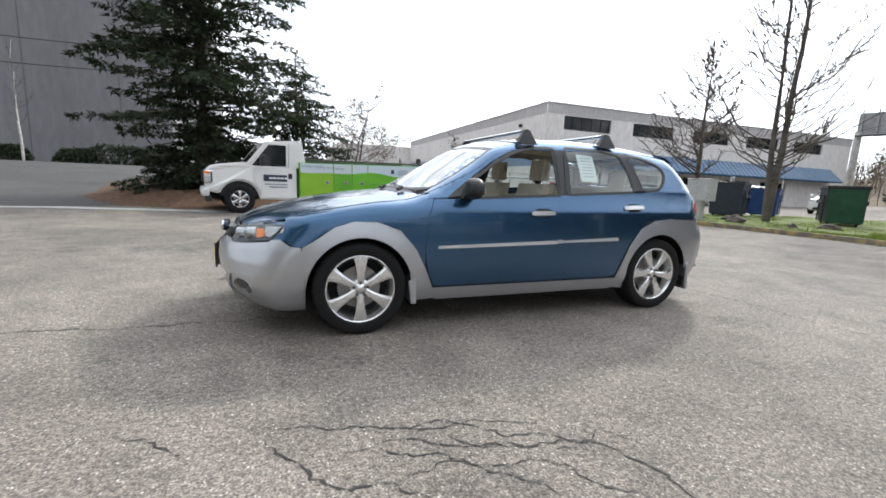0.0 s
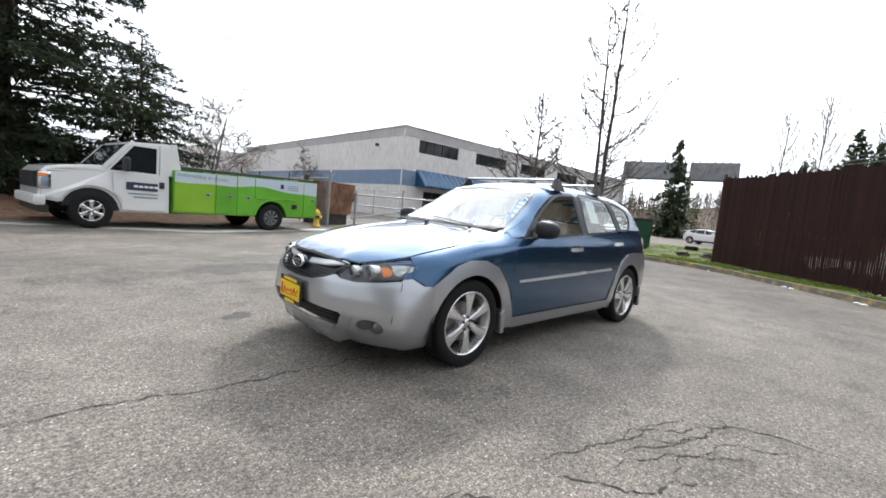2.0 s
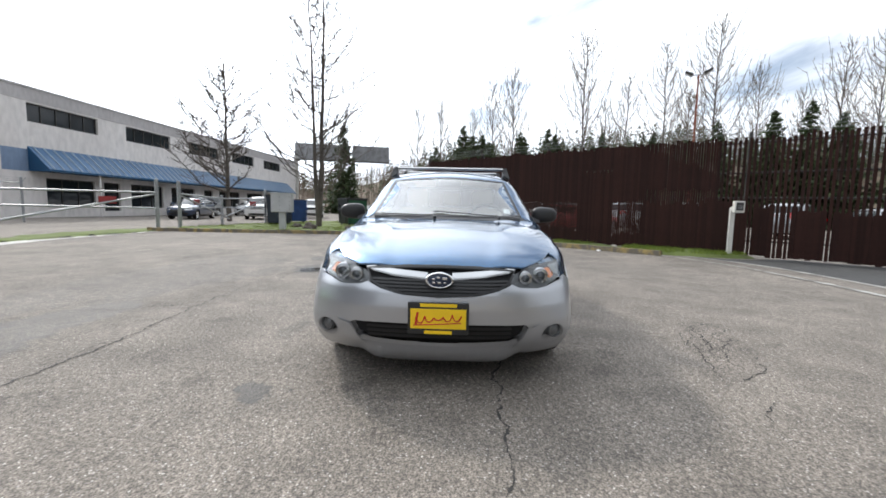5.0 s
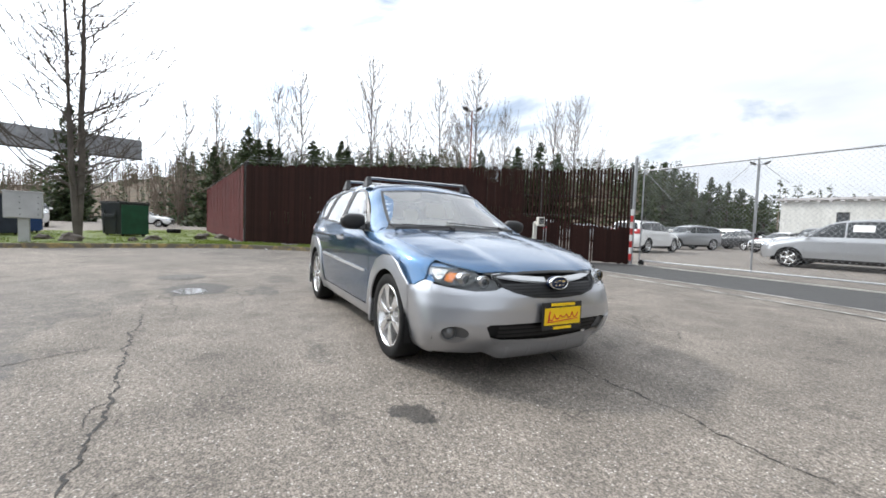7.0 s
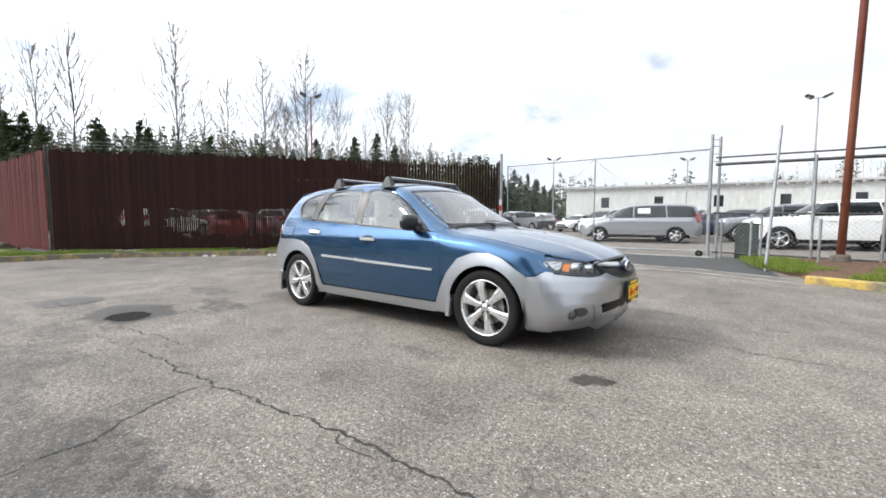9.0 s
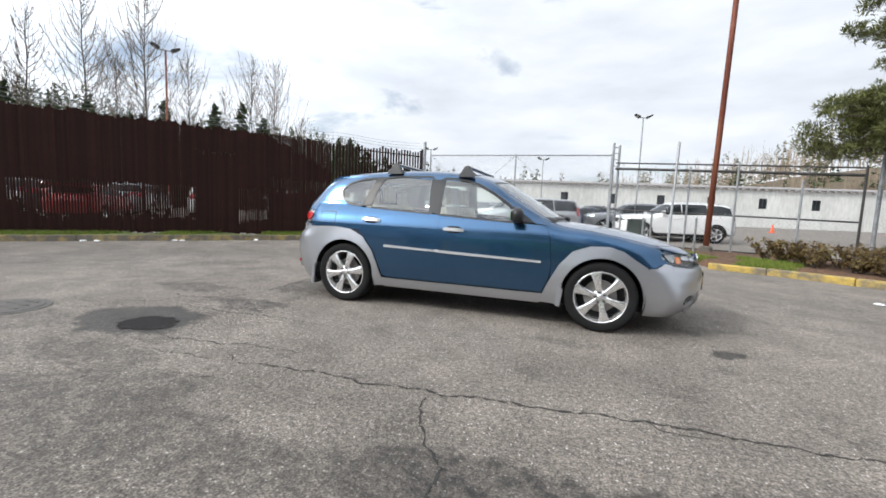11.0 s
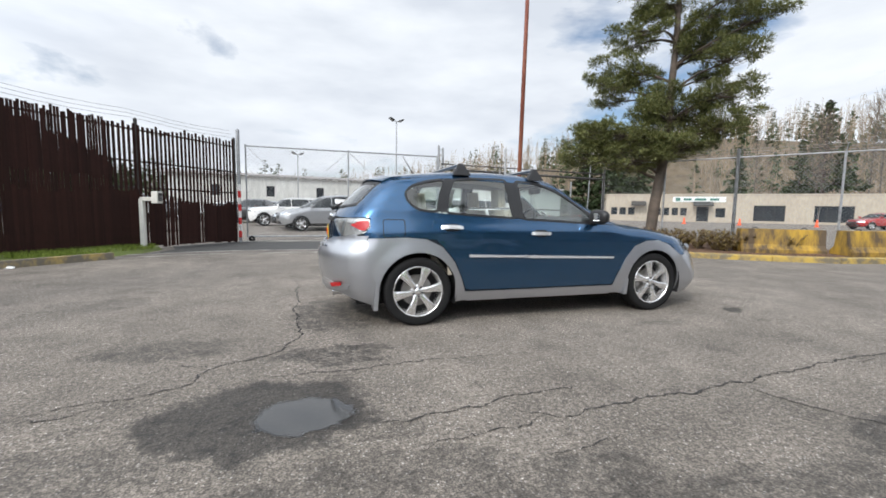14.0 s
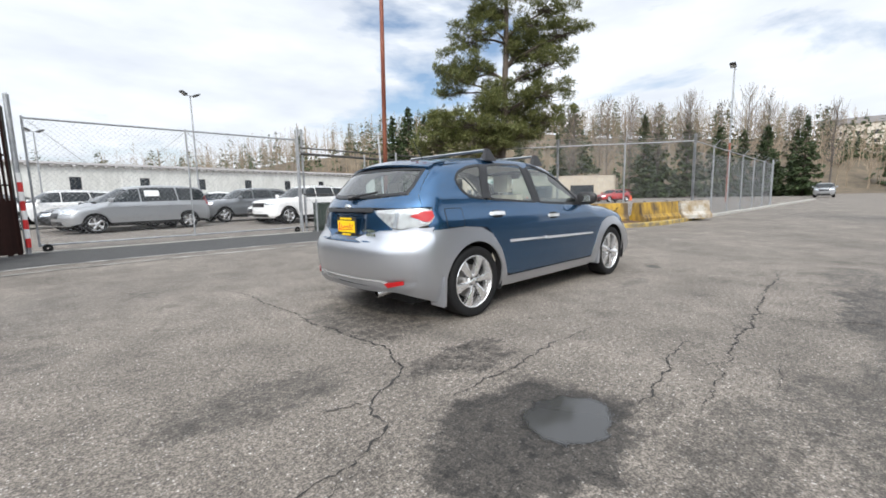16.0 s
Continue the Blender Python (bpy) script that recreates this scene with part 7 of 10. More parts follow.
def beige_building():
    b = empty("school_building", label="long low beige building with awnings and shop windows", category="building")
    p, q = (40.2, 49.8), (65.4, 28.2)
    ang = math.degrees(math.atan2(q[1] - p[1], q[0] - p[0]))
    L = math.hypot(q[0] - p[0], q[1] - p[1])
    holes = [(1.0 + 1.2 * k, 1.9 + 1.2 * k, 0.9, 2.0) for k in range(3)] + [(7 + 1.1 * k, 7.8 + 1.1 * k, 0.9, 2.0) for k in range(4)] + [(12.3, 13.8, 0.1, 2.2), (14.6, 15.8, 0.7, 2.0), (19, 22.5, 0.3, 2.4), (25.5, 29.5, 0.3, 2.4)]
    bm = bmesh.new()
    add_wall(bm, p, q, -0.3, 4.0, 0.3, holes)
    ux, uy = (q[0] - p[0]) / L, (q[1] - p[1]) / L
    r, s = (q[0] - uy * 14, q[1] + ux * 14), (p[0] - uy * 14, p[1] + ux * 14)
    add_wall(bm, q, r, -0.3, 4.0, 0.3)
    add_wall(bm, s, p, -0.3, 4.0, 0.3)
    part("wall", bm, BEIGE, b)
    part("roof", prism([p, q, r, s], 3.7, 3.8), BEIGE, b)
    for h in holes:
        window_unit(b, p, ang, *h, 1 if h[1] - h[0] < 2 else 3)
    green = mat("door_green", (0.04, 0.16, 0.13), 0.5)
    for s0, w in ((4.8, 2.0), (13.0, 2.4)):
        m = pose(p[0] + ux * s0 + uy * 0.7, p[1] + uy * s0 - ux * 0.7, 0, 0, 0, ang)
        bm = prism([(-w / 2, -0.7), (w / 2, -0.7), (w / 2, 0.7), (-w / 2, 0.7)], 2.25, 2.35)
        for v in bm.verts:
            if v.co.y > 0:
                v.co.z += 0.6
        bm.transform(m)
        part("awning", bm, FRAME, b)
    m = pose(p[0] + ux * 12.5 + uy * 0.06, p[1] + uy * 12.5 - ux * 0.06, 3.2, 0, 0, ang)
    bm = box((0, 0, 0), (6.5, 0.08, 0.75))
    bm.transform(m)
    sign = part("sign_board", bm, mat("sign_white", (0.7, 0.72, 0.70), 0.5), b)
    for k, (w, c) in enumerate(((0.6, -2.6), (1.0, -1.4), (1.4, 0.2), (1.1, 1.9))):
        bm = box((c, -0.06, 0.0), (w, 0.04, 0.3 if k else 0.5))
        bm.transform(m)
        part("sign_bar", bm, green, sign)
    return b


beige_building()


def billboard(x, y, ang, w, label):
    b = empty("billboard", pose(x, y, 0, 0, 0, ang), label, "billboard", "billboards on posts")
    back = mat("billboard_back", (0.30, 0.30, 0.31), 0.7, 0.2, var=0.3, scale=1.2)
    part("panel", box((0, 0, 9.8), (w, 0.2, 2.6), 0, 0.03), back, b)
    for k in range(7):
        part("rib", box((-w / 2 + 0.3 + k * (w - 0.6) / 6, 0.2, 9.9), (0.14, 0.2, 3.1)), STEEL, b)
    part("catwalk", box((0, 0.5, 8.45), (w, 0.8, 0.12)), DARK_STEEL, b)
    part("post", tube((w * 0.48, 0, -0.3), (w * 0.48, 0, 9.0), 0.36, n=14), PALE_CONCRETE, b)
    return b


billboard(-63.0, -22.0, 107 - 180, 8.6, "grey back of a large roadside billboard with ribs")
billboard(-64.7, -14.5, 103 - 180, 6.0, "grey back of a smaller roadside billboard with catwalk")


# ---- poles and lamps ----
DARK_CONCRETE = mat("weathered_concrete", (0.14, 0.12, 0.10), 0.9, var=0.3, scale=6, bump=0.2)
pole = empty("flagpole", label="tall rusty red painted steel pole on a concrete foot", category="pole")
part("shaft", tube((4.42, 8.55, 0.0), (4.68, 8.61, 14.0), 0.075, 0.06, 18), RUST, pole, smooth=True)
part("foot", lathe([(0.0, 0.0), (0.19, 0.0), (0.17, 0.20), (0.14, 0.24), (0.0, 0.24)], 18), DARK_CONCRETE, pole).matrix_local = pose(4.42, 8.55, 0.05)


def flood_lamp(x, y, h, material, label, heads=2, turn=0.0, r=0.09):
    lamp = empty("flood_lamp", pose(x, y, ground_height(x, y), 0, 0, turn), label, "street lamp", "lot lamps")
    part("pole", tube((0, 0, 0), (0, 0, h), r, r * 0.6, 12), material, lamp)
    part("crossarm", tube((-0.5, 0, h), (0.5, 0, h), 0.04), STEEL, lamp)
    for k in range(heads):
        s = (-1, 1)[k]
        bm = box((0, 0, 0), (0.55, 0.45, 0.22), 0, 0.04)
        for v in bm.verts:
            if v.co.x * s > 0:
                v.co.z *= 0.6
        bm.transform(pose(s * 0.6, 0, h + 0.15, 0, -s * 28, 0))
        head = part("head", bm, FRAME, lamp)
        bm = box((0, 0, 0), (0.4, 0.34, 0.02))
        bm.transform(pose(s * 0.58, 0, h + 0.03, 0, -s * 28, 0))
        part("lens", bm, mat("lamp_lens", (0.45, 0.46, 0.45), 0.2), head)
    return lamp


flood_lamp(-27.0, 17.2, 11.1, RUST, "tall steel lamp post with twin floodlights behind the fence", 2, 60)
flood_lamp(6.0, 40.4, 10.5, STEEL, "steel lamp post with floodlights in the car lot", 2, 20)
flood_lamp(-18.0, 46.0, 8.4, STEEL, "distant steel lamp post with twin floodlights", 2, 30)
flood_lamp(-4.7, 55.5, 8.3, STEEL, "distant steel lamp post with floodlights near the shed", 2, 30)
road_lamp = flood_lamp(40.1, 6.6, 11.5, STEEL, "grey lamp post with a rusty foot beside the road", 1, 0)
part("rusty_sleeve", tube((0, 0, 0), (0, 0, 5.2), 0.105, 0.088, 12), RUST, road_lamp)

# ---- trees ----
NEEDLES = foliage("spruce_needles", (0.014, 0.026, 0.014), (0.050, 0.072, 0.034), 0.2)
PINE_NEEDLES = foliage("pine_needles", (0.050, 0.062, 0.022), (0.250, 0.262, 0.095), 0.2)
FAR_NEEDLES = foliage("far_needles", (0.028, 0.046, 0.022), (0.095, 0.128, 0.055), 0.2)
TWIGS = mat("twigs", (0.105, 0.085, 0.070), 0.95, var=0.3)
PALE_TWIGS = mat("pale_twigs", (0.30, 0.235, 0.165), 0.95, var=0.3)


BROWN_TWIGS = mat("brown_twigs", (0.17, 0.13, 0.10), 0.95, var=0.3)


class Bunch:
    """Gathers triangles of leaves."""

    def __init__(self):
        self.v, self.f = [], []

    def spike(self, p, d, w, up=Vector((0, 0, 1))):
        """One thin leaf or needle tuft from p along d."""
        side = d.cross(up)
        side = side.normalized() * w if side.length > 1e-6 else Vector((w, 0, 0))
        k = len(self.v)
        q = p + d * 0.45
        self.v += [tuple(p), tuple(q + side), tuple(p + d), tuple(q - side)]
        self.f.append((k, k + 1, k + 2, k + 3))

    def tuft(self, rng, p, size, n, flat=0.5, w=0.12, lean=None):
        for _ in range(n):
            d = Vector((rng.gauss(0, 1), rng.gauss(0, 1), rng.gauss(0, 1) * flat))
            if lean is not None:
                d += lean
            d = d.normalized() * size * rng.uniform(0.6, 1.25)
            up = Vector((rng.gauss(0, 0.5), rng.gauss(0, 0.5), 1))
            self.spike(p, d, size * w, up)

    def build(self, name, material, parent, label=""):
        return raw(name, self.v, self.f, material, parent, label)


def conifer(m, height, radius, seed, label, bare=0.04, whorl=0.42, droop=0.25, dens=1.0, material=None, group="", tuft_size=0.34, ragged=0.25, fat=0.17, blades=6, power=0.8, skirt=1.0):
    """A spruce or fir: a trunk, whorls of limbs and needle sprays along them, with gaps."""
    rng = random.Random(seed)
    tree = empty("conifer_tree", m, label, "tree", group)
    v, f = [], []
    limb(v, f, [Vector((0.02 * math.sin(i) * height * 0.1, 0, height * i / 8 - (0.3 if i == 0 else 0))) for i in range(9)], height * 0.016 + 0.04, 0.02, 8)
    b = Bunch()
    z = height * bare
    while z < height * 0.985:
        t = z / height
        reach = radius * (1 - t) ** power * (skirt + (1 - skirt) * smooth(0.02, 0.26, t)) + 0.10
        for _ in range(max(5, int(9 * (1 - 0.4 * t)))):
            if rng.random() < 0.08:
                continue
            a = rng.uniform(0, 2 * math.pi)
            L = reach * rng.uniform(1 - ragged * 1.8, 1 + ragged)
            dip = droop * rng.uniform(0.5, 1.3)
            lift = rng.uniform(-0.3, 0.3) * whorl
            out = Vector((math.cos(a), math.sin(a), 0))
            pts = [Vector((0, 0, z + lift)) + out * L * s + Vector((0, 0, L * (0.12 * s - dip * s * s * 1.4 + 0.22 * max(0, s - 0.7)))) for s in (0, 0.35, 0.7, 1.0)]
            limb(v, f, pts, 0.010 + 0.010 * L, 0.005, 3)
            steps = max(2, int(L / (tuft_size * 0.62) * dens))
            for i in range(steps):
                s = 0.12 + 0.90 * (i + rng.random()) / steps
                seg = min(2, int(s * 3))
                p = pts[seg].lerp(pts[seg + 1], min(1, max(0, s * 3 - seg)))
                wide = 0.34 * L * (1.05 - s) + 0.05
                size = tuft_size * (1.0 - 0.55 * t)
                for _ in range(3):
                    q = p + Vector((-out.y, out.x, 0)) * rng.uniform(-wide, wide) + Vector((0, 0, rng.uniform(-0.55, 0.15) * size))
                    b.tuft(rng, q, size, blades, 0.45, fat, out * 0.8 + Vector((0, 0, -0.45)))
        z += whorl * (1 - 0.45 * t) * rng.uniform(0.7, 1.3)
    raw("trunk", v, f, BARK, tree)
    b.build("crown", material or NEEDLES, tree)
    return tree


def pole_tree(m, height, seed, label, stems=1, r=0.12, reach=0.16, count=60, clear=0.2, twig=None, bark=None, group="", rise=1.1, twigs=7, name="bare_tree", lean=0.03, fine=0.004, thick=0.24):
    """A slim leafless tree: straight stems with many short rising branches and fine twigs."""
    rng = random.Random(seed)
    tree = empty(name, m, label, "tree", group)
    tv, tf, wv, wf = [], [], [], []
    for k in range(stems):
        h = height * (1 - 0.06 * k)
        a0 = seed + math.pi * k
        tilt = Vector((math.cos(a0), math.sin(a0), 0)) * (lean if stems > 1 else 0.3 * lean)
        spine = [Vector((0, 0, -0.2)) + tilt * (h * u ** 0.7) + Vector((rng.gauss(0, 0.006) * h * u, rng.gauss(0, 0.006) * h * u, (h + 0.2) * u)) for u in np.linspace(0, 1, 9)]
        limb(tv, tf, spine, r * (1 - 0.15 * k), fine * 1.6, 8)
        for c in range(count):
            u = clear + (0.985 - clear) * ((c + rng.random()) / count)
            seg = min(7, int(u * 8))
            base = spine[seg].lerp(spine[seg + 1], u * 8 - seg)
            a = rng.uniform(0, 2 * math.pi)
            out = Vector((math.cos(a), math.sin(a), 0))
            shape = min(1, (u - clear + 0.10) / 0.12) * (1.04 - u) ** 0.75
            L = height * reach * shape * rng.uniform(0.55, 1.3)
            up = rise * rng.uniform(0.6, 1.3)
            pts = [base, base + (out * 0.45 + Vector((0, 0, up * 0.28))) * L, base + (out * 0.78 + Vector((0, 0, up * 0.62))) * L, base + (out + Vector((0, 0, up * 1.05))) * L]
            pts = [pts[0]] + [q + Vector((rng.gauss(0, 0.055), rng.gauss(0, 0.055), rng.gauss(0, 0.045))) * L for q in pts[1:]]
            r0 = max(fine * 1.8, r * thick * (1.05 - u))
            limb(tv if r0 > 0.02 else wv, tf if r0 > 0.02 else wf, pts, r0, fine, 4)
            for _ in range(twigs):
                s = rng.uniform(0.15, 1.0)
                i = min(2, int(s * 3))
                q = pts[i].lerp(pts[i + 1], s * 3 - i)
                w = Vector((rng.gauss(0, 0.7), rng.gauss(0, 0.7), rng.uniform(0.1, 1.0))) + out * 0.4
                w = w.normalized() * L * rng.uniform(0.10, 0.34) + Vector((0, 0, 0.05))
                mid = q + w * 0.5 + Vector((0, 0, -0.03 * w.length))
                limb(wv, wf, [q, mid, q + w], fine * 1.3, fine * 0.6, 3)
                if rng.random() < 0.6:
                    e = Vector((rng.gauss(0, 1), rng.gauss(0, 1), rng.uniform(0, 1.2))).normalized() * w.length * 0.5
                    limb(wv, wf, [mid, mid + e], fine, fine * 0.5, 3)
    raw("trunk", tv, tf, bark or GREY_BARK, tree, smooth=True)
    tagged(raw("twig_mass", wv, wf, twig or TWIGS, tree), kind="stuff")
    return tree


def bare_tree(m, height, seed, label, spread=0.5, stems=1, twig=TWIGS, bark=GREY_BARK, depth=5, r=0.16, group="", upright=0.35, kids=(3, 5), name="bare_tree", clear=0.18, fine=0.003):
    """A leafless tree: trunk and limbs that fork down to fine twigs."""
    rng = random.Random(seed)
    tree = empty(name, m, label, "tree", group)
    tv, tf, wv, wf = [], [], [], []

    def grow(p, d, L, r0, level):
        pts, q, w = [p], p, d
        k = 4 if level < 3 else 2
        for i in range(k):
            w = (w + Vector((rng.gauss(0, 1), rng.gauss(0, 1), rng.gauss(0, 1))) * 0.10 + Vector((0, 0, upright * 0.22))).normalized()
            q = q + w * L / k
            pts.append(q)
        r1 = r0 * (0.30 if level == 0 else 0.35)
        if level < 2:
            limb(tv, tf, pts, r0, r1, 8 if level == 0 else 5)
        else:
            limb(wv, wf, pts, max(r0, fine * 1.5), max(r1, fine), 3)
        if level >= depth:
            return
        count = rng.randint(*kids) + (5 if level == 0 else 1 if level == 1 else 0)
        for i in range(count):
            s = (clear if level == 0 else 0.2) + (1 - (clear if level == 0 else 0.2)) * (i + rng.random()) / count
            seg = min(k - 1, int(s * k))
            base = pts[seg].lerp(pts[seg + 1], min(1, s * k - seg))
            a = rng.uniform(0, 2 * math.pi)
            dd = (pts[seg + 1] - pts[seg]).normalized()
            side = dd.orthogonal().normalized()
            side.rotate(Matrix.Rotation(a, 3, dd))
            way = (dd * (1 - spread) + side * spread * 1.3).normalized()
            rr = (r0 + (r1 - r0) * s) * rng.uniform(0.38, 0.6)
            grow(base, way, L * rng.uniform(0.34, 0.58) * (1.15 - 0.45 * s if level == 0 else 1), rr, level + 1)

    for k in range(stems):
        a = 2 * math.pi * k / max(1, stems) + seed
        lean = Vector((math.cos(a), math.sin(a), 0)) * (0.13 if stems > 1 else 0.02)
        grow(Vector((0, 0, -0.2)) + lean * r, (Vector((0, 0, 1)) + lean).normalized(), height * (1 - 0.10 * k), r * (1 - 0.2 * k), 0)
    raw("trunk", tv, tf, bark, tree, smooth=True)
    tagged(raw("twig_mass", wv, wf, twig, tree), kind="stuff")
    return tree


def pine():
    """The crooked pine by the bed: a bent trunk and flat clouds of needles."""
    rng = random.Random(5)
    tree = empty("pine_tree", pose(9.2, 7.6, 0.1), "tall crooked pine with ragged clumps of green needles", "tree")
    v, f = [], []
    spine = [Vector(p) for p in ((0.0, 0.0, -0.3), (0.12, -0.02, 1.2), (0.42, 0.05, 2.6), (0.58, 0.02, 4.0), (0.62, 0.05, 5.4), (0.66, 0.0, 6.8), (0.72, 0.05, 8.2), (0.70, 0.0, 9.6), (0.78, 0.0, 10.8))]
    limb(v, f, spine, 0.20, 0.05, 10)
    b = Bunch()
    across, away = Vector((0.72, -0.69, 0)), Vector((0.69, 0.72, 0))
    # cushions of foliage at the limbs' ends: across, height, half width, half height
    pads = [(-0.75, 7.40, 0.85, 0.55), (-1.15, 6.15, 1.20, 0.50), (-1.65, 5.55, 0.70, 0.45), (1.35, 6.60, 0.85, 0.42), (2.15, 6.05, 0.72, 0.38), (1.95, 5.00, 0.95, 0.60), (2.75, 7.15, 0.75, 0.28),
            (1.20, 7.20, 0.55, 0.38), (-0.20, 8.30, 0.80, 0.38), (1.95, 8.00, 0.95, 0.34), (0.80, 4.35, 1.05, 0.62), (2.00, 3.95, 0.80, 0.48), (-1.35, 3.80, 1.25, 0.52), (-2.45, 3.15, 0.75, 0.50),
            (-0.85, 2.85, 1.10, 0.45), (0.45, 3.15, 0.80, 0.45), (-2.25, 4.10, 0.50, 0.28), (-0.35, 4.55, 0.70, 0.35), (0.50, 9.10, 0.90, 0.38), (-0.60, 9.50, 0.75, 0.36), (1.30, 9.80, 0.70, 0.34), (0.30, 10.5, 0.65, 0.40), (0.75, 11.1, 0.40, 0.40), (-1.9, 3.55, 0.7, 0.4), (-0.2, 3.55, 0.8, 0.42), (1.25, 3.45, 0.7, 0.4), (0.25, 5.1, 0.6, 0.35)]
    for k, (side, h, hw, hh) in enumerate(pads):
        for twin in (0, 1):
            depth = (rng.uniform(-0.9, 0.1), rng.uniform(0.7, 1.5))[twin] * (1.0 if h < 9 else 0.6)
            swap = rng.uniform(-0.5, 0.5) if twin else 0.0
            w, t = hw * (0.95 if twin else 1.18), hh * (1.0 if twin else 1.15)
            mid = Vector((0.55, 0, h)) + across * (side + swap - 0.35) + away * depth
            root_z = max(1.9, h - 0.25 - 0.30 * abs(side))
            i = next(j for j in range(len(spine)) if spine[j].z >= min(root_z, 10.7))
            p = spine[i - 1].lerp(spine[i], (min(root_z, 10.7) - spine[i - 1].z) / (spine[i].z - spine[i - 1].z))
            bend = p.lerp(mid, 0.5) + Vector((rng.gauss(0, 0.1), rng.gauss(0, 0.1), 0.10))
            limb(v, f, [p, p.lerp(bend, 0.5) + Vector((0, 0, 0.06)), bend, mid + Vector((0, 0, -0.3 * t))], 0.055, 0.02, 6)
            for c in range(int(7 + 18 * w)):
                a, r = rng.uniform(0, 2 * math.pi), math.sqrt(rng.random())
                q = mid + across * (w * r * math.cos(a)) + away * (0.75 * w * r * math.sin(a)) + Vector((0, 0, t * rng.uniform(-0.75, 0.85) * math.sqrt(1 - 0.7 * r * r)))
                limb(v, f, [bend.lerp(mid, 0.6), bend.lerp(q, 0.7) + Vector((0, 0, -0.08)), q], 0.014, 0.005, 3)
                size = rng.uniform(0.17, 0.30)
                for _ in range(30):
                    d = Vector((rng.gauss(0, 1), rng.gauss(0, 1), rng.gauss(0.2, 0.8))).normalized()
                    e = q + Vector((d.x, d.y, d.z * 0.6)) * size * rng.uniform(0.3, 1.0)
                    b.tuft(rng, e, 0.16, 5, 0.8, 0.068, d * 0.9 + Vector((0, 0, 0.45)))
    raw("trunk", v, f, BARK, tree, smooth=True)
    b.build("crown", PINE_NEEDLES, tree)
    return tree


pine()
conifer(pose(4.3, -13.6, 0.3), 17.0, 3.8, 3, "tall dark spruce with ragged drooping limbs over mulch", 0.0, 0.29, 0.20, 0.85, tuft_size=0.25, ragged=0.24, fat=0.13, blades=7, power=0.62, skirt=0.6)
conifer(pose(1.2, -15.2, 0.3), 5.6, 2.6, 8, "broad dark spruce behind the parked truck", 0.0, 0.26, 0.22, 0.95, tuft_size=0.24, ragged=0.3, fat=0.13, blades=6, power=0.55)
conifer(pose(-60.0, -17.8, 0), 13.8, 3.4, 12, "slim dark conifer before the billboards", 0.02, 0.55, 0.45, 0.7, FAR_NEEDLES, tuft_size=0.70, fat=0.3, blades=4)
pole_tree(pose(-15.0, -6.5, 0.1), 12.0, 21, "leafless tree with two tall stems growing in the verge", 2, 0.135, 0.26, 62, 0.14, rise=0.95, twigs=16, lean=0.03, fine=0.009)
pole_tree(pose(-21.4, -14.4, 0), 9.6, 5, "small leafless tree with a wide twiggy crown", 1, 0.17, 0.42, 50, 0.20, rise=0.75, twigs=24, fine=0.015, thick=0.40)
bare_tree(pose(-1.5, -17.5, 0.2), 4.4, 33, "leafless reddish shrub tree behind the truck", 0.6, 2, BROWN_TWIGS, r=0.07, depth=3, kids=(6, 7), fine=0.007)
pole_tree(pose(13.9, -23.9, 0.9), 6.0, 7, "white barked birch before the grey wall", 1, 0.07, 0.16, 26, 0.35, None, BIRCH, twigs=5)
bare_tree(pose(-17.0, -42.0, 0), 5.0, 15, "small leafless tree by the pale office wall", 0.6, 1, r=0.08, depth=3, kids=(5, 6), fine=0.014)

# tall leafless trees behind the slat fence and round the lot
alders = [pole_tree(pose(-52.8, 16.7, 0), 24.0, 41, "tall slender leafless tree beyond the fence", 1, 0.17, 0.25, 95, 0.30, PALE_TWIGS, GREY_BARK, "far leafless trees", 1.9, 7, fine=0.018),
          pole_tree(pose(-55.0, 7.6, 0), 20.7, 42, "tall thin leafless tree beyond the fence", 1, 0.15, 0.20, 80, 0.32, PALE_TWIGS, GREY_BARK, "far leafless trees", 2.0, 7, fine=0.018),
          pole_tree(pose(-49.1, 25.5, 0), 21.8, 43, "tall thin leafless tree beyond the fence", 1, 0.16, 0.22, 85, 0.30, PALE_TWIGS, GREY_BARK, "far leafless trees", 1.8, 7, fine=0.018)]
rng = random.Random(77)
for k, (x, y, s) in enumerate([(-46.6, 30.0, 0.98), (-55.8, -2.6, 0.8), (-40.0, 38.7, 0.85), (-38.0, 40.7, 0.78), (-55.4, 4.8, 0.9), (-51.0, 21.5, 0.85), (-44.3, 33.3, 0.72), (-49.4, 12.2, 0.6), (-53.1, 2.1, 0.65), (-42.0, 36.4, 0.6), (-56.9, -6.0, 0.75), (-51.6, 19.2, 0.7), (-47.8, 27.8, 0.66),
                               (-36.2, 44.0, 0.6), (60, 33, 0.65), (66, 30, 0.7), (72, 24, 0.75), (78, 27, 0.75), (74, 20, 0.7), (84, 18, 0.8), (88, 12, 0.8), (95, 16, 0.85), (102, 10, 0.8), (69, 38, 0.7), (75, 36, 0.75), (110, 5, 0.8), (70, 28, 0.7), (80, 22, 0.75), (86, 24, 0.8), (92, 8, 0.7), (64, 36, 0.65), (58, 40, 0.65), (98, 4, 0.75), (80, 32, 0.8)]):
    copy_thing(alders[k % 3], pose(x, y, ground_height(x, y) - 0.1, 0, 0, rng.uniform(0, 360)) @ Matrix.Scale(s, 4))

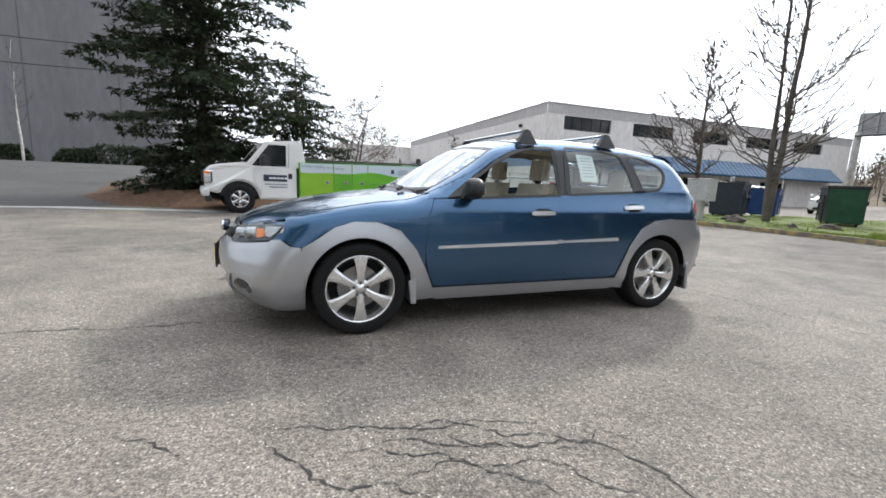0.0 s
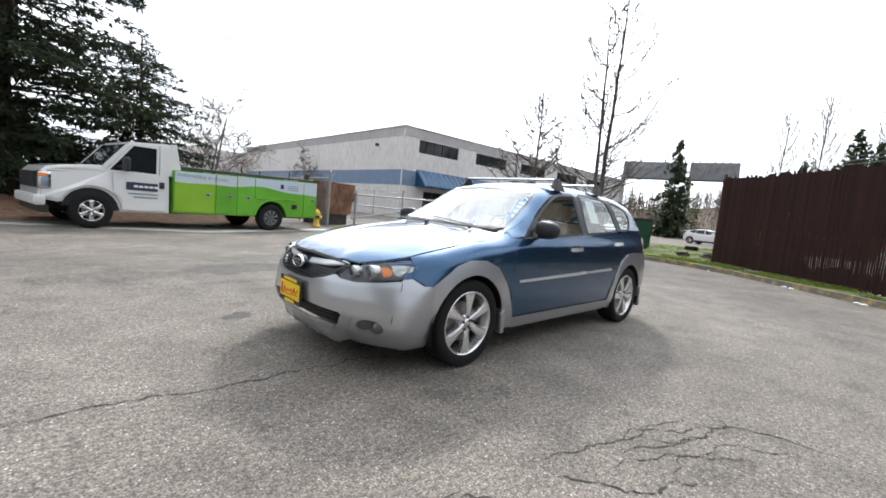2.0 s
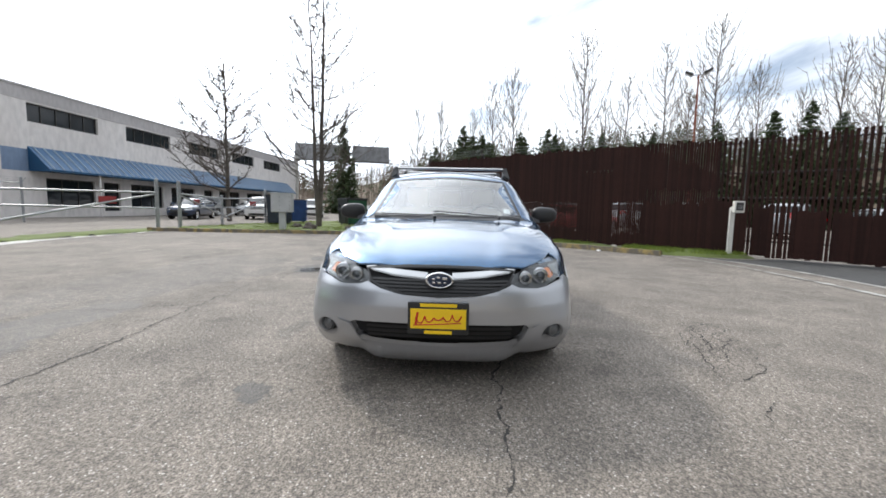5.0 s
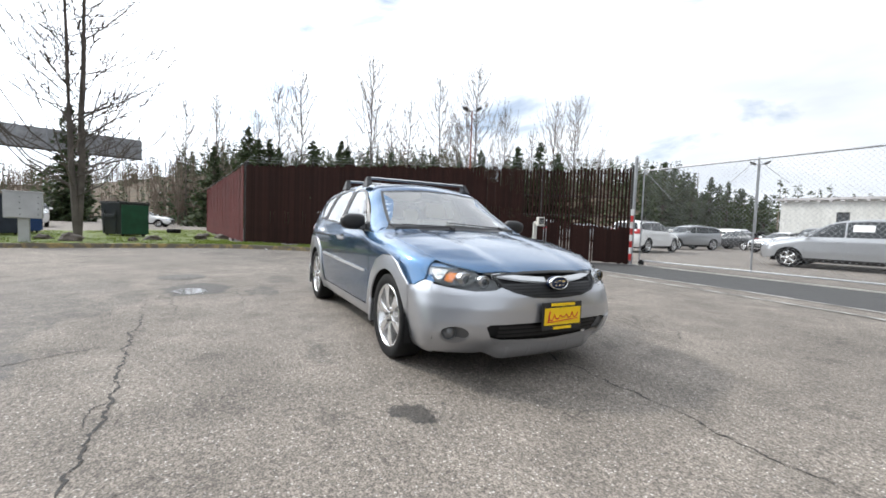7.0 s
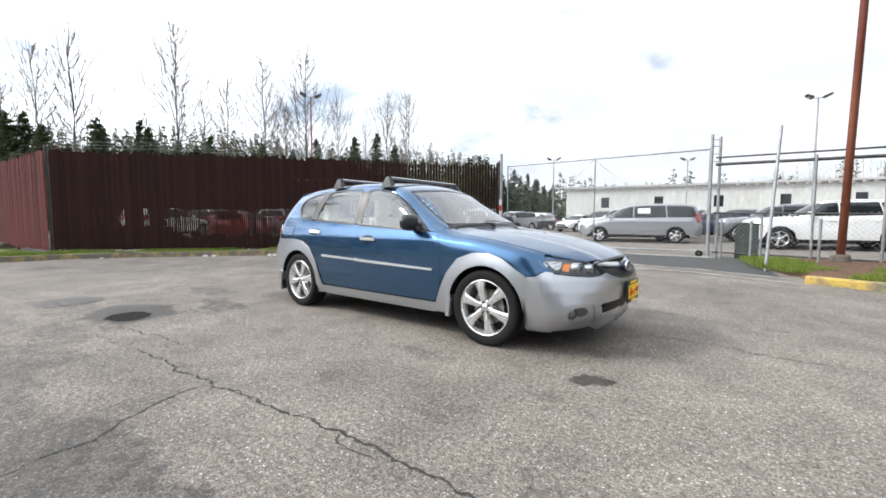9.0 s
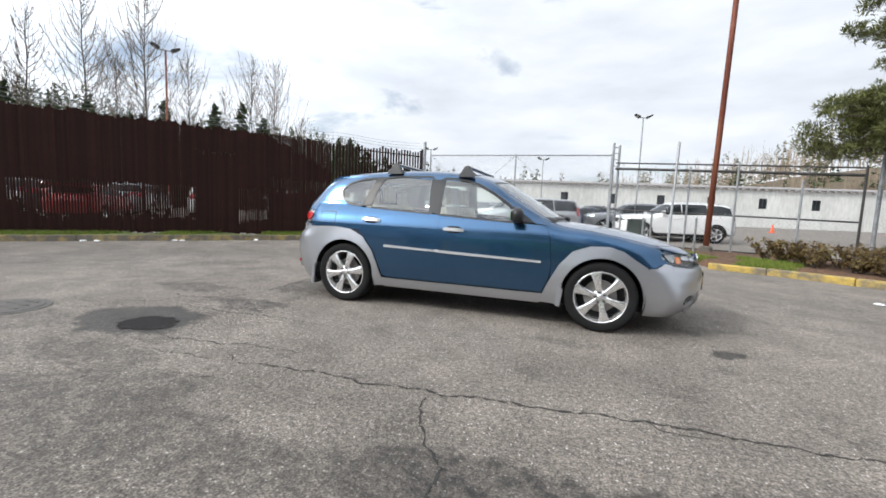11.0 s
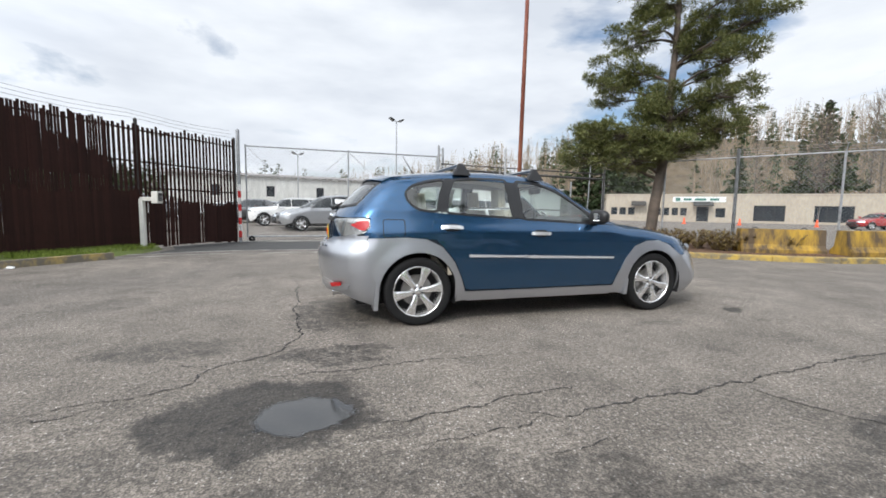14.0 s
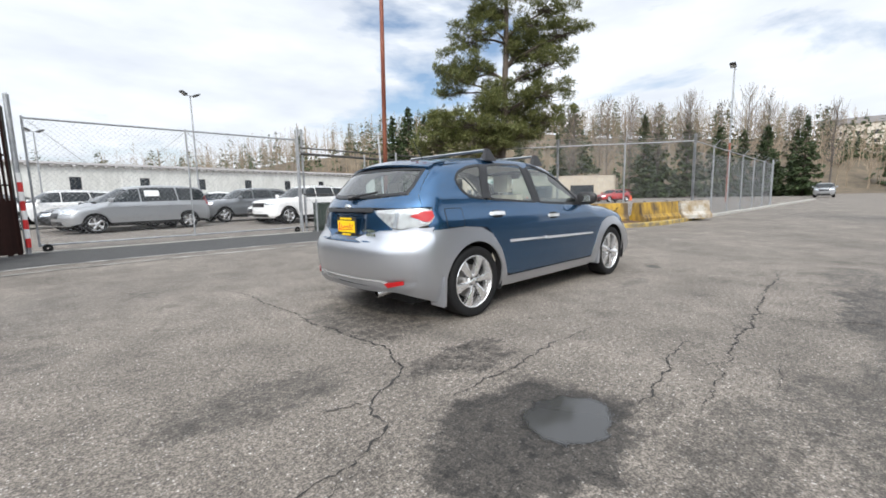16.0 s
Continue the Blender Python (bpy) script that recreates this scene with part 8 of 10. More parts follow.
r12 = random.Random(12)
fir_row = []
for k in range(30):
    u = (k + r12.random()) / 30
    x, y = float(np.interp(u, (0, 0.4, 0.75, 1), (-46.8, -45.0, -39.5, -31.0))), float(np.interp(u, (0, 0.4, 0.75, 1), (1.0, 10.0, 23.5, 35.0)))
    fir_row.append((x - r12.uniform(1, 7), y + r12.uniform(-1, 3), (10.8 - 2.4 * u) * r12.uniform(0.72, 1.06)))
for k in range(18):
    u = (k + r12.random()) / 18
    d = r12.uniform(0.95, 1.15)
    fir_row.append((d * (-46.0 + 16.5 * u), d * (66.0 + 9.5 * u), d * (14.6 - 6.4 * u) * r12.uniform(0.75, 1.04)))
firs = [conifer(pose(-45.7, 0.5, 0), 11.0, 3.3, 51, "dark fir behind the slat fence", 0.02, 0.60, 0.20, 0.75, FAR_NEEDLES, "far firs", 0.58, 0.24, 0.42, 3, 0.90),
        conifer(pose(-33.6, 30.7, 0), 11.4, 2.7, 52, "slim dark fir behind the slat fence", 0.02, 0.60, 0.20, 0.75, FAR_NEEDLES, "far firs", 0.54, 0.24, 0.42, 3, 0.90)]
for k, (x, y, h) in enumerate([(-45.0, 7.1, 10.3), (-44.3, 10.2, 10.8), (-45.5, 3.6, 9.2), (-37.7, 25.3, 10.5), (-35.2, 28.8, 10.8), (-42.5, 15.8, 10.0), (-32.2, 32.3, 10.0), (-29.9, 34.6, 8.4), (-40.6, 20.4, 9.4), (-43.4, 13.1, 8.8), (-46.0, -2.7, 8.5), (-39.1, 23.0, 9.0),
                               (-34.4, 35.1, 9.0), (72.7, 26.6, 14.8), (76.2, 16.1, 11.6), (77.4, 9.9, 11.1), (67.3, 37.2, 17.6), (77.7, 5.5, 12.1), (75.0, 20.4, 12.7), (77.4, 13.0, 10.8), (73.4, 24.5, 12.7), (86.8, 7.7, 11.2), (58.7, 75.0, 22.0), (62.0, 73.0, 20.5), (56.0, 77.5, 20.0), (65.5, 71.0, 18.0),
                               (84.0, 11.2, 11.9), (70.0, 42.0, 13.2), (64.4, 47.6, 11.9)] + fir_row):
    src = firs[k % 2]
    copy_thing(src, pose(x, y, ground_height(x, y) - 0.1, 0, 0, rng.uniform(0, 360)) @ Matrix.Scale(h / (11.0 if k % 2 == 0 else 11.4), 4))


def far_woods(name, spots, label, conifer_share, scale, material_n, material_t):
    """Woods on the hills: many small crowns as one mass."""
    r = random.Random(len(spots) + 3)
    b, v, f = Bunch(), [], []
    for x, y in spots:
        g = ground_height(x, y)
        h = scale * r.uniform(0.6, 1.3)
        if r.random() < conifer_share:
            limb(v, f, [Vector((x, y, g)), Vector((x, y, g + h * 0.5)), Vector((x, y, g + h))], 0.012 * h + 0.03, 0.02, 3)
            slim = r.uniform(0.17, 0.27)
            for k in range(60):
                t = r.random() ** 1.25
                w = slim * h * (1 - t) ** 0.9 * r.uniform(0.8, 1.15) + 0.05
                a, q = r.uniform(0, 2 * math.pi), math.sqrt(r.random())
                b.tuft(r, Vector((x + w * q * math.cos(a), y + w * q * math.sin(a), g + h * (0.06 + 0.93 * t))), h * (0.105 - 0.06 * t), 3, 0.30, 0.36, Vector((math.cos(a), math.sin(a), -0.5)))
        else:
            p = Vector((x, y, g))
            top = p + Vector((r.gauss(0, 0.4), r.gauss(0, 0.4), h))
            limb(v, f, [p, p.lerp(top, 0.5), top], 0.08, 0.02, 3)
            for k in range(17):
                s = r.uniform(0.15, 0.98)
                q = p.lerp(top, s)
                a = r.uniform(0, 2 * math.pi)
                L = h * 0.24 * (1.15 - s)
                limb(v, f, [q, q + Vector((math.cos(a) * L * 0.4, math.sin(a) * L * 0.4, L * 0.6)), q + Vector((math.cos(a) * L * 0.7, math.sin(a) * L * 0.7, L * 1.25))], 0.035, 0.010, 3)
    wood = empty(name, label=label, category="woods", kind="stuff")
    b.build("conifer_mass", material_n, wood)
    raw("twig_mass", v, f, material_t, wood)
    return wood


r9 = random.Random(99)


def wood_spots(count, a0, a1, near, far):
    out = []
    while len(out) < count:
        a, d = radians(r9.uniform(a0, a1)), near + (far - near) * r9.random() ** 0.8
        if skyline(math.degrees(math.atan2(math.sin(a), math.cos(a)))) > 1.5:
            out.append((d * math.cos(a), d * math.sin(a)))
    return out


far_woods("hillside_woods", wood_spots(1300, -3, 88, 108, 215), "brown leafless wooded hillside with dark conifers", 0.16, 11.0, FAR_NEEDLES, PALE_TWIGS)
far_woods("distant_woods", wood_spots(820, 88, 185, 108, 215), "distant band of dark conifers and bare trees", 0.88, 11.0, FAR_NEEDLES, BROWN_TWIGS)
far_woods("roadside_woods", wood_spots(850, 185, 231, 98, 190), "low brown leafless woods beyond the billboards", 0.15, 8.0, FAR_NEEDLES, BROWN_TWIGS)


def hedge(x, y, sx, sy, sz, seed, label):
    """A clipped evergreen bush made of small leaves."""
    r = random.Random(seed)
    h = empty("hedge_bush", pose(x, y, ground_height(x, y)), label, "bush", "hedge bushes")
    b = Bunch()
    for _ in range(900):
        a, t = r.uniform(0, 2 * math.pi), r.random()
        k = math.sin(math.acos(1 - t)) if t < 1 else 1
        p = Vector((sx * math.cos(a) * (1 - t * t * 0.5) * r.uniform(0.75, 1), sy * math.sin(a) * (1 - t * t * 0.5) * r.uniform(0.75, 1), sz * t))
        b.tuft(r, p, 0.16, 3, 0.7, 0.3)
    v, f = [], []
    for k in range(5):
        limb(v, f, [Vector((sx * 0.3 * (k - 2) / 2, 0, -0.1)), Vector((sx * 0.4 * (k - 2) / 2, 0, sz * 0.5)), Vector((sx * 0.55 * (k - 2) / 2, 0, sz * 0.9))], 0.04, 0.015, 4)
    raw("stem_tuft", v, f, BARK, h)
    b.build("leaves", NEEDLES, h)
    return h


for x, sx, sz in ((15.9, 1.0, 0.85), (12.9, 1.1, 0.8), (10.9, 1.9, 1.15), (8.6, 1.5, 1.1), (18.5, 1.6, 1.0)):
    hedge(x, -27.0, sx, 0.9, sz, int(x * 10), "clipped dark green hedge bush before the grey wall")


def shrub_patch():
    """Dry leafless shrubs and a few green leaves in the bed."""
    r = random.Random(31)
    for k in range(48):
        t = r.random()
        x, y = 5.4 + 4.6 * t + r.gauss(0, 0.3), 5.5 - 2.5 * t + r.uniform(-0.5, 2.4)
        if not inside(BED, x, y):
            continue
        s = empty("dry_shrub", pose(x, y, 0.1), "low dry brown shrub in the mulched bed", "shrub", "shrubs in the bed")
        v, f, b = [], [], Bunch()
        for j in range(24):
            a, L = r.uniform(0, 2 * math.pi), r.uniform(0.25, 0.66)
            d = Vector((math.cos(a) * 0.7, math.sin(a) * 0.7, 0.9)).normalized()
            limb(v, f, [Vector((0, 0, -0.05)), d * L * 0.5, d * L + Vector((0, 0, 0.06))], 0.006, 0.002, 3)
            for _ in range(4):
                b.tuft(r, d * L * r.uniform(0.3, 1.05), 0.085, 3, 0.8, 0.3)
        raw("stem_tuft", v, f, TWIGS, s)
        b.build("leaves", foliage("dry_leaves", (0.10, 0.055, 0.025), (0.22, 0.17, 0.06)), s)


shrub_patch()


def grass(name, outline, count, size, label, seed, thin=None):
    r = random.Random(seed)
    xs, ys = [p[0] for p in outline], [p[1] for p in outline]
    b = Bunch()
    made = 0
    while made < count:
        x, y = r.uniform(min(xs), max(xs)), r.uniform(min(ys), max(ys))
        if not inside(outline, x, y) or noise.noise((x * 0.8, y * 0.8, seed)) < -0.12:
            made += 0.2
            continue
        made += 1
        for _ in range(5):
            d = Vector((r.gauss(0, 0.35), r.gauss(0, 0.35), 1)).normalized() * size * r.uniform(0.5, 1.4)
            b.spike(Vector((x + r.gauss(0, 0.04), y + r.gauss(0, 0.04), 0.06)), d, 0.006, Vector((r.gauss(0, 1), r.gauss(0, 1), 0.1)))
    ob = raw(name, b.v, b.f, GRASS)
    return tagged(ob, label, "grass", kind="stuff")


r12 = random.Random(12)
BRUSH = [(r12.uniform(-82, -52), r12.uniform(-9, 9)) for _ in range(330)]
far_woods("roadside_brush", BRUSH, "tangled brown leafless brush along the far road", 0.10, 7.0, FAR_NEEDLES, BROWN_TWIGS)
NEAR_VERGE = [(-6.25, 5.62), (-8.5, 3.05), (-10.85, 0.3), (-11.7, -2.2), (-11.65, -3.5), (-13.6, -3.5), (-13.4, -1.3), (-6.05, 7.55), (-5.85, 6.9)]
grass("verge_grass", NEAR_VERGE, 9000, 0.10, "short green grass tufts along the slat fence", 6)
FAR_VERGE = [(-11.7, -3.5), (-11.05, -11.3), (-20.5, -10.0), (-29.0, -4.5), (-29.0, -3.15), (-13.6, -1.6)]
grass("verge_grass", FAR_VERGE, 5000, 0.09, "short green grass round the bins and rocks", 8)
POLE_GRASS = [(3.8, 5.5), (5.0, 4.95), (5.8, 6.4), (3.5, 8.9), (2.7, 8.7), (3.0, 6.9)]
grass("pole_grass", POLE_GRASS, 3500, 0.11, "bright green grass tufts round the pole", 9)

# ---- parked vehicles of the car lot ----
MINIVAN = dict(
    solid=dict(plan=[(-2.7, 0.93), (-2.0, 0.97), (0, 0.99), (1.6, 0.98), (2.6, 0.90)], section=[(0.15, -0.10), (0.3, -0.02), (0.6, 0.0), (0.95, -0.01), (1.1, -0.05), (1.25, -0.08)], belt=[(-2.7, 1.12), (0, 1.08), (1.4, 1.06), (2.6, 1.0)], lean=0.24,
               top=[(2.6, 0.62), (2.42, 0.84), (2.2, 0.94), (1.9, 1.01), (1.45, 1.09), (1.30, 1.16), (0.9, 1.40), (0.5, 1.62), (0.2, 1.69), (-0.6, 1.745), (-1.6, 1.73), (-2.3, 1.67), (-2.7, 1.62)], crown=[(2.6, 0.08), (1.4, 0.06), (0.9, 0.13), (0.3, 0.07), (-2.5, 0.06)],
               nose=[(0.15, 2.36), (0.35, 2.47), (0.6, 2.50), (0.8, 2.46), (1.0, 2.36)], tail=[(0.15, -2.45), (0.4, -2.60), (0.65, -2.62), (0.95, -2.55), (1.2, -2.48), (1.6, -2.32), (1.8, -2.24)], nose_bow=(0.16, 3.0), tail_bow=(0.09, 3.4)),
    axles=(1.54, -1.54), r=0.335, y=0.84,
    windows=[[(0.15, 1.12), (1.02, 1.10), (0.72, 1.36), (0.42, 1.53), (0.15, 1.58)], [(0.07, 1.12), (0.07, 1.585), (-0.4, 1.61), (-1.12, 1.61), (-1.16, 1.135)], [(-1.24, 1.14), (-1.20, 1.61), (-1.9, 1.58), (-2.16, 1.53), (-2.30, 1.20), (-2.2, 1.15)]],
    doors=[(1.12, 0.12), (0.12, -1.20)], hood=(2.42, 1.44, 0.74), screen=(1.36, 0.55, 0.80, 0.64), roof=(0.5, -2.22, 0.66), back=(1.16, 1.58), tail_lamp=((0.68, 0.88), (0.90, 1.30)), head=((0.52, 0.84), (0.70, 0.86)))
WAGON = dict(
    solid=dict(plan=[(-2.5, 0.90), (-1.8, 0.95), (0, 0.965), (1.5, 0.96), (2.4, 0.90)], section=[(0.2, -0.10), (0.38, -0.02), (0.65, 0.0), (1.0, -0.015), (1.15, -0.05), (1.3, -0.08)], belt=[(-2.5, 1.17), (0, 1.13), (1.2, 1.12), (2.4, 1.1)], lean=0.26,
               top=[(2.45, 0.90), (2.30, 1.04), (2.0, 1.09), (1.3, 1.14), (1.05, 1.16), (0.92, 1.22), (0.6, 1.45), (0.32, 1.62), (0.05, 1.69), (-0.7, 1.72), (-1.6, 1.69), (-2.1, 1.63), (-2.5, 1.55)], crown=[(2.4, 0.05), (1.2, 0.05), (0.7, 0.12), (0.1, 0.06), (-2.3, 0.05)],
               nose=[(0.2, 2.22), (0.4, 2.34), (0.65, 2.37), (0.95, 2.35), (1.1, 2.30)], tail=[(0.2, -2.28), (0.45, -2.42), (0.7, -2.44), (1.05, -2.38), (1.3, -2.28), (1.6, -2.10), (1.8, -2.0)], nose_bow=(0.13, 3.4), tail_bow=(0.10, 3.2), floor=0.26),
    axles=(1.46, -1.46), r=0.375, y=0.81,
    windows=[[(-0.02, 1.17), (0.72, 1.155), (0.55, 1.36), (0.28, 1.54), (-0.02, 1.57)], [(-0.10, 1.17), (-0.10, 1.575), (-1.02, 1.575), (-1.10, 1.19)], [(-1.18, 1.19), (-1.10, 1.572), (-1.7, 1.53), (-1.98, 1.45), (-2.02, 1.24)]],
    doors=[(0.98, -0.06), (-0.06, -1.05)], hood=(2.30, 1.06, 0.74), screen=(1.0, 0.34, 0.76, 0.62), roof=(0.32, -2.02, 0.63), back=(1.22, 1.54), tail_lamp=((0.62, 0.84), (0.98, 1.22)), head=((0.48, 0.82), (0.84, 0.98)))
SALOON = dict(
    solid=dict(plan=[(-2.4, 0.82), (-1.8, 0.88), (0, 0.90), (1.4, 0.895), (2.3, 0.82)], section=[(0.15, -0.08), (0.3, -0.02), (0.55, 0.0), (0.85, -0.01), (0.95, -0.04), (1.1, -0.07)], belt=[(-2.4, 1.0), (0, 0.96), (1.0, 0.94), (2.3, 0.9)], lean=0.38,
               top=[(2.35, 0.62), (2.15, 0.78), (1.7, 0.90), (1.1, 0.97), (0.95, 1.0), (0.6, 1.20), (0.2, 1.38), (-0.2, 1.44), (-0.8, 1.44), (-1.3, 1.38), (-1.9, 1.26), (-2.4, 1.12)], crown=[(2.3, 0.06), (1.0, 0.05), (0.6, 0.12), (0.1, 0.06), (-2.2, 0.06)],
               nose=[(0.15, 2.12), (0.35, 2.26), (0.55, 2.28), (0.75, 2.2)], tail=[(0.15, -2.1), (0.4, -2.24), (0.7, -2.26), (0.95, -2.18), (1.1, -2.05), (1.35, -1.75), (1.45, -1.65)], nose_bow=(0.22, 3.0), tail_bow=(0.16, 3.0)),
    axles=(1.33, -1.33), r=0.32, y=0.76,
    windows=[[(-0.05, 1.0), (0.68, 0.975), (0.42, 1.18), (0.1, 1.31), (-0.05, 1.33)], [(-0.13, 1.0), (-0.13, 1.335), (-0.75, 1.33), (-0.95, 1.03)], [(-1.03, 1.03), (-0.85, 1.325), (-1.25, 1.27), (-1.48, 1.12)]],
    doors=[(0.9, -0.09), (-0.09, -1.0)], hood=(2.12, 1.0, 0.70), screen=(0.94, 0.24, 0.68, 0.55), roof=(0.22, -1.6, 0.56), back=(1.04, 1.32), tail_lamp=((0.5, 0.76), (0.80, 0.95)), head=((0.42, 0.74), (0.60, 0.72)))
LOT_GLASS = mat("lot_car_glass", (0.015, 0.019, 0.021), 0.04, var=0.1)


def lot_car(spec, paint, label, m, name="parked_car", sheet=False, step=0.16, group="cars in the lot"):
    S = Solid(**spec["solid"])
    car = empty(name, m, label, "car", group)
    r = spec["r"]
    fx, rx = spec["axles"]
    nose, tail = float(S.nose(0.6)), float(S.tail(0.6))
    for sv, sg in (("left", 1), ("right", -1)):
        (a0, a1), (b0, b1) = spec["doors"]
        zb = float(S.belt(0.0)) + 0.02
        for x0, x1, nm in ((a0, a1, "front_door"), (b0, b1, "rear_door")):
            panel(S, [(x0, 0.36), (x0, zb), (x1, zb), (x1, 0.36)], sv, nm, paint, car, 0.002, gap=0.006, step=step)
        zr = [float(S.top(x)) - 0.10 for x in (0.3, -1.0, b1 - 0.6)]
        front = [(a0, 0.36), (a0, zb)] + [(x, float(S.top(x)) - 0.055) for x in np.linspace(a0 + 0.25, nose - 0.25, 5)] + [(nose - 0.12, 0.55), (nose - 0.2, 0.28)] + arc(fx, r, r + 0.06, 8, 172, 10)
        panel(S, front, sv, "front_fender", paint, car, 0.0, gap=0.004, step=step)
        rear = [(b1, 0.36)] + arc(rx, r, r + 0.06, 8, 172, 10) + [(tail + 0.15, 0.30), (tail + 0.08, 0.6), (tail + 0.12, zb), (b1, zb)]
        panel(S, rear, sv, "rear_quarter", paint, car, 0.0, gap=0.004, step=step)
        panel(S, [(fx - r - 0.06, 0.25), (fx - r - 0.06, 0.355), (rx + r + 0.06, 0.355), (rx + r + 0.06, 0.25)], sv, "sill", TRIM, car, 0.0, gap=0.0, step=0.2)
        # upper frame with the windows laid on it
        w = spec["windows"]
        xs = np.linspace(spec["screen"][0] - 0.02, spec["roof"][1] + 0.05, 12)
        up = [(x, min(float(S.top(x)) - 0.075, 5)) for x in xs]
        up += [(tail + 0.14, zb), (spec["screen"][0] + 0.02, zb)]
        panel(S, up, sv, "body_frame", paint, car, -0.002, gap=0.0, step=step)
        for poly in w:
            panel(S, rounded(inset(poly, -0.03), 0.04), sv, "window_frame", TRIM, car, 0.004, gap=0.0, step=0.12, skirt=0.004)
            panel(S, rounded(poly, 0.04), sv, "side_window", LOT_GLASS, car, 0.008, gap=0.0, step=0.12, skirt=0.004)
        for x0, _ in spec["doors"]:
            part("door_handle", box((x0 - 0.85 if x0 > 0.5 else x0 - 0.95, sg * (float(S.plan(0)) - 0.0), zb - 0.16), (0.2, 0.03, 0.03), 0, 0.008), paint, car)
        part("door_mirror", box((spec["screen"][0] - 0.28, sg * (float(S.plan(1)) + 0.06), zb + 0.07), (0.12, 0.2, 0.15), 0, 0.04), paint, car)
        for cx in (fx, rx):
            bm = bmesh.new()
            pts = arc(cx, r, r + 0.05, -15, 195, 14)
            a = [bm.verts.new((x, sg * (spec["y"] + 0.08), z)) for x, z in pts]
            b = [bm.verts.new((x, sg * 0.45, z)) for x, z in pts]
            for i in range(len(pts) - 1):
                bm.faces.new((a[i], a[i + 1], b[i + 1], b[i]))
            bm.faces.new(b)
            part("wheel_well", bm, INNER, car)
            wheel_thing(car, cx, sg * spec["y"], r, 10 * cx, 5, r * 0.68, width=0.22, seg=22)
        y0, y1 = spec["tail_lamp"][0]
        z0, z1 = spec["tail_lamp"][1]
        panel(S, [(sg * y0, z0), (sg * y1, z0), (sg * y1, z1), (sg * (y0 + 0.05), z1)], "rear", "tail_light", RED_LENS, car, 0.012, gap=0.0, step=0.1)
        panel(S, [(tail + 0.05, z0), (tail + 0.26, z0 + 0.03), (tail + 0.28, z1), (tail + 0.1, z1)], sv, "tail_light", RED_LENS, car, 0.010, gap=0.0, step=0.1)
        y0, y1 = spec["head"][0]
        z0, z1 = spec["head"][1]
        panel(S, [(sg * y0, z0), (sg * y1, z0 + 0.04), (sg * y1, z1 + 0.03), (sg * y0, z1)], "front", "headlight", REFLECTOR, car, 0.012, gap=0.0, step=0.08)
        panel(S, [(nose - 0.12, z0 + 0.01), (nose - 0.34, z0 + 0.05), (nose - 0.40, z1 + 0.03), (nose - 0.12, z1)], sv, "headlight", REFLECTOR, car, 0.010, gap=0.0, step=0.08)
    h0, h1, hy = spec["hood"]
    panel(S, both([(h0, 0.0), (h0 - 0.06, hy * 0.6), (h0 - 0.22, hy), (h1 + 0.02, hy + 0.02), (h1, 0.0)]), "top", "hood", paint, car, 0.003, gap=0.004, step=step)
    s0, s1, sy0, sy1 = spec["screen"]
    panel(S, both([(s0, 0.0), (s0 - 0.08, sy0 * 0.7), (s0 - 0.2, sy0), (s1 - 0.02, sy1), (s1 + 0.04, 0.0)]), "top", "windscreen", LOT_GLASS, car, 0.002, gap=0.0, step=step)
    r0, r1, ry = spec["roof"]
    panel(S, both([(r0 + 0.03, 0.0), (r0 - 0.03, ry), (r1 + 0.1, ry), (r1, 0.0)]), "top", "roof", paint, car, 0.004, gap=0.0, step=step)
    zf = float(S.top(nose - 0.15))
    panel(S, [(-0.78, 0.28), (0.78, 0.28), (0.80, zf - 0.12), (0.6, zf - 0.05), (-0.6, zf - 0.05), (-0.80, zf - 0.12)], "front", "front_bumper", paint, car, 0.002, gap=0.0, step=step)
    panel(S, [(-0.42, zf - 0.30), (0.42, zf - 0.30), (0.44, zf - 0.12), (-0.44, zf - 0.12)], "front", "grille", TRIM, car, 0.012, gap=0.0, step=step)
    panel(S, [(-0.6, 0.33), (0.6, 0.33), (0.55, 0.46), (-0.55, 0.46)], "front", "lower_intake", TRIM, car, 0.010, gap=0.0, step=step)
    b0, b1 = spec["back"]
    panel(S, [(-0.82, 0.30), (0.82, 0.30), (0.84, b0), (0.62, b1 + 0.1), (-0.62, b1 + 0.1), (-0.84, b0)], "rear", "tailgate", paint, car, 0.002, gap=0.0, step=step)
    panel(S, rounded([(-0.70, b0), (0.70, b0), (0.58, b1), (-0.58, b1)], 0.06), "rear", "rear_window", LOT_GLASS, car, 0.008, gap=0.0, step=step)
    part("underbody", box((0, 0, 0.32), (nose - tail - 0.9, 1.3, 0.2), 0, 0.03), INNER, car)
    if sheet:
        panel(S, [(-0.05, 1.3), (-0.55, 1.3), (-0.55, 1.52), (-0.05, 1.52)], "left", "price_sheet", PAPER, car, 0.014, gap=0.0, step=0.2)
    return car


P_SILVER = car_paint("van_silver", (0.36, 0.37, 0.38), 0.6, 0.35)
P_WHITE = car_paint("car_white", (0.78, 0.78, 0.77), 0.0, 0.35)
P_DARK = car_paint("car_charcoal", (0.035, 0.037, 0.040), 0.4, 0.3)
P_RED = car_paint("car_red", (0.35, 0.02, 0.02), 0.2, 0.3)
P_GREY = car_paint("car_grey", (0.17, 0.18, 0.19), 0.5, 0.35)
P_NAVY = car_paint("car_navy", (0.03, 0.05, 0.10), 0.4, 0.3)


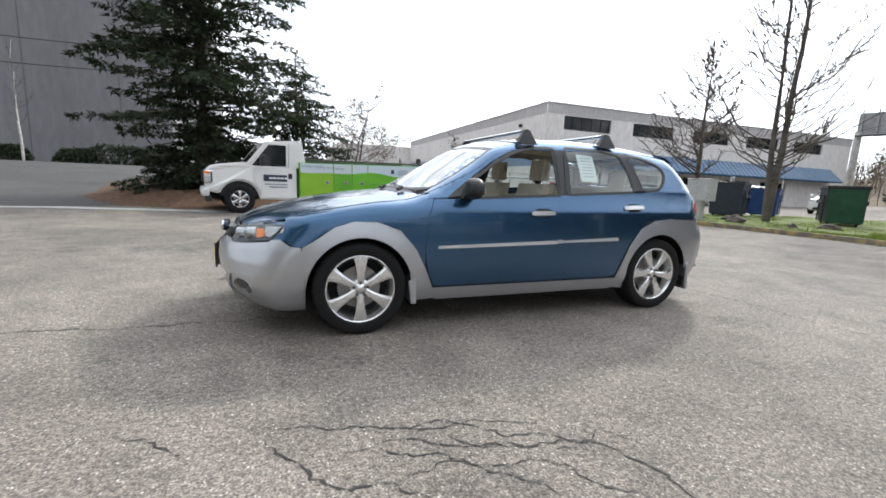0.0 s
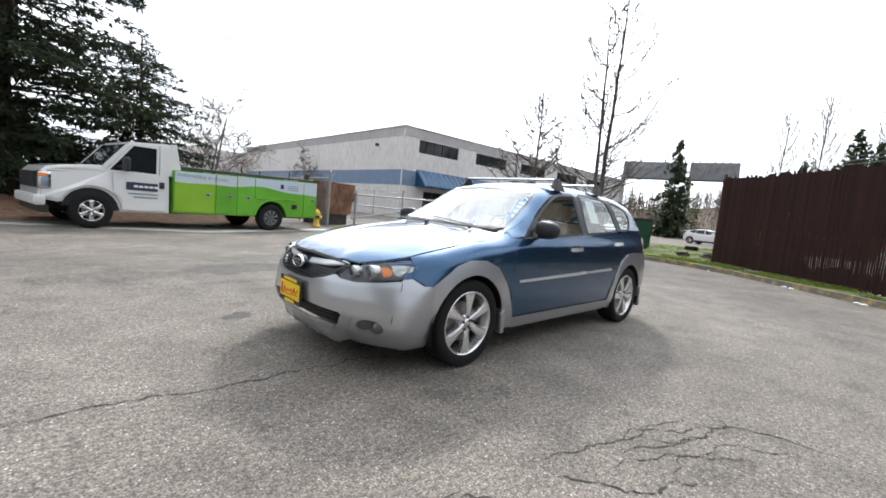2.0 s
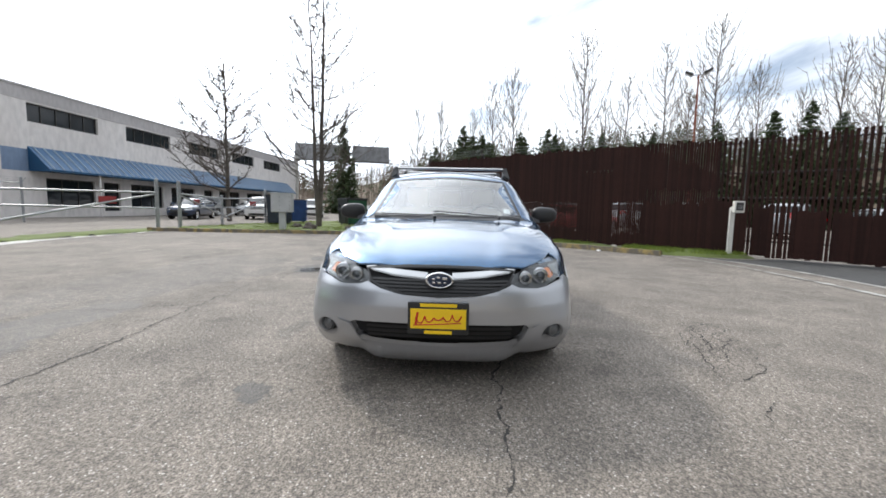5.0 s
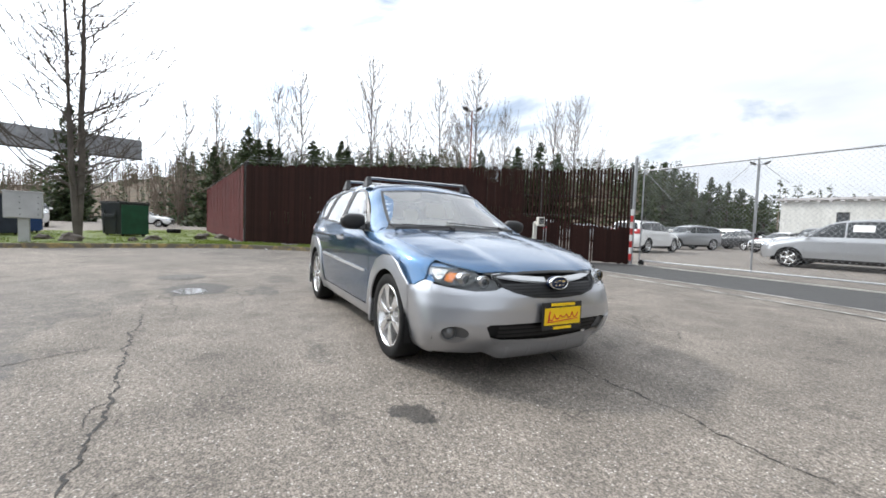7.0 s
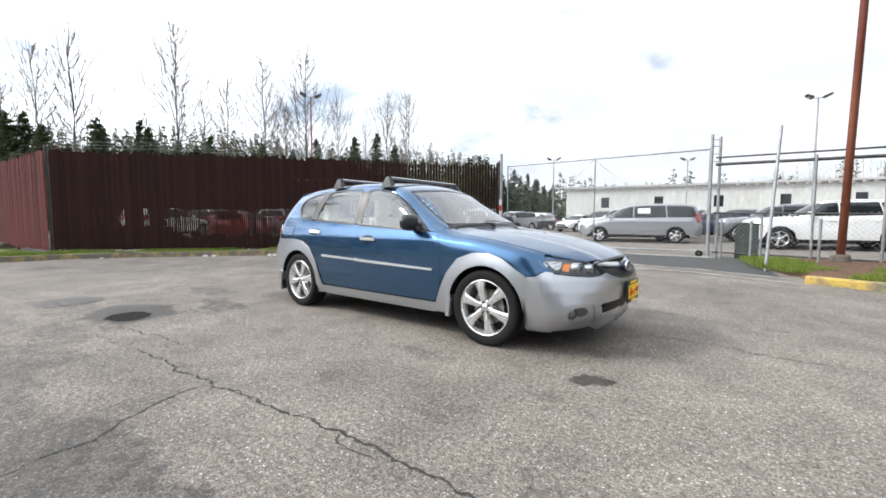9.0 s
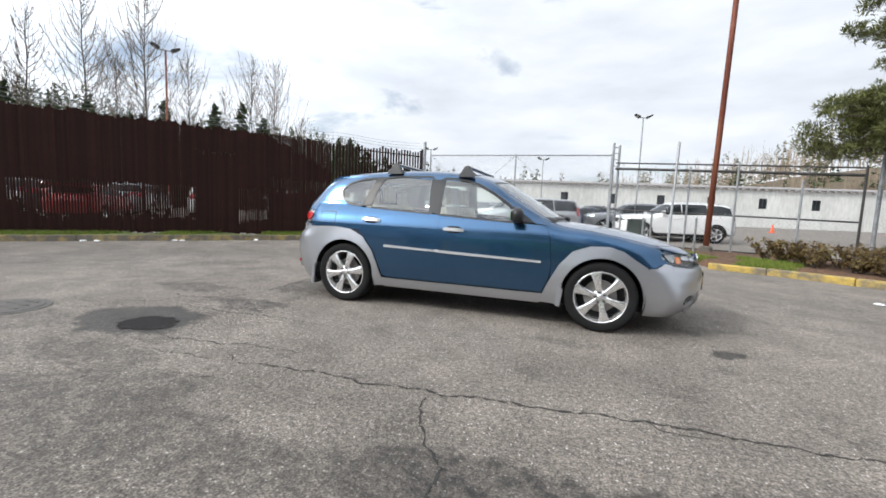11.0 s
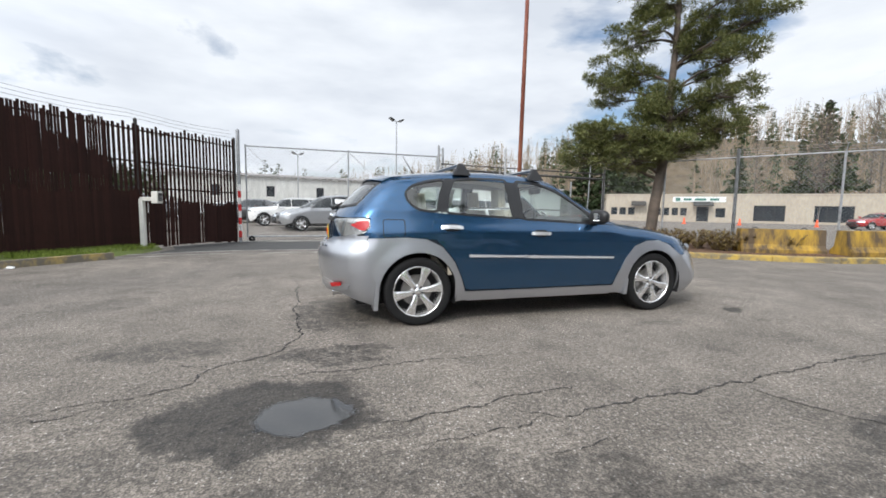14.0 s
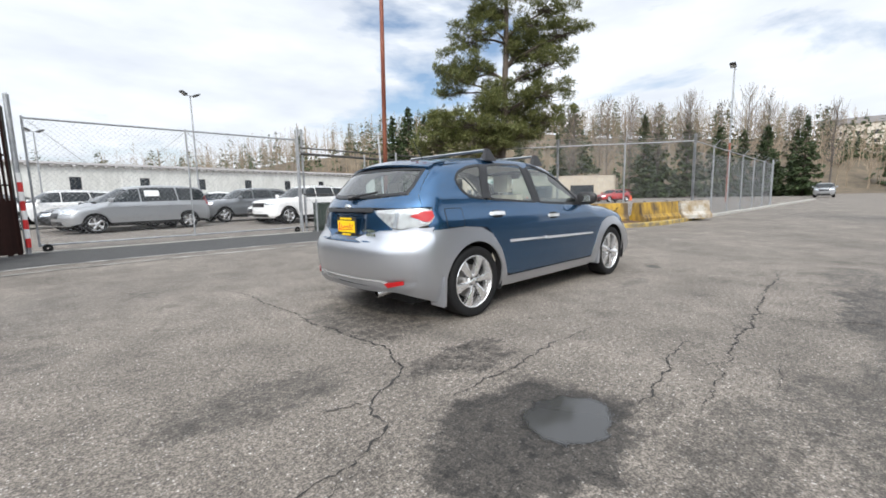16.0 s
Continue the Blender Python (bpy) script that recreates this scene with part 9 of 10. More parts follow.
def near_pose(px, py, qx, qy, y):
    """The pose of a vehicle from the ground points under its near front and rear wheels, on its left side."""
    d = Vector((px - qx, py - qy, 0)).normalized()
    left = Vector((-d.y, d.x, 0))
    c = Vector(((px + qx) / 2, (py + qy) / 2, 0)) - left * y
    return pose(c.x, c.y, 0, 0, 0, math.degrees(math.atan2(d.y, d.x)))


lot_car(MINIVAN, P_SILVER, "silver minivan with a price sheet in its window", near_pose(-2.93, 15.8, 0.11, 16.45, 0.95), "minivan", True, 0.09)
suv = lot_car(WAGON, P_WHITE, "white sport utility vehicle behind the gate", near_pose(3.55, 14.6, 6.40, 15.2, 0.92), "suv_car", False, 0.14)
lot_car(WAGON, P_GREY, "grey sport utility vehicle parked beside the van", pose(3.5, 20.3, 0, 0, 0, 190), "suv_car")
dark = lot_car(SALOON, P_DARK, "charcoal saloon parked behind the van", pose(-2.3, 19.2, 0, 0, 0, 191), "saloon_car")
white = lot_car(SALOON, P_WHITE, "white saloon parked in the lot", pose(5.0, 17.6, 0, 0, 0, 192), "saloon_car")
suv_s = lot_car(WAGON, P_SILVER, "silver crossover parked in the lot", pose(-13.6, 27.2, 0, 0, 0, 255), "suv_car")
suv_d = lot_car(WAGON, P_DARK, "black sport utility vehicle parked in the lot", pose(-6.6, 28.6, 0, 0, 0, 262), "suv_car")
red_c = lot_car(SALOON, P_RED, "red car parked in the lot", pose(-18.2, 7.0, 0, 0, 0, 128), "saloon_car")
navy = lot_car(SALOON, P_NAVY, "dark blue saloon parked in the lot", pose(0.6, 23.0, 0, 0, 0, 200), "saloon_car")
r5 = random.Random(8)
for src, spots in ((suv, [(-3.9, 22.8, 192), (-19.0, 13.6, 128), (-23.4, 5.2, 120), (-10.8, 18.9, 98), (-3.6, 28.8, 262), (4.6, 29.0, 264), (-16.5, 37.0, 170), (-27, -15.0, 20), (-33, -13.2, 15)]), (suv_s, [(-0.9, 28.6, 264), (-24.0, 27.5, 165), (-31, 38, 165), (2.2, 33.0, 185), (-21.0, 11.0, 125), (-16.6, 16.6, 135), (-30.0, -22.0, 0)]),
                   (suv_d, [(-18.6, 33.4, 168), (1.9, 28.9, 262), (7.4, 28.6, 265), (-25.5, 8.8, 130)]), (white, [(-9.4, 31.0, 255), (-22.0, 36.5, 168), (8.0, 33.0, 185), (-36, -20.5, 5), (-41, -8, 80)]),
                   (dark, [(-14.0, 34.5, 168), (-33.5, 31, 165), (6.0, 26.0, 190)]), (navy, [(-20.3, 41.5, 168), (-11.5, 41.0, 175), (-29.5, 44, 168), (-24, -18.5, 10)]), (red_c, [(43.5, 18.6, 160)])):
    for x, y, a in spots:
        copy_thing(src, pose(x, y, ground_height(x, y), 0, 0, a + r5.uniform(-3, 3)))
rows = [(-9.5 + 3.3 * k, 37.6 + 0.25 * k, 262) for k in range(3)] + [(-24.0, 48.0, 240)]
for k, (x, y, a) in enumerate(rows):
    src = (suv, dark, white, suv_s, suv_d, navy, white, suv_s)[(k * 3 + k // 5) % 8]
    copy_thing(src, pose(x, y, ground_height(x, y), 0, 0, a + r5.uniform(-2, 2)))
copy_thing(suv_s, pose(62.0, 1.8, 0, 0, 0, 183))


# ---- the utility truck ----
def text_mesh(words, size, name, material, parent, m):
    cu = bpy.data.curves.new(name, "FONT")
    cu.body, cu.size, cu.extrude = words, size, 0.002
    tmp = bpy.data.objects.new(name, cu)
    scene.collection.objects.link(tmp)
    me = bpy.data.meshes.new_from_object(tmp.evaluated_get(bpy.context.evaluated_depsgraph_get()))
    bpy.data.objects.remove(tmp)
    me.name = name
    me.materials.clear()
    me.materials.append(material)
    ob = new(name, me)
    ob.parent = parent
    ob.matrix_local = m
    return ob


def utility_truck():
    t = empty("utility_truck", pose(-0.99, -10.33, 0.0, 0, 0, 10.1) @ Matrix.Scale(1.04, 4), "white cab utility truck with a bright green service body", "truck")
    W = car_paint("truck_white", (0.74, 0.74, 0.73), 0.0, 0.4)
    sky = mat("sky_wrap", (0.46, 0.56, 0.66), 0.4, var=0.12, scale=1.5, tint=(0.62, 0.68, 0.72))
    green = mat("green_wrap", (0.13, 0.40, 0.030), 0.35, var=0.18, scale=1.2)
    lime = mat("lime_wrap", (0.24, 0.46, 0.03), 0.35, var=0.15, scale=1.2)
    ink = mat("navy_ink", (0.02, 0.035, 0.07), 0.5)
    grey_ink = mat("grey_ink", (0.22, 0.27, 0.32), 0.5)
    half = 0.98
    # cab: lower body, roof and pillars
    lower = [(2.50, 0.36), (2.50, 1.22), (3.62, 1.22), (3.74, 1.295), (3.95, 1.275), (4.35, 1.22), (4.55, 1.17), (4.65, 1.06), (4.68, 0.56), (4.40, 0.50)] + arc(3.90, 0.36, 0.46, 20, 160, 12) + [(3.42, 0.36)]
    bm = side_prism(lower, -half + 0.03, half - 0.03, 0.05)
    for v in bm.verts:
        v.co.y *= 1 - 0.10 * smooth(4.1, 4.68, v.co.x) - 0.04 * smooth(1.0, 1.25, v.co.z)
    part("cab_body", bm, W, t)
    part("hood_seam", tube((3.72, half - 0.075, 1.14), (4.55, half - 0.13, 1.08), 0.006, n=5), INNER, t)
    part("cab_roof", side_prism([(2.44, 1.80), (3.20, 1.79), (3.32, 1.72), (3.24, 1.85), (2.55, 1.92), (2.44, 1.90)], -half + 0.14, half - 0.14, 0.03), W, t)
    for s in (1, -1):
        part("a_pillar", side_prism([(3.22, 1.80), (3.31, 1.80), (3.78, 1.20), (3.68, 1.20)], s * (half - 0.20), s * (half - 0.10), 0.01), W, t)
        part("rear_pillar", side_prism([(2.44, 1.2), (2.70, 1.2), (2.70, 1.85), (2.44, 1.85)], s * (half - 0.18), s * (half - 0.08), 0.01), W, t)
        door = new("cab_door")
        door.parent = t
        part("door_skin", side_prism([(2.58, 0.40), (2.58, 1.20), (3.56, 1.20), (3.56, 0.78), (3.42, 0.62), (3.40, 0.40)], s * (half - 0.03), s * (half - 0.008), 0.006), W, door)
        part("door_window", side_prism([(2.76, 1.24), (2.76, 1.78), (3.19, 1.78), (3.60, 1.24)], s * (half - 0.13), s * (half - 0.11)), LOT_GLASS, door)
        part("window_frame", side_prism([(2.71, 1.22), (2.71, 1.82), (3.21, 1.82), (3.66, 1.22), (3.60, 1.22), (3.19, 1.775), (2.76, 1.775), (2.76, 1.22)], s * (half - 0.12), s * (half - 0.09)), W, door)
        part("door_handle", box((2.68, s * (half + 0.0), 0.98), (0.10, 0.03, 0.14), 0, 0.01), BLACK, door)
        if s > 0:
            part("name_board", box((3.05, half + 0.001, 0.92), (0.58, 0.012, 0.17), 0, 0.004), ink, door)
            for k in range(5):
                part("name_bar", box((3.17 - 0.095 * k, half + 0.009, 0.92), (0.075, 0.006, 0.045)), PAPER, door)
            for k in range(2):
                part("small_print", box((3.03 - 0.05 * k, half - 0.003, 0.76 - 0.07 * k), (0.55 - 0.1 * k, 0.006, 0.03)), grey_ink, door)
        mir = new("wing_mirror")
        mir.parent = t
        part("mirror_head", box((3.38, s * (half + 0.14), 1.36), (0.12, 0.22, 0.30), 0, 0.05), BLACK, mir)
        part("mirror_arm", tube((3.46, s * (half - 0.12), 1.30), (3.40, s * (half + 0.08), 1.32), 0.022), BLACK, mir)
        hl = new("headlight")
        hl.parent = t
        part("lamp", box((4.585, s * 0.775, 0.90), (0.20, 0.26, 0.34), 0, 0.05), REFLECTOR, hl)
        part("indicator", box((4.615, s * 0.83, 1.00), (0.13, 0.17, 0.07), 0, 0.015), AMBER, hl)
        w1 = wheel_thing(t, 3.90, s * 0.86, 0.36, 0, 6, 0.21, width=0.22, material=CHROME)
        w2 = wheel_thing(t, 0.0, s * 0.86, 0.36, 15, 8, 0.21, width=0.22, material=mat("dark_steel_rim", (0.16, 0.16, 0.16), 0.5, 0.4))
        part("wheel_well", side_prism(arc(3.90, 0.36, 0.455, 10, 170, 10), s * 0.5, s * 0.93), INNER, t)
    part("windscreen", side_prism([(3.68, 1.27), (3.72, 1.27), (3.31, 1.79), (3.27, 1.79)], -half + 0.2, half - 0.2), LOT_GLASS, t)
    part("grille", box((4.68, 0, 0.90), (0.06, 1.2, 0.30), 0, 0.01), BLACK, t)
    part("front_bumper", box((4.66, 0, 0.52), (0.18, 1.84, 0.20), 0, 0.05), mat("bumper_white", (0.62, 0.62, 0.61), 0.4), t)
    part("bumper_valance", box((4.60, 0, 0.36), (0.14, 1.8, 0.14), 0, 0.02), BLACK, t)
    part("cab_back_fairing", side_prism([(2.28, 1.30), (2.48, 1.30), (2.48, 1.92), (2.36, 1.94), (2.26, 1.40)], -half + 0.1, half - 0.1, 0.02), W, t)
    part("chassis", box((1.6, 0, 0.42), (6.0, 0.9, 0.16)), INNER, t)
    # service body
    body = [(2.44, 0.38), (2.44, 1.36), (-1.46, 1.46), (-1.46, 0.40), (-0.48, 0.40)] + arc(0.0, 0.36, 0.46, 170, 10, 10) + [(0.48, 0.38)]
    part("service_body", side_prism(body, -half + 0.01, half - 0.012, 0.01), green, t)
    part("body_floor", box((0.5, 0, 1.36), (3.8, 1.3, 0.04)), DARK_STEEL, t)
    wave = lambda x: 1.13 + 0.035 * math.sin(x * 2.3 + 0.6) + 0.02 * math.sin(x * 4.7) - 0.05 * smooth(0.0, -1.4, x)
    y = half - 0.004
    for k, (x0, x1) in enumerate(((2.42, 1.53), (1.50, 1.00), (0.97, 0.52), (0.49, -0.98), (-1.0, -1.44))):
        cd = new("compartment_door")
        cd.parent = t
        top = [(x, wave(x)) for x in np.linspace(x0, x1, 8)]
        zlow = 0.42 if k < 3 else 0.88
        if k == 4:
            zlow = 0.44
        part("lower_skin", side_prism([(x1, zlow), (x0, zlow)] + top, y - 0.012, y + 0.010, 0.003), lime if k in (0,) else green, cd)
        roof_ = lambda x: 1.345 - (x - 2.44) * 0.0256
        part("upper_skin", side_prism([(x1, roof_(x1)), (x0, roof_(x0))] + top, y - 0.012, y + 0.008, 0.003), sky, cd)
        hx = x1 + 0.16 if k < 3 else x1 + 0.12
        if k != 3:
            hz = 0.86 if k < 4 else 0.92
            part("latch", box((hx, y + 0.012, hz), (0.11, 0.012, 0.08), 0, 0.01), STEEL, cd)
            part("latch_pull", box((hx, y + 0.02, hz - 0.005), (0.05, 0.012, 0.04), 0, 0.006), BLACK, cd)
    part("arch_lip", side_prism(arc(0.0, 0.36, 0.52, 172, 8, 14) + arc(0.0, 0.36, 0.46, 8, 172, 14), y - 0.012, y + 0.02, 0.004), green, t)
    part("drip_rail", tube((0.45, y + 0.012, 0.86), (-0.75, y + 0.012, 0.89), 0.012), green, t)
    part("fuel_cup", box((-0.70, y + 0.008, 0.70), (0.16, 0.02, 0.13), 0, 0.01), BLACK, t)
    text_mesh("sustainability in motion", 0.125, "slogan", grey_ink, t, pose(2.38, y + 0.009, 1.245, 90, 0, 180) @ Matrix.Rotation(radians(-1.4), 4, "Z"))
    part("mark", box((-0.28, y + 0.010, 1.24), (0.10, 0.006, 0.12), 0, 0.003), ink, t)
    for k, w in enumerate((0.30, 0.36, 0.34)):
        part("print_bar", box((-0.62, y + 0.010, 1.28 - 0.055 * k), (w, 0.006, 0.025)), grey_ink, t)
    for s in (1, -1):
        part("rack_rail", tube((2.40, s * 0.80, 1.44), (-1.44, s * 0.80, 1.52), 0.025), DARK_STEEL, t)
        for k in range(6):
            part("rack_post", tube((2.2 - 0.7 * k, s * 0.80, 1.36), (2.2 - 0.7 * k, s * 0.80, 1.46 + 0.012 * k + (0.16 if k in (2, 4) else 0)), 0.02), DARK_STEEL, t)
        part("tail_light", box((-1.47, s * 0.86, 0.72), (0.05, 0.14, 0.12), 0, 0.01), RED_LENS, t)
    part("vice", box((-1.40, 0.5, 1.60), (0.12, 0.12, 0.22), 0, 0.02), DARK_STEEL, t)
    part("rear_step", box((-1.56, 0, 0.44), (0.22, 1.8, 0.10), 0, 0.01), DARK_STEEL, t)
    part("tailgate", box((-1.45, 0, 1.05), (0.05, 1.5, 0.6), 0, 0.01), BLACK, t)
    return t


utility_truck()

# ---- small things ----
BOX_GREY = mat("mailbox_grey", (0.46, 0.47, 0.47), 0.5, 0.1, var=0.12, scale=3)
mb = empty("cluster_mailbox", pose(-12.1, -7.0, 0.08, 0, 0, 12), "grey metal cluster mailbox on a pedestal", "mailbox")
part("pedestal", box((0, 0, 0.35), (0.28, 0.24, 0.75), 0, 0.02), BOX_GREY, mb)
part("cabinet", box((0, 0, 1.08), (0.46, 0.80, 0.74), 0, 0.02), BOX_GREY, mb)
part("cap", box((0, 0, 1.465), (0.50, 0.84, 0.04), 0, 0.01), BOX_GREY, mb)
for k in range(2):
    for j in range(4):
        d = new("mail_door")
        d.parent = mb
        part("door_plate", box((0.235, -0.19 + 0.38 * k, 0.82 + 0.165 * j), (0.012, 0.355, 0.15), 0, 0.004), BOX_GREY, d)
        part("lock", box((0.244, -0.06 + 0.38 * k, 0.82 + 0.165 * j), (0.008, 0.025, 0.025)), DARK_STEEL, d)


def bin_thing(x, y, ang, l, w, h, colours, label):
    b = empty("dumpster", pose(x, y, 0.10, 0, 0, ang), label, "dumpster", "rubbish bins")
    m1, m2 = colours
    bm = prism([(-l / 2, -w / 2), (l / 2, -w / 2), (l / 2, w / 2), (-l / 2, w / 2)], 0.08, h)
    for v in bm.verts:
        if v.co.z < 0.2:
            v.co.y *= 0.88
    bmesh.ops.bevel(bm, geom=list(bm.edges), offset=0.02, segments=1, affect="EDGES")
    part("body", bm, m1, b)
    part("end_panel", box((l / 2 + 0.012, 0, h / 2 + 0.03), (0.03, w * 0.92, h - 0.16), 0, 0.01), m2, b)
    part("rim", box((0, 0, h), (l + 0.06, w + 0.06, 0.06), 0, 0.01), m1, b)
    for s in (-1, 1):
        bm = box((s * l / 4, 0, h + 0.06), (l / 2 - 0.02, w + 0.04, 0.04), 0, 0.01)
        part("lid", bm, BLACK, b)
        part("side_pocket", box((0, s * (w / 2 + 0.04), h * 0.62), (l * 0.7, 0.08, 0.14), 0, 0.01), m1, b)
        for k in (-1, 1):
            part("rib", box((k * l * 0.3, s * (w / 2 + 0.015), h * 0.45), (0.07, 0.04, h * 0.7)), m1, b)
    for sx in (-1, 1):
        for sy in (-1, 1):
            part("caster", tube((sx * l * 0.4, sy * w * 0.35 - 0.03, 0.05), (sx * l * 0.4, sy * w * 0.35 + 0.03, 0.05), 0.06, n=10), RUBBER, b)
    return b


GREEN_BIN = mat("bin_green", (0.012, 0.075, 0.040), 0.45, var=0.25, scale=3)
DARK_BIN = mat("bin_dark", (0.018, 0.022, 0.022), 0.5, var=0.3, scale=3)
NAVY_BIN = mat("bin_navy", (0.018, 0.025, 0.045), 0.5, var=0.3, scale=3)
BLUE_BIN = mat("bin_blue", (0.02, 0.06, 0.20), 0.45, var=0.25, scale=3)
bin_thing(-17.6, -5.55, 35, 1.5, 1.1, 1.35, (DARK_BIN, GREEN_BIN), "dark green steel dumpster standing on the grass")
bin_thing(-17.0, -9.3, 25, 1.9, 1.2, 1.42, (NAVY_BIN, NAVY_BIN), "dark navy steel dumpster behind the mailbox")
bin_thing(-19.6, -9.4, 25, 1.2, 1.1, 1.25, (BLUE_BIN, BLUE_BIN), "blue recycling dumpster behind the mailbox")

ROCK = mat("dark_rock", (0.085, 0.070, 0.058), 0.95, var=0.4, scale=4, fine=30, bump=0.08, bump_scale=14)


def rock(x, y, s, seed, label):
    bm = bmesh.new()
    bmesh.ops.create_icosphere(bm, subdivisions=3, radius=1.0)
    for v in bm.verts:
        n = noise.noise(v.co * 1.3 + Vector((seed, 0, 0))) * 0.45 + noise.noise(v.co * 3.1 + Vector((0, seed, 0))) * 0.16
        v.co = v.co * (1 + n)
        v.co.z = max(v.co.z * 0.62, -0.35)
    bm.transform(Matrix.Diagonal((s, s * 0.75, s, 1)))
    ob = part("boulder", bm, ROCK)
    ob.matrix_world = pose(x, y, 0.10 + s * 0.12, 0, 0, seed * 57)
    return tagged(ob, label, "rock", "boulders on the verge")


for k, (x, y, s) in enumerate([(-12.9, -6.2, 0.34), (-14.3, -4.2, 0.26), (-15.6, -2.7, 0.30), (-15.9, -1.95, 0.28), (-13.9, -7.1, 0.22), (-18.6, -2.6, 0.20), (-13.2, -4.6, 0.18)]):
    rock(x, y, s, k + 1, "rough dark brown boulder on the grass")
tyre = part("loose_tyre", lathe([(0.20, -0.09), (0.31, -0.10), (0.33, 0.0), (0.31, 0.10), (0.20, 0.09), (0.20, -0.09)], 24), RUBBER)
tyre.matrix_world = pose(-22.0, -4.2, 0.22)
tagged(tyre, "old black tyre lying on the grass", "tyre")

kp = empty("keypad_stand", pose(-6.13, 6.93, 0.10, 0, 0, -12), "white gooseneck post with a keypad box by the gate", "keypad")
CREAM = mat("cream_paint", (0.66, 0.65, 0.60), 0.55, var=0.1, scale=4)
part("post", box((0, 0, 0.55), (0.10, 0.10, 1.15), 0, 0.01), CREAM, kp)
part("arm", box((0.16, 0, 1.12), (0.36, 0.09, 0.09), 0, 0.01), CREAM, kp)
part("keypad_box", box((0.34, 0, 1.16), (0.14, 0.22, 0.28), 0, 0.015), CREAM, kp)
part("keypad_face", box((0.413, 0, 1.17), (0.012, 0.15, 0.19), 0, 0.004), DARK_STEEL, kp)
for k in range(3):
    for j in range(3):
        part("key", box((0.421, -0.035 + 0.035 * k, 1.12 + 0.035 * j), (0.008, 0.02, 0.02), 0, 0.003), STEEL, kp)

# manhole cover and puddle in the lot
IRON = mat("cast_iron", (0.10, 0.092, 0.085), 0.7, 0.3, var=0.4, scale=12, bump=0.03)
mh = empty("manhole_cover", pose(-3.81, -2.52, 0.0), "round iron manhole cover flush with the asphalt", "manhole", kind="structure")
part("cover", lathe([(0.0, 0.010), (0.28, 0.010), (0.295, 0.004), (0.34, 0.005), (0.35, -0.01)], 36), IRON, mh)
for k in range(5):
    part("tread", box((0, -0.22 + 0.11 * k, 0.012), (0.42 - 0.12 * abs(k - 2), 0.03, 0.006), 0, 0.002), IRON, mh)
PUDDLE = bpy.data.materials.new("puddle_water")
PUDDLE.use_nodes = True
pb = PUDDLE.node_tree.nodes["Principled BSDF"]
pb.inputs["Base Color"].default_value = (0.045, 0.045, 0.045, 1)
pb.inputs["Roughness"].default_value = 0.07
pb.inputs["Specular IOR Level"].default_value = 0.7
# the water thins out to nothing at its edge
pn, pl = PUDDLE.node_tree.nodes, PUDDLE.node_tree.links
p_geo, p_map, p_noise, p_add, p_len, p_ramp = (pn.new("ShaderNode" + k) for k in ("NewGeometry", "Mapping", "TexNoise", "VectorMath", "VectorMath", "MapRange"))
p_map.vector_type = "TEXTURE"
p_map.inputs["Location"].default_value, p_map.inputs["Scale"].default_value = (-2.25 + 0.09, -2.31 + 0.09, 0), (0.27, 0.20, 1000)
p_noise.inputs["Scale"].default_value, p_noise.inputs["Detail"].default_value = 7.0, 8.0
p_add.operation, p_len.operation = "MULTIPLY_ADD", "LENGTH"
p_add.inputs[1].default_value = (0.18, 0.18, 0)
p_ramp.interpolation_type = "SMOOTHSTEP"
for key, val in zip(("From Min", "From Max", "To Min", "To Max"), (0.80, 1.02, 1.0, 0.0)):
    p_ramp.inputs[key].default_value = val
pl.new(p_geo.outputs["Position"], p_noise.inputs["Vector"])
pl.new(p_noise.outputs["Color"], p_add.inputs[0])
pl.new(p_geo.outputs["Position"], p_add.inputs[2])
pl.new(p_add.outputs[0], p_map.inputs["Vector"])
pl.new(p_map.outputs[0], p_len.inputs[0])
pl.new(p_len.outputs["Value"], p_ramp.inputs["Value"])
pl.new(p_ramp.outputs[0], pb.inputs["Alpha"])
outline = [(-2.25 + (0.37 + 0.03 * math.sin(a * 3) + 0.012 * math.sin(a * 7)) * math.cos(a), -2.31 + (0.26 + 0.02 * math.sin(a * 4 + 1) + 0.006 * math.sin(a * 13)) * math.sin(a)) for a in np.linspace(0, 2 * math.pi, 72, endpoint=False)]
pud = raw("puddle", [(x, y, 0.0035) for x, y in outline], [list(range(len(outline)))], PUDDLE)
tagged(pud, "small shallow puddle in a wet hollow of the asphalt", "puddle", kind="structure")

# hydrant, wreck of rusty skip and pipe gates by the office
hy = empty("fire_hydrant", pose(-3.55, -11.3, 0.02), "yellow fire hydrant beside the gutter", "hydrant")
HYD = mat("hydrant_yellow", (0.75, 0.50, 0.04), 0.5, var=0.15)
part("barrel", lathe([(0.0, 0.0), (0.15, 0.0), (0.15, 0.05), (0.10, 0.07), (0.10, 0.45), (0.13, 0.47), (0.13, 0.51), (0.09, 0.58), (0.04, 0.63), (0.0, 0.64)], 18), HYD, hy, smooth=True)
for a in (0, 90, 180):
    part("nozzle", tube((0, 0, 0.36), (0.19 * math.cos(radians(a)), 0.19 * math.sin(radians(a)), 0.36), 0.055, n=10), HYD, hy)
skip = empty("steel_skip", pose(-5.1, -13.6, 0.0, 0, 0, 20), "rusty brown steel skip behind the truck", "skip")
SKIP = two_tone("rust_brown_skip", (0.10, 0.045, 0.025), (0.24, 0.11, 0.06), 2.0)
bm = prism([(-1.0, -0.7), (1.0, -0.7), (1.0, 0.7), (-1.0, 0.7)], 0.45, 1.75)
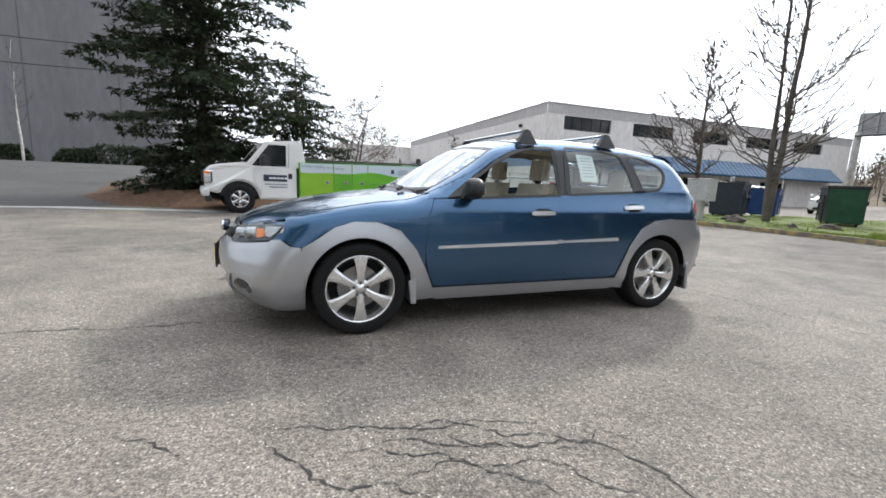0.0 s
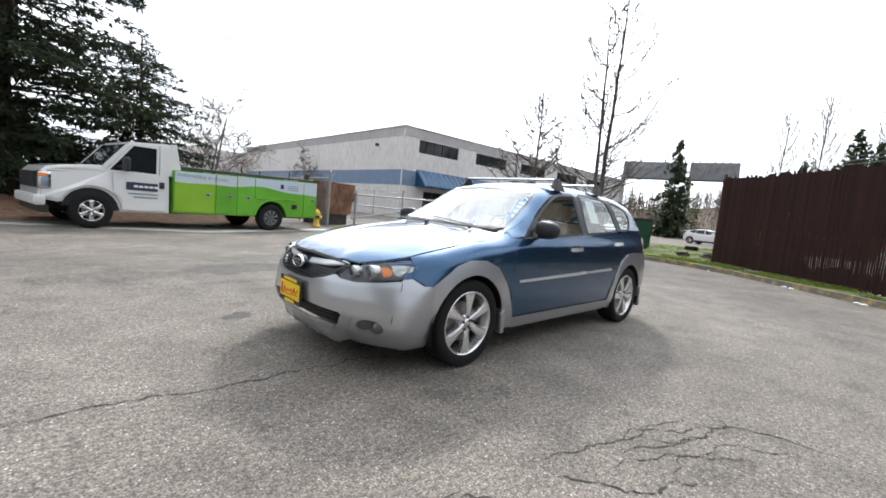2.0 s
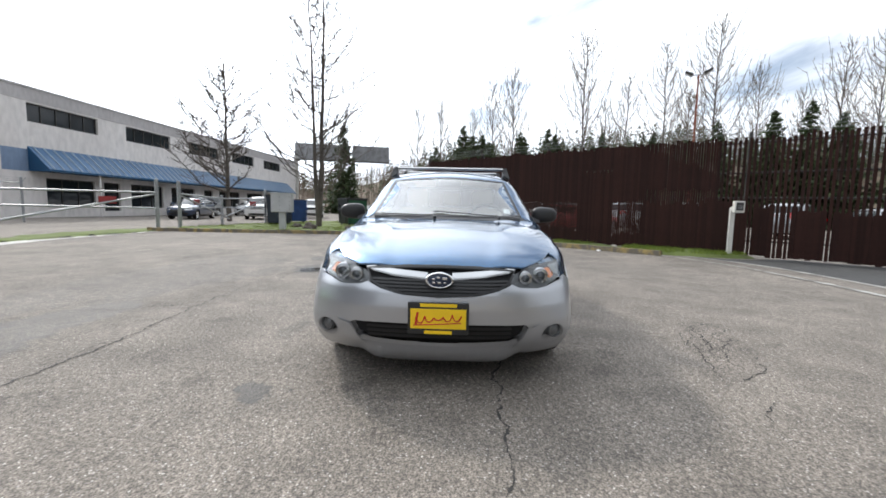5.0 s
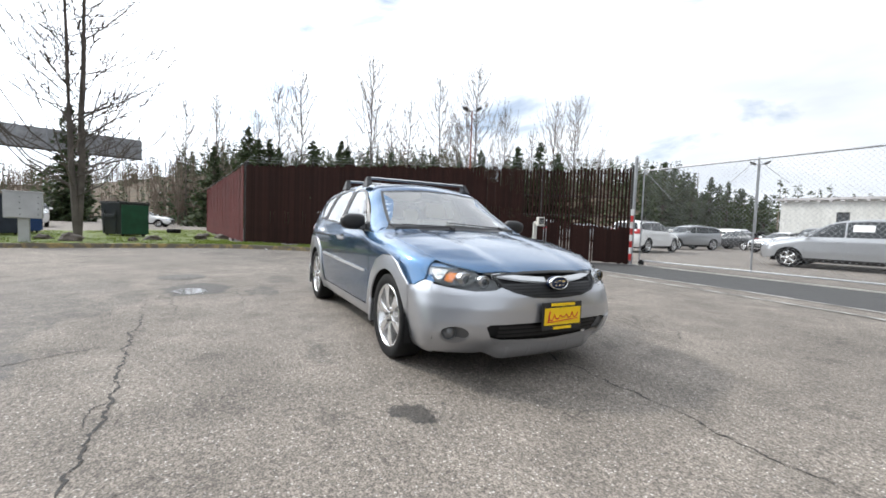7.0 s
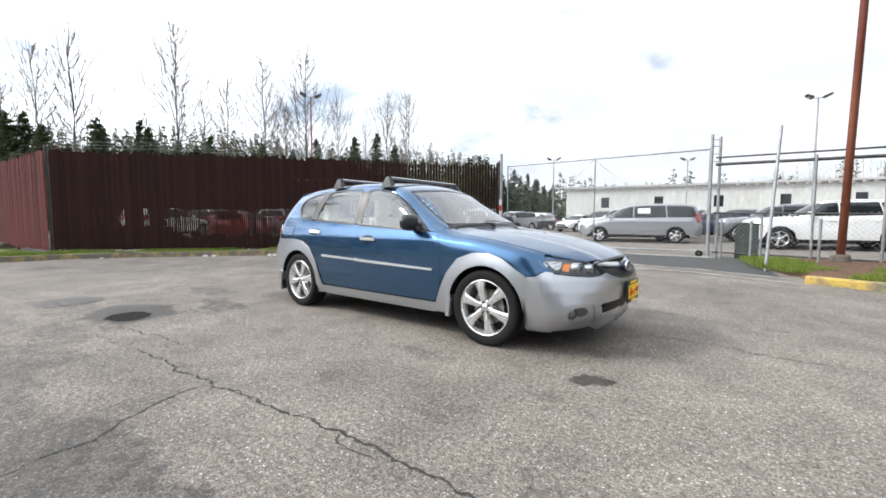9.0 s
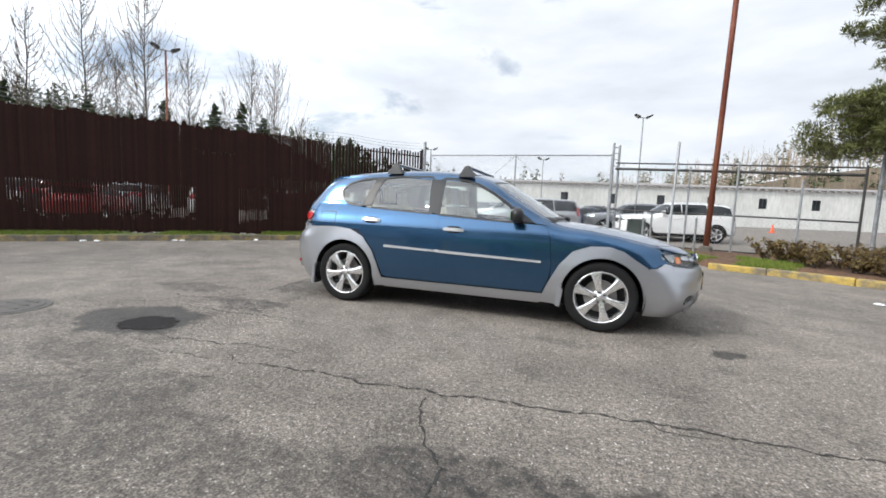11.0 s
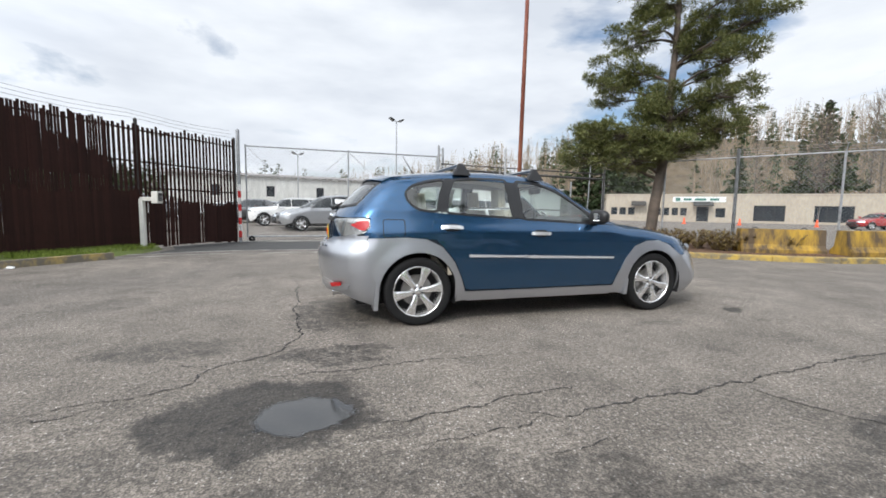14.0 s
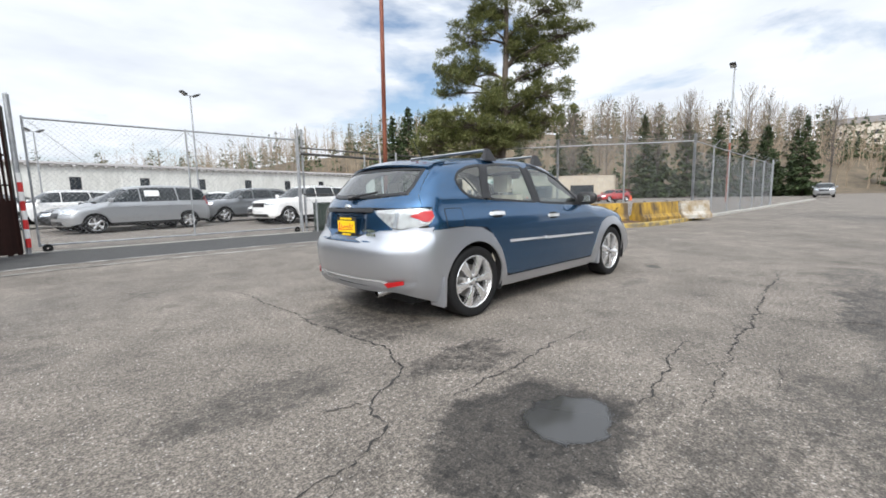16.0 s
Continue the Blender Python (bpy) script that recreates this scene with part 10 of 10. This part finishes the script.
for v in bm.verts:
    if v.co.z < 0.5:
        v.co.x *= 0.75
part("tub", bm, SKIP, skip)
for k in (-1, 1):
    part("runner", box((0, 0.5 * k, 0.22), (1.4, 0.12, 0.46)), DARK_STEEL, skip)


def swing_gate(a, b, lean, label):
    g = empty("pipe_barrier", label=label, category="gate", group="pipe barriers by the office")
    post_part(g, *a, -0.1, 1.95, 0.07)
    post_part(g, *b, -0.1, 1.5, 0.05)
    part("rail", tube((*a, 1.45), (*b, 1.35), 0.035), STEEL, g)
    part("rail", tube((*a, 0.85), (*b, 0.90), 0.03), STEEL, g)
    part("brace", tube((a[0], a[1], 1.4), (b[0] + lean[0], b[1] + lean[1], 0.3), 0.035), STEEL, g)
    part("sign_plate", box(((a[0] * 2 + b[0]) / 3, (a[1] * 2 + b[1]) / 3 + 0.04, 1.12), (0.55, 0.02, 0.25), math.degrees(math.atan2(b[1] - a[1], b[0] - a[0]))), mat("sign_red", (0.30, 0.03, 0.03), 0.5), g)
    return g


swing_gate((-11.3, -11.6), (-6.4, -13.4), (0.3, 0.2), "grey pipe swing gate with a small red plate")
swing_gate((-12.3, -11.4), (-16.8, -12.2), (-0.3, 0.2), "grey pipe swing gate by the verge kerb")
swing_gate((-20.4, -11.6), (-16.9, -12.3), (0.3, 0.1), "grey pipe swing gate beyond the mailbox")
chain_fence("chain_link_fence", [(-4.3, -11.9), (-4.6, -20.0), (-14.5, -20.5)], (1.85, 1.85, 1.85), "low galvanised chain link fence by the office", 0.05, 2.6)
bed_r = [(-4.0, -11.0), (-12.3, -11.1), (-12.6, -12.6), (-9.0, -13.0), (-4.4, -12.3)]
bed("gate_strip", bed_r, 0.05, GRASS_SOIL, "strip of soil and dead grass under the pipe gates", 0.05)

# overhead cables in front of the grey wall
for z0, z1 in ((7.6, 8.4), (6.5, 7.1)):
    bm = bmesh.new()
    pts = [Vector((24 - 20 * t, -21.5 - 5 * t, z0 - 0.6 + (z1 - z0 + 0.6) * t - 0.6 * 4 * t * (1 - t))) for t in np.linspace(0, 1, 14)]
    for p, q in zip(pts, pts[1:]):
        add_tube(bm, p, q, 0.022, n=5, caps=False)
    tagged(part("overhead_cable", bm, BLACK), "thin black overhead cable before the grey wall", "cable", "overhead cables")

CONE = mat("cone_orange", (0.80, 0.10, 0.02), 0.5, var=0.1)
first = None
for x, y in ((31.8, 51.8), (31.9, 46.3), (33.7, 47.9), (17.0, 39.1), (34.0, 41.0), (38.0, 33.0), (40.0, 28.0), (45.0, 24.0), (52.0, 20.0), (36.0, 50.0)):
    if first is None:
        first = empty("traffic_cone", pose(x, y, ground_height(x, y)), "orange traffic cone standing in the far lot", "cone", "traffic cones")
        part("cone_body", lathe([(0.02, 0.72), (0.05, 0.70), (0.17, 0.04), (0.17, 0.0)], 14), CONE, first)
        part("cone_foot", box((0, 0, 0.02), (0.42, 0.42, 0.04), 0, 0.01), CONE, first)
        part("cone_collar", lathe([(0.085, 0.48), (0.115, 0.34)], 14), WHITE_PAINT, first)
    else:
        copy_thing(first, pose(x, y, ground_height(x, y), 0, 0, 20))

# litter along the kerbs
r6 = random.Random(3)
for x, y in ((-9.3, 1.35), (-8.18, 2.62), (-7.0, 4.0), (-9.1, 1.5), (-8.05, 2.72), (4.9, 2.2), (-10.9, -0.6)):
    bm = bmesh.new()
    bmesh.ops.create_icosphere(bm, subdivisions=2, radius=0.06)
    for v in bm.verts:
        v.co *= 1 + 0.5 * noise.noise(v.co * 22 + Vector((x, y, 0)))
        v.co.z *= 0.35
    ob = part("litter_scrap", bm, PAPER)
    ob.matrix_world = pose(x, y, 0.015, 0, 0, r6.uniform(0, 360))
    tagged(ob, "crumpled pale paper scrap by the kerb", "litter", "litter by the kerb")
flag = empty("roadside_flag", pose(15.5, 20.0, 0), "small white flag on a leaning pole in the far lot", "flag")
part("staff", tube((0, 0, 0), (0.2, 0, 5.6), 0.03), STEEL, flag)
bm = bmesh.new()
g4 = [[bm.verts.new((0.2 + 0.9 * i / 8, 0.08 * math.sin(i * 0.9), 5.6 - 0.55 * j / 3 - 0.02 * i)) for j in range(4)] for i in range(9)]
for p, q in zip(g4, g4[1:]):
    for j in range(3):
        bm.faces.new((p[j], p[j + 1], q[j + 1], q[j]))
part("cloth", bm, mat("flag_cloth", (0.75, 0.68, 0.66), 0.8), flag)


# pale houses on the far hill at the road's end
def hill_house(x, y, w, d, h, turn, label):
    g = ground_height(x, y)
    hs = empty("hill_house", pose(x, y, g - 0.3, 0, 0, turn), label, "house", "houses on the hill")
    part("wall", box((0, 0, h / 2), (w, d, h), 0, 0.05), PALE_WALL, hs)
    part("roof", side_prism([(-w / 2 - 0.5, h), (w / 2 + 0.5, h), (0.0, h + w * 0.28)], -d / 2 - 0.5, d / 2 + 0.5), mat("grey_shingles", (0.16, 0.15, 0.145), 0.9, var=0.2, scale=1.0), hs)
    for zz in np.arange(1.6, h - 0.6, 2.8):
        for k in range(4):
            win = part("window", box((-w / 2 - 0.02, -d / 2 + d * (k + 0.5) / 4, float(zz)), (0.08, d * 0.11, 1.3), 0, 0.02), DARK_GLASS, hs)


PALE_WALL = mat("pale_siding", (0.60, 0.55, 0.47), 0.8, var=0.08, scale=0.5)
for x, y, w, d, h, turn in ((196, 7, 9, 16, 7.5, 6), (205, -6, 9, 18, 8.0, 4)):
    hill_house(x, y, w, d, h, turn, "pale apartment house with a low grey roof on the wooded hill")
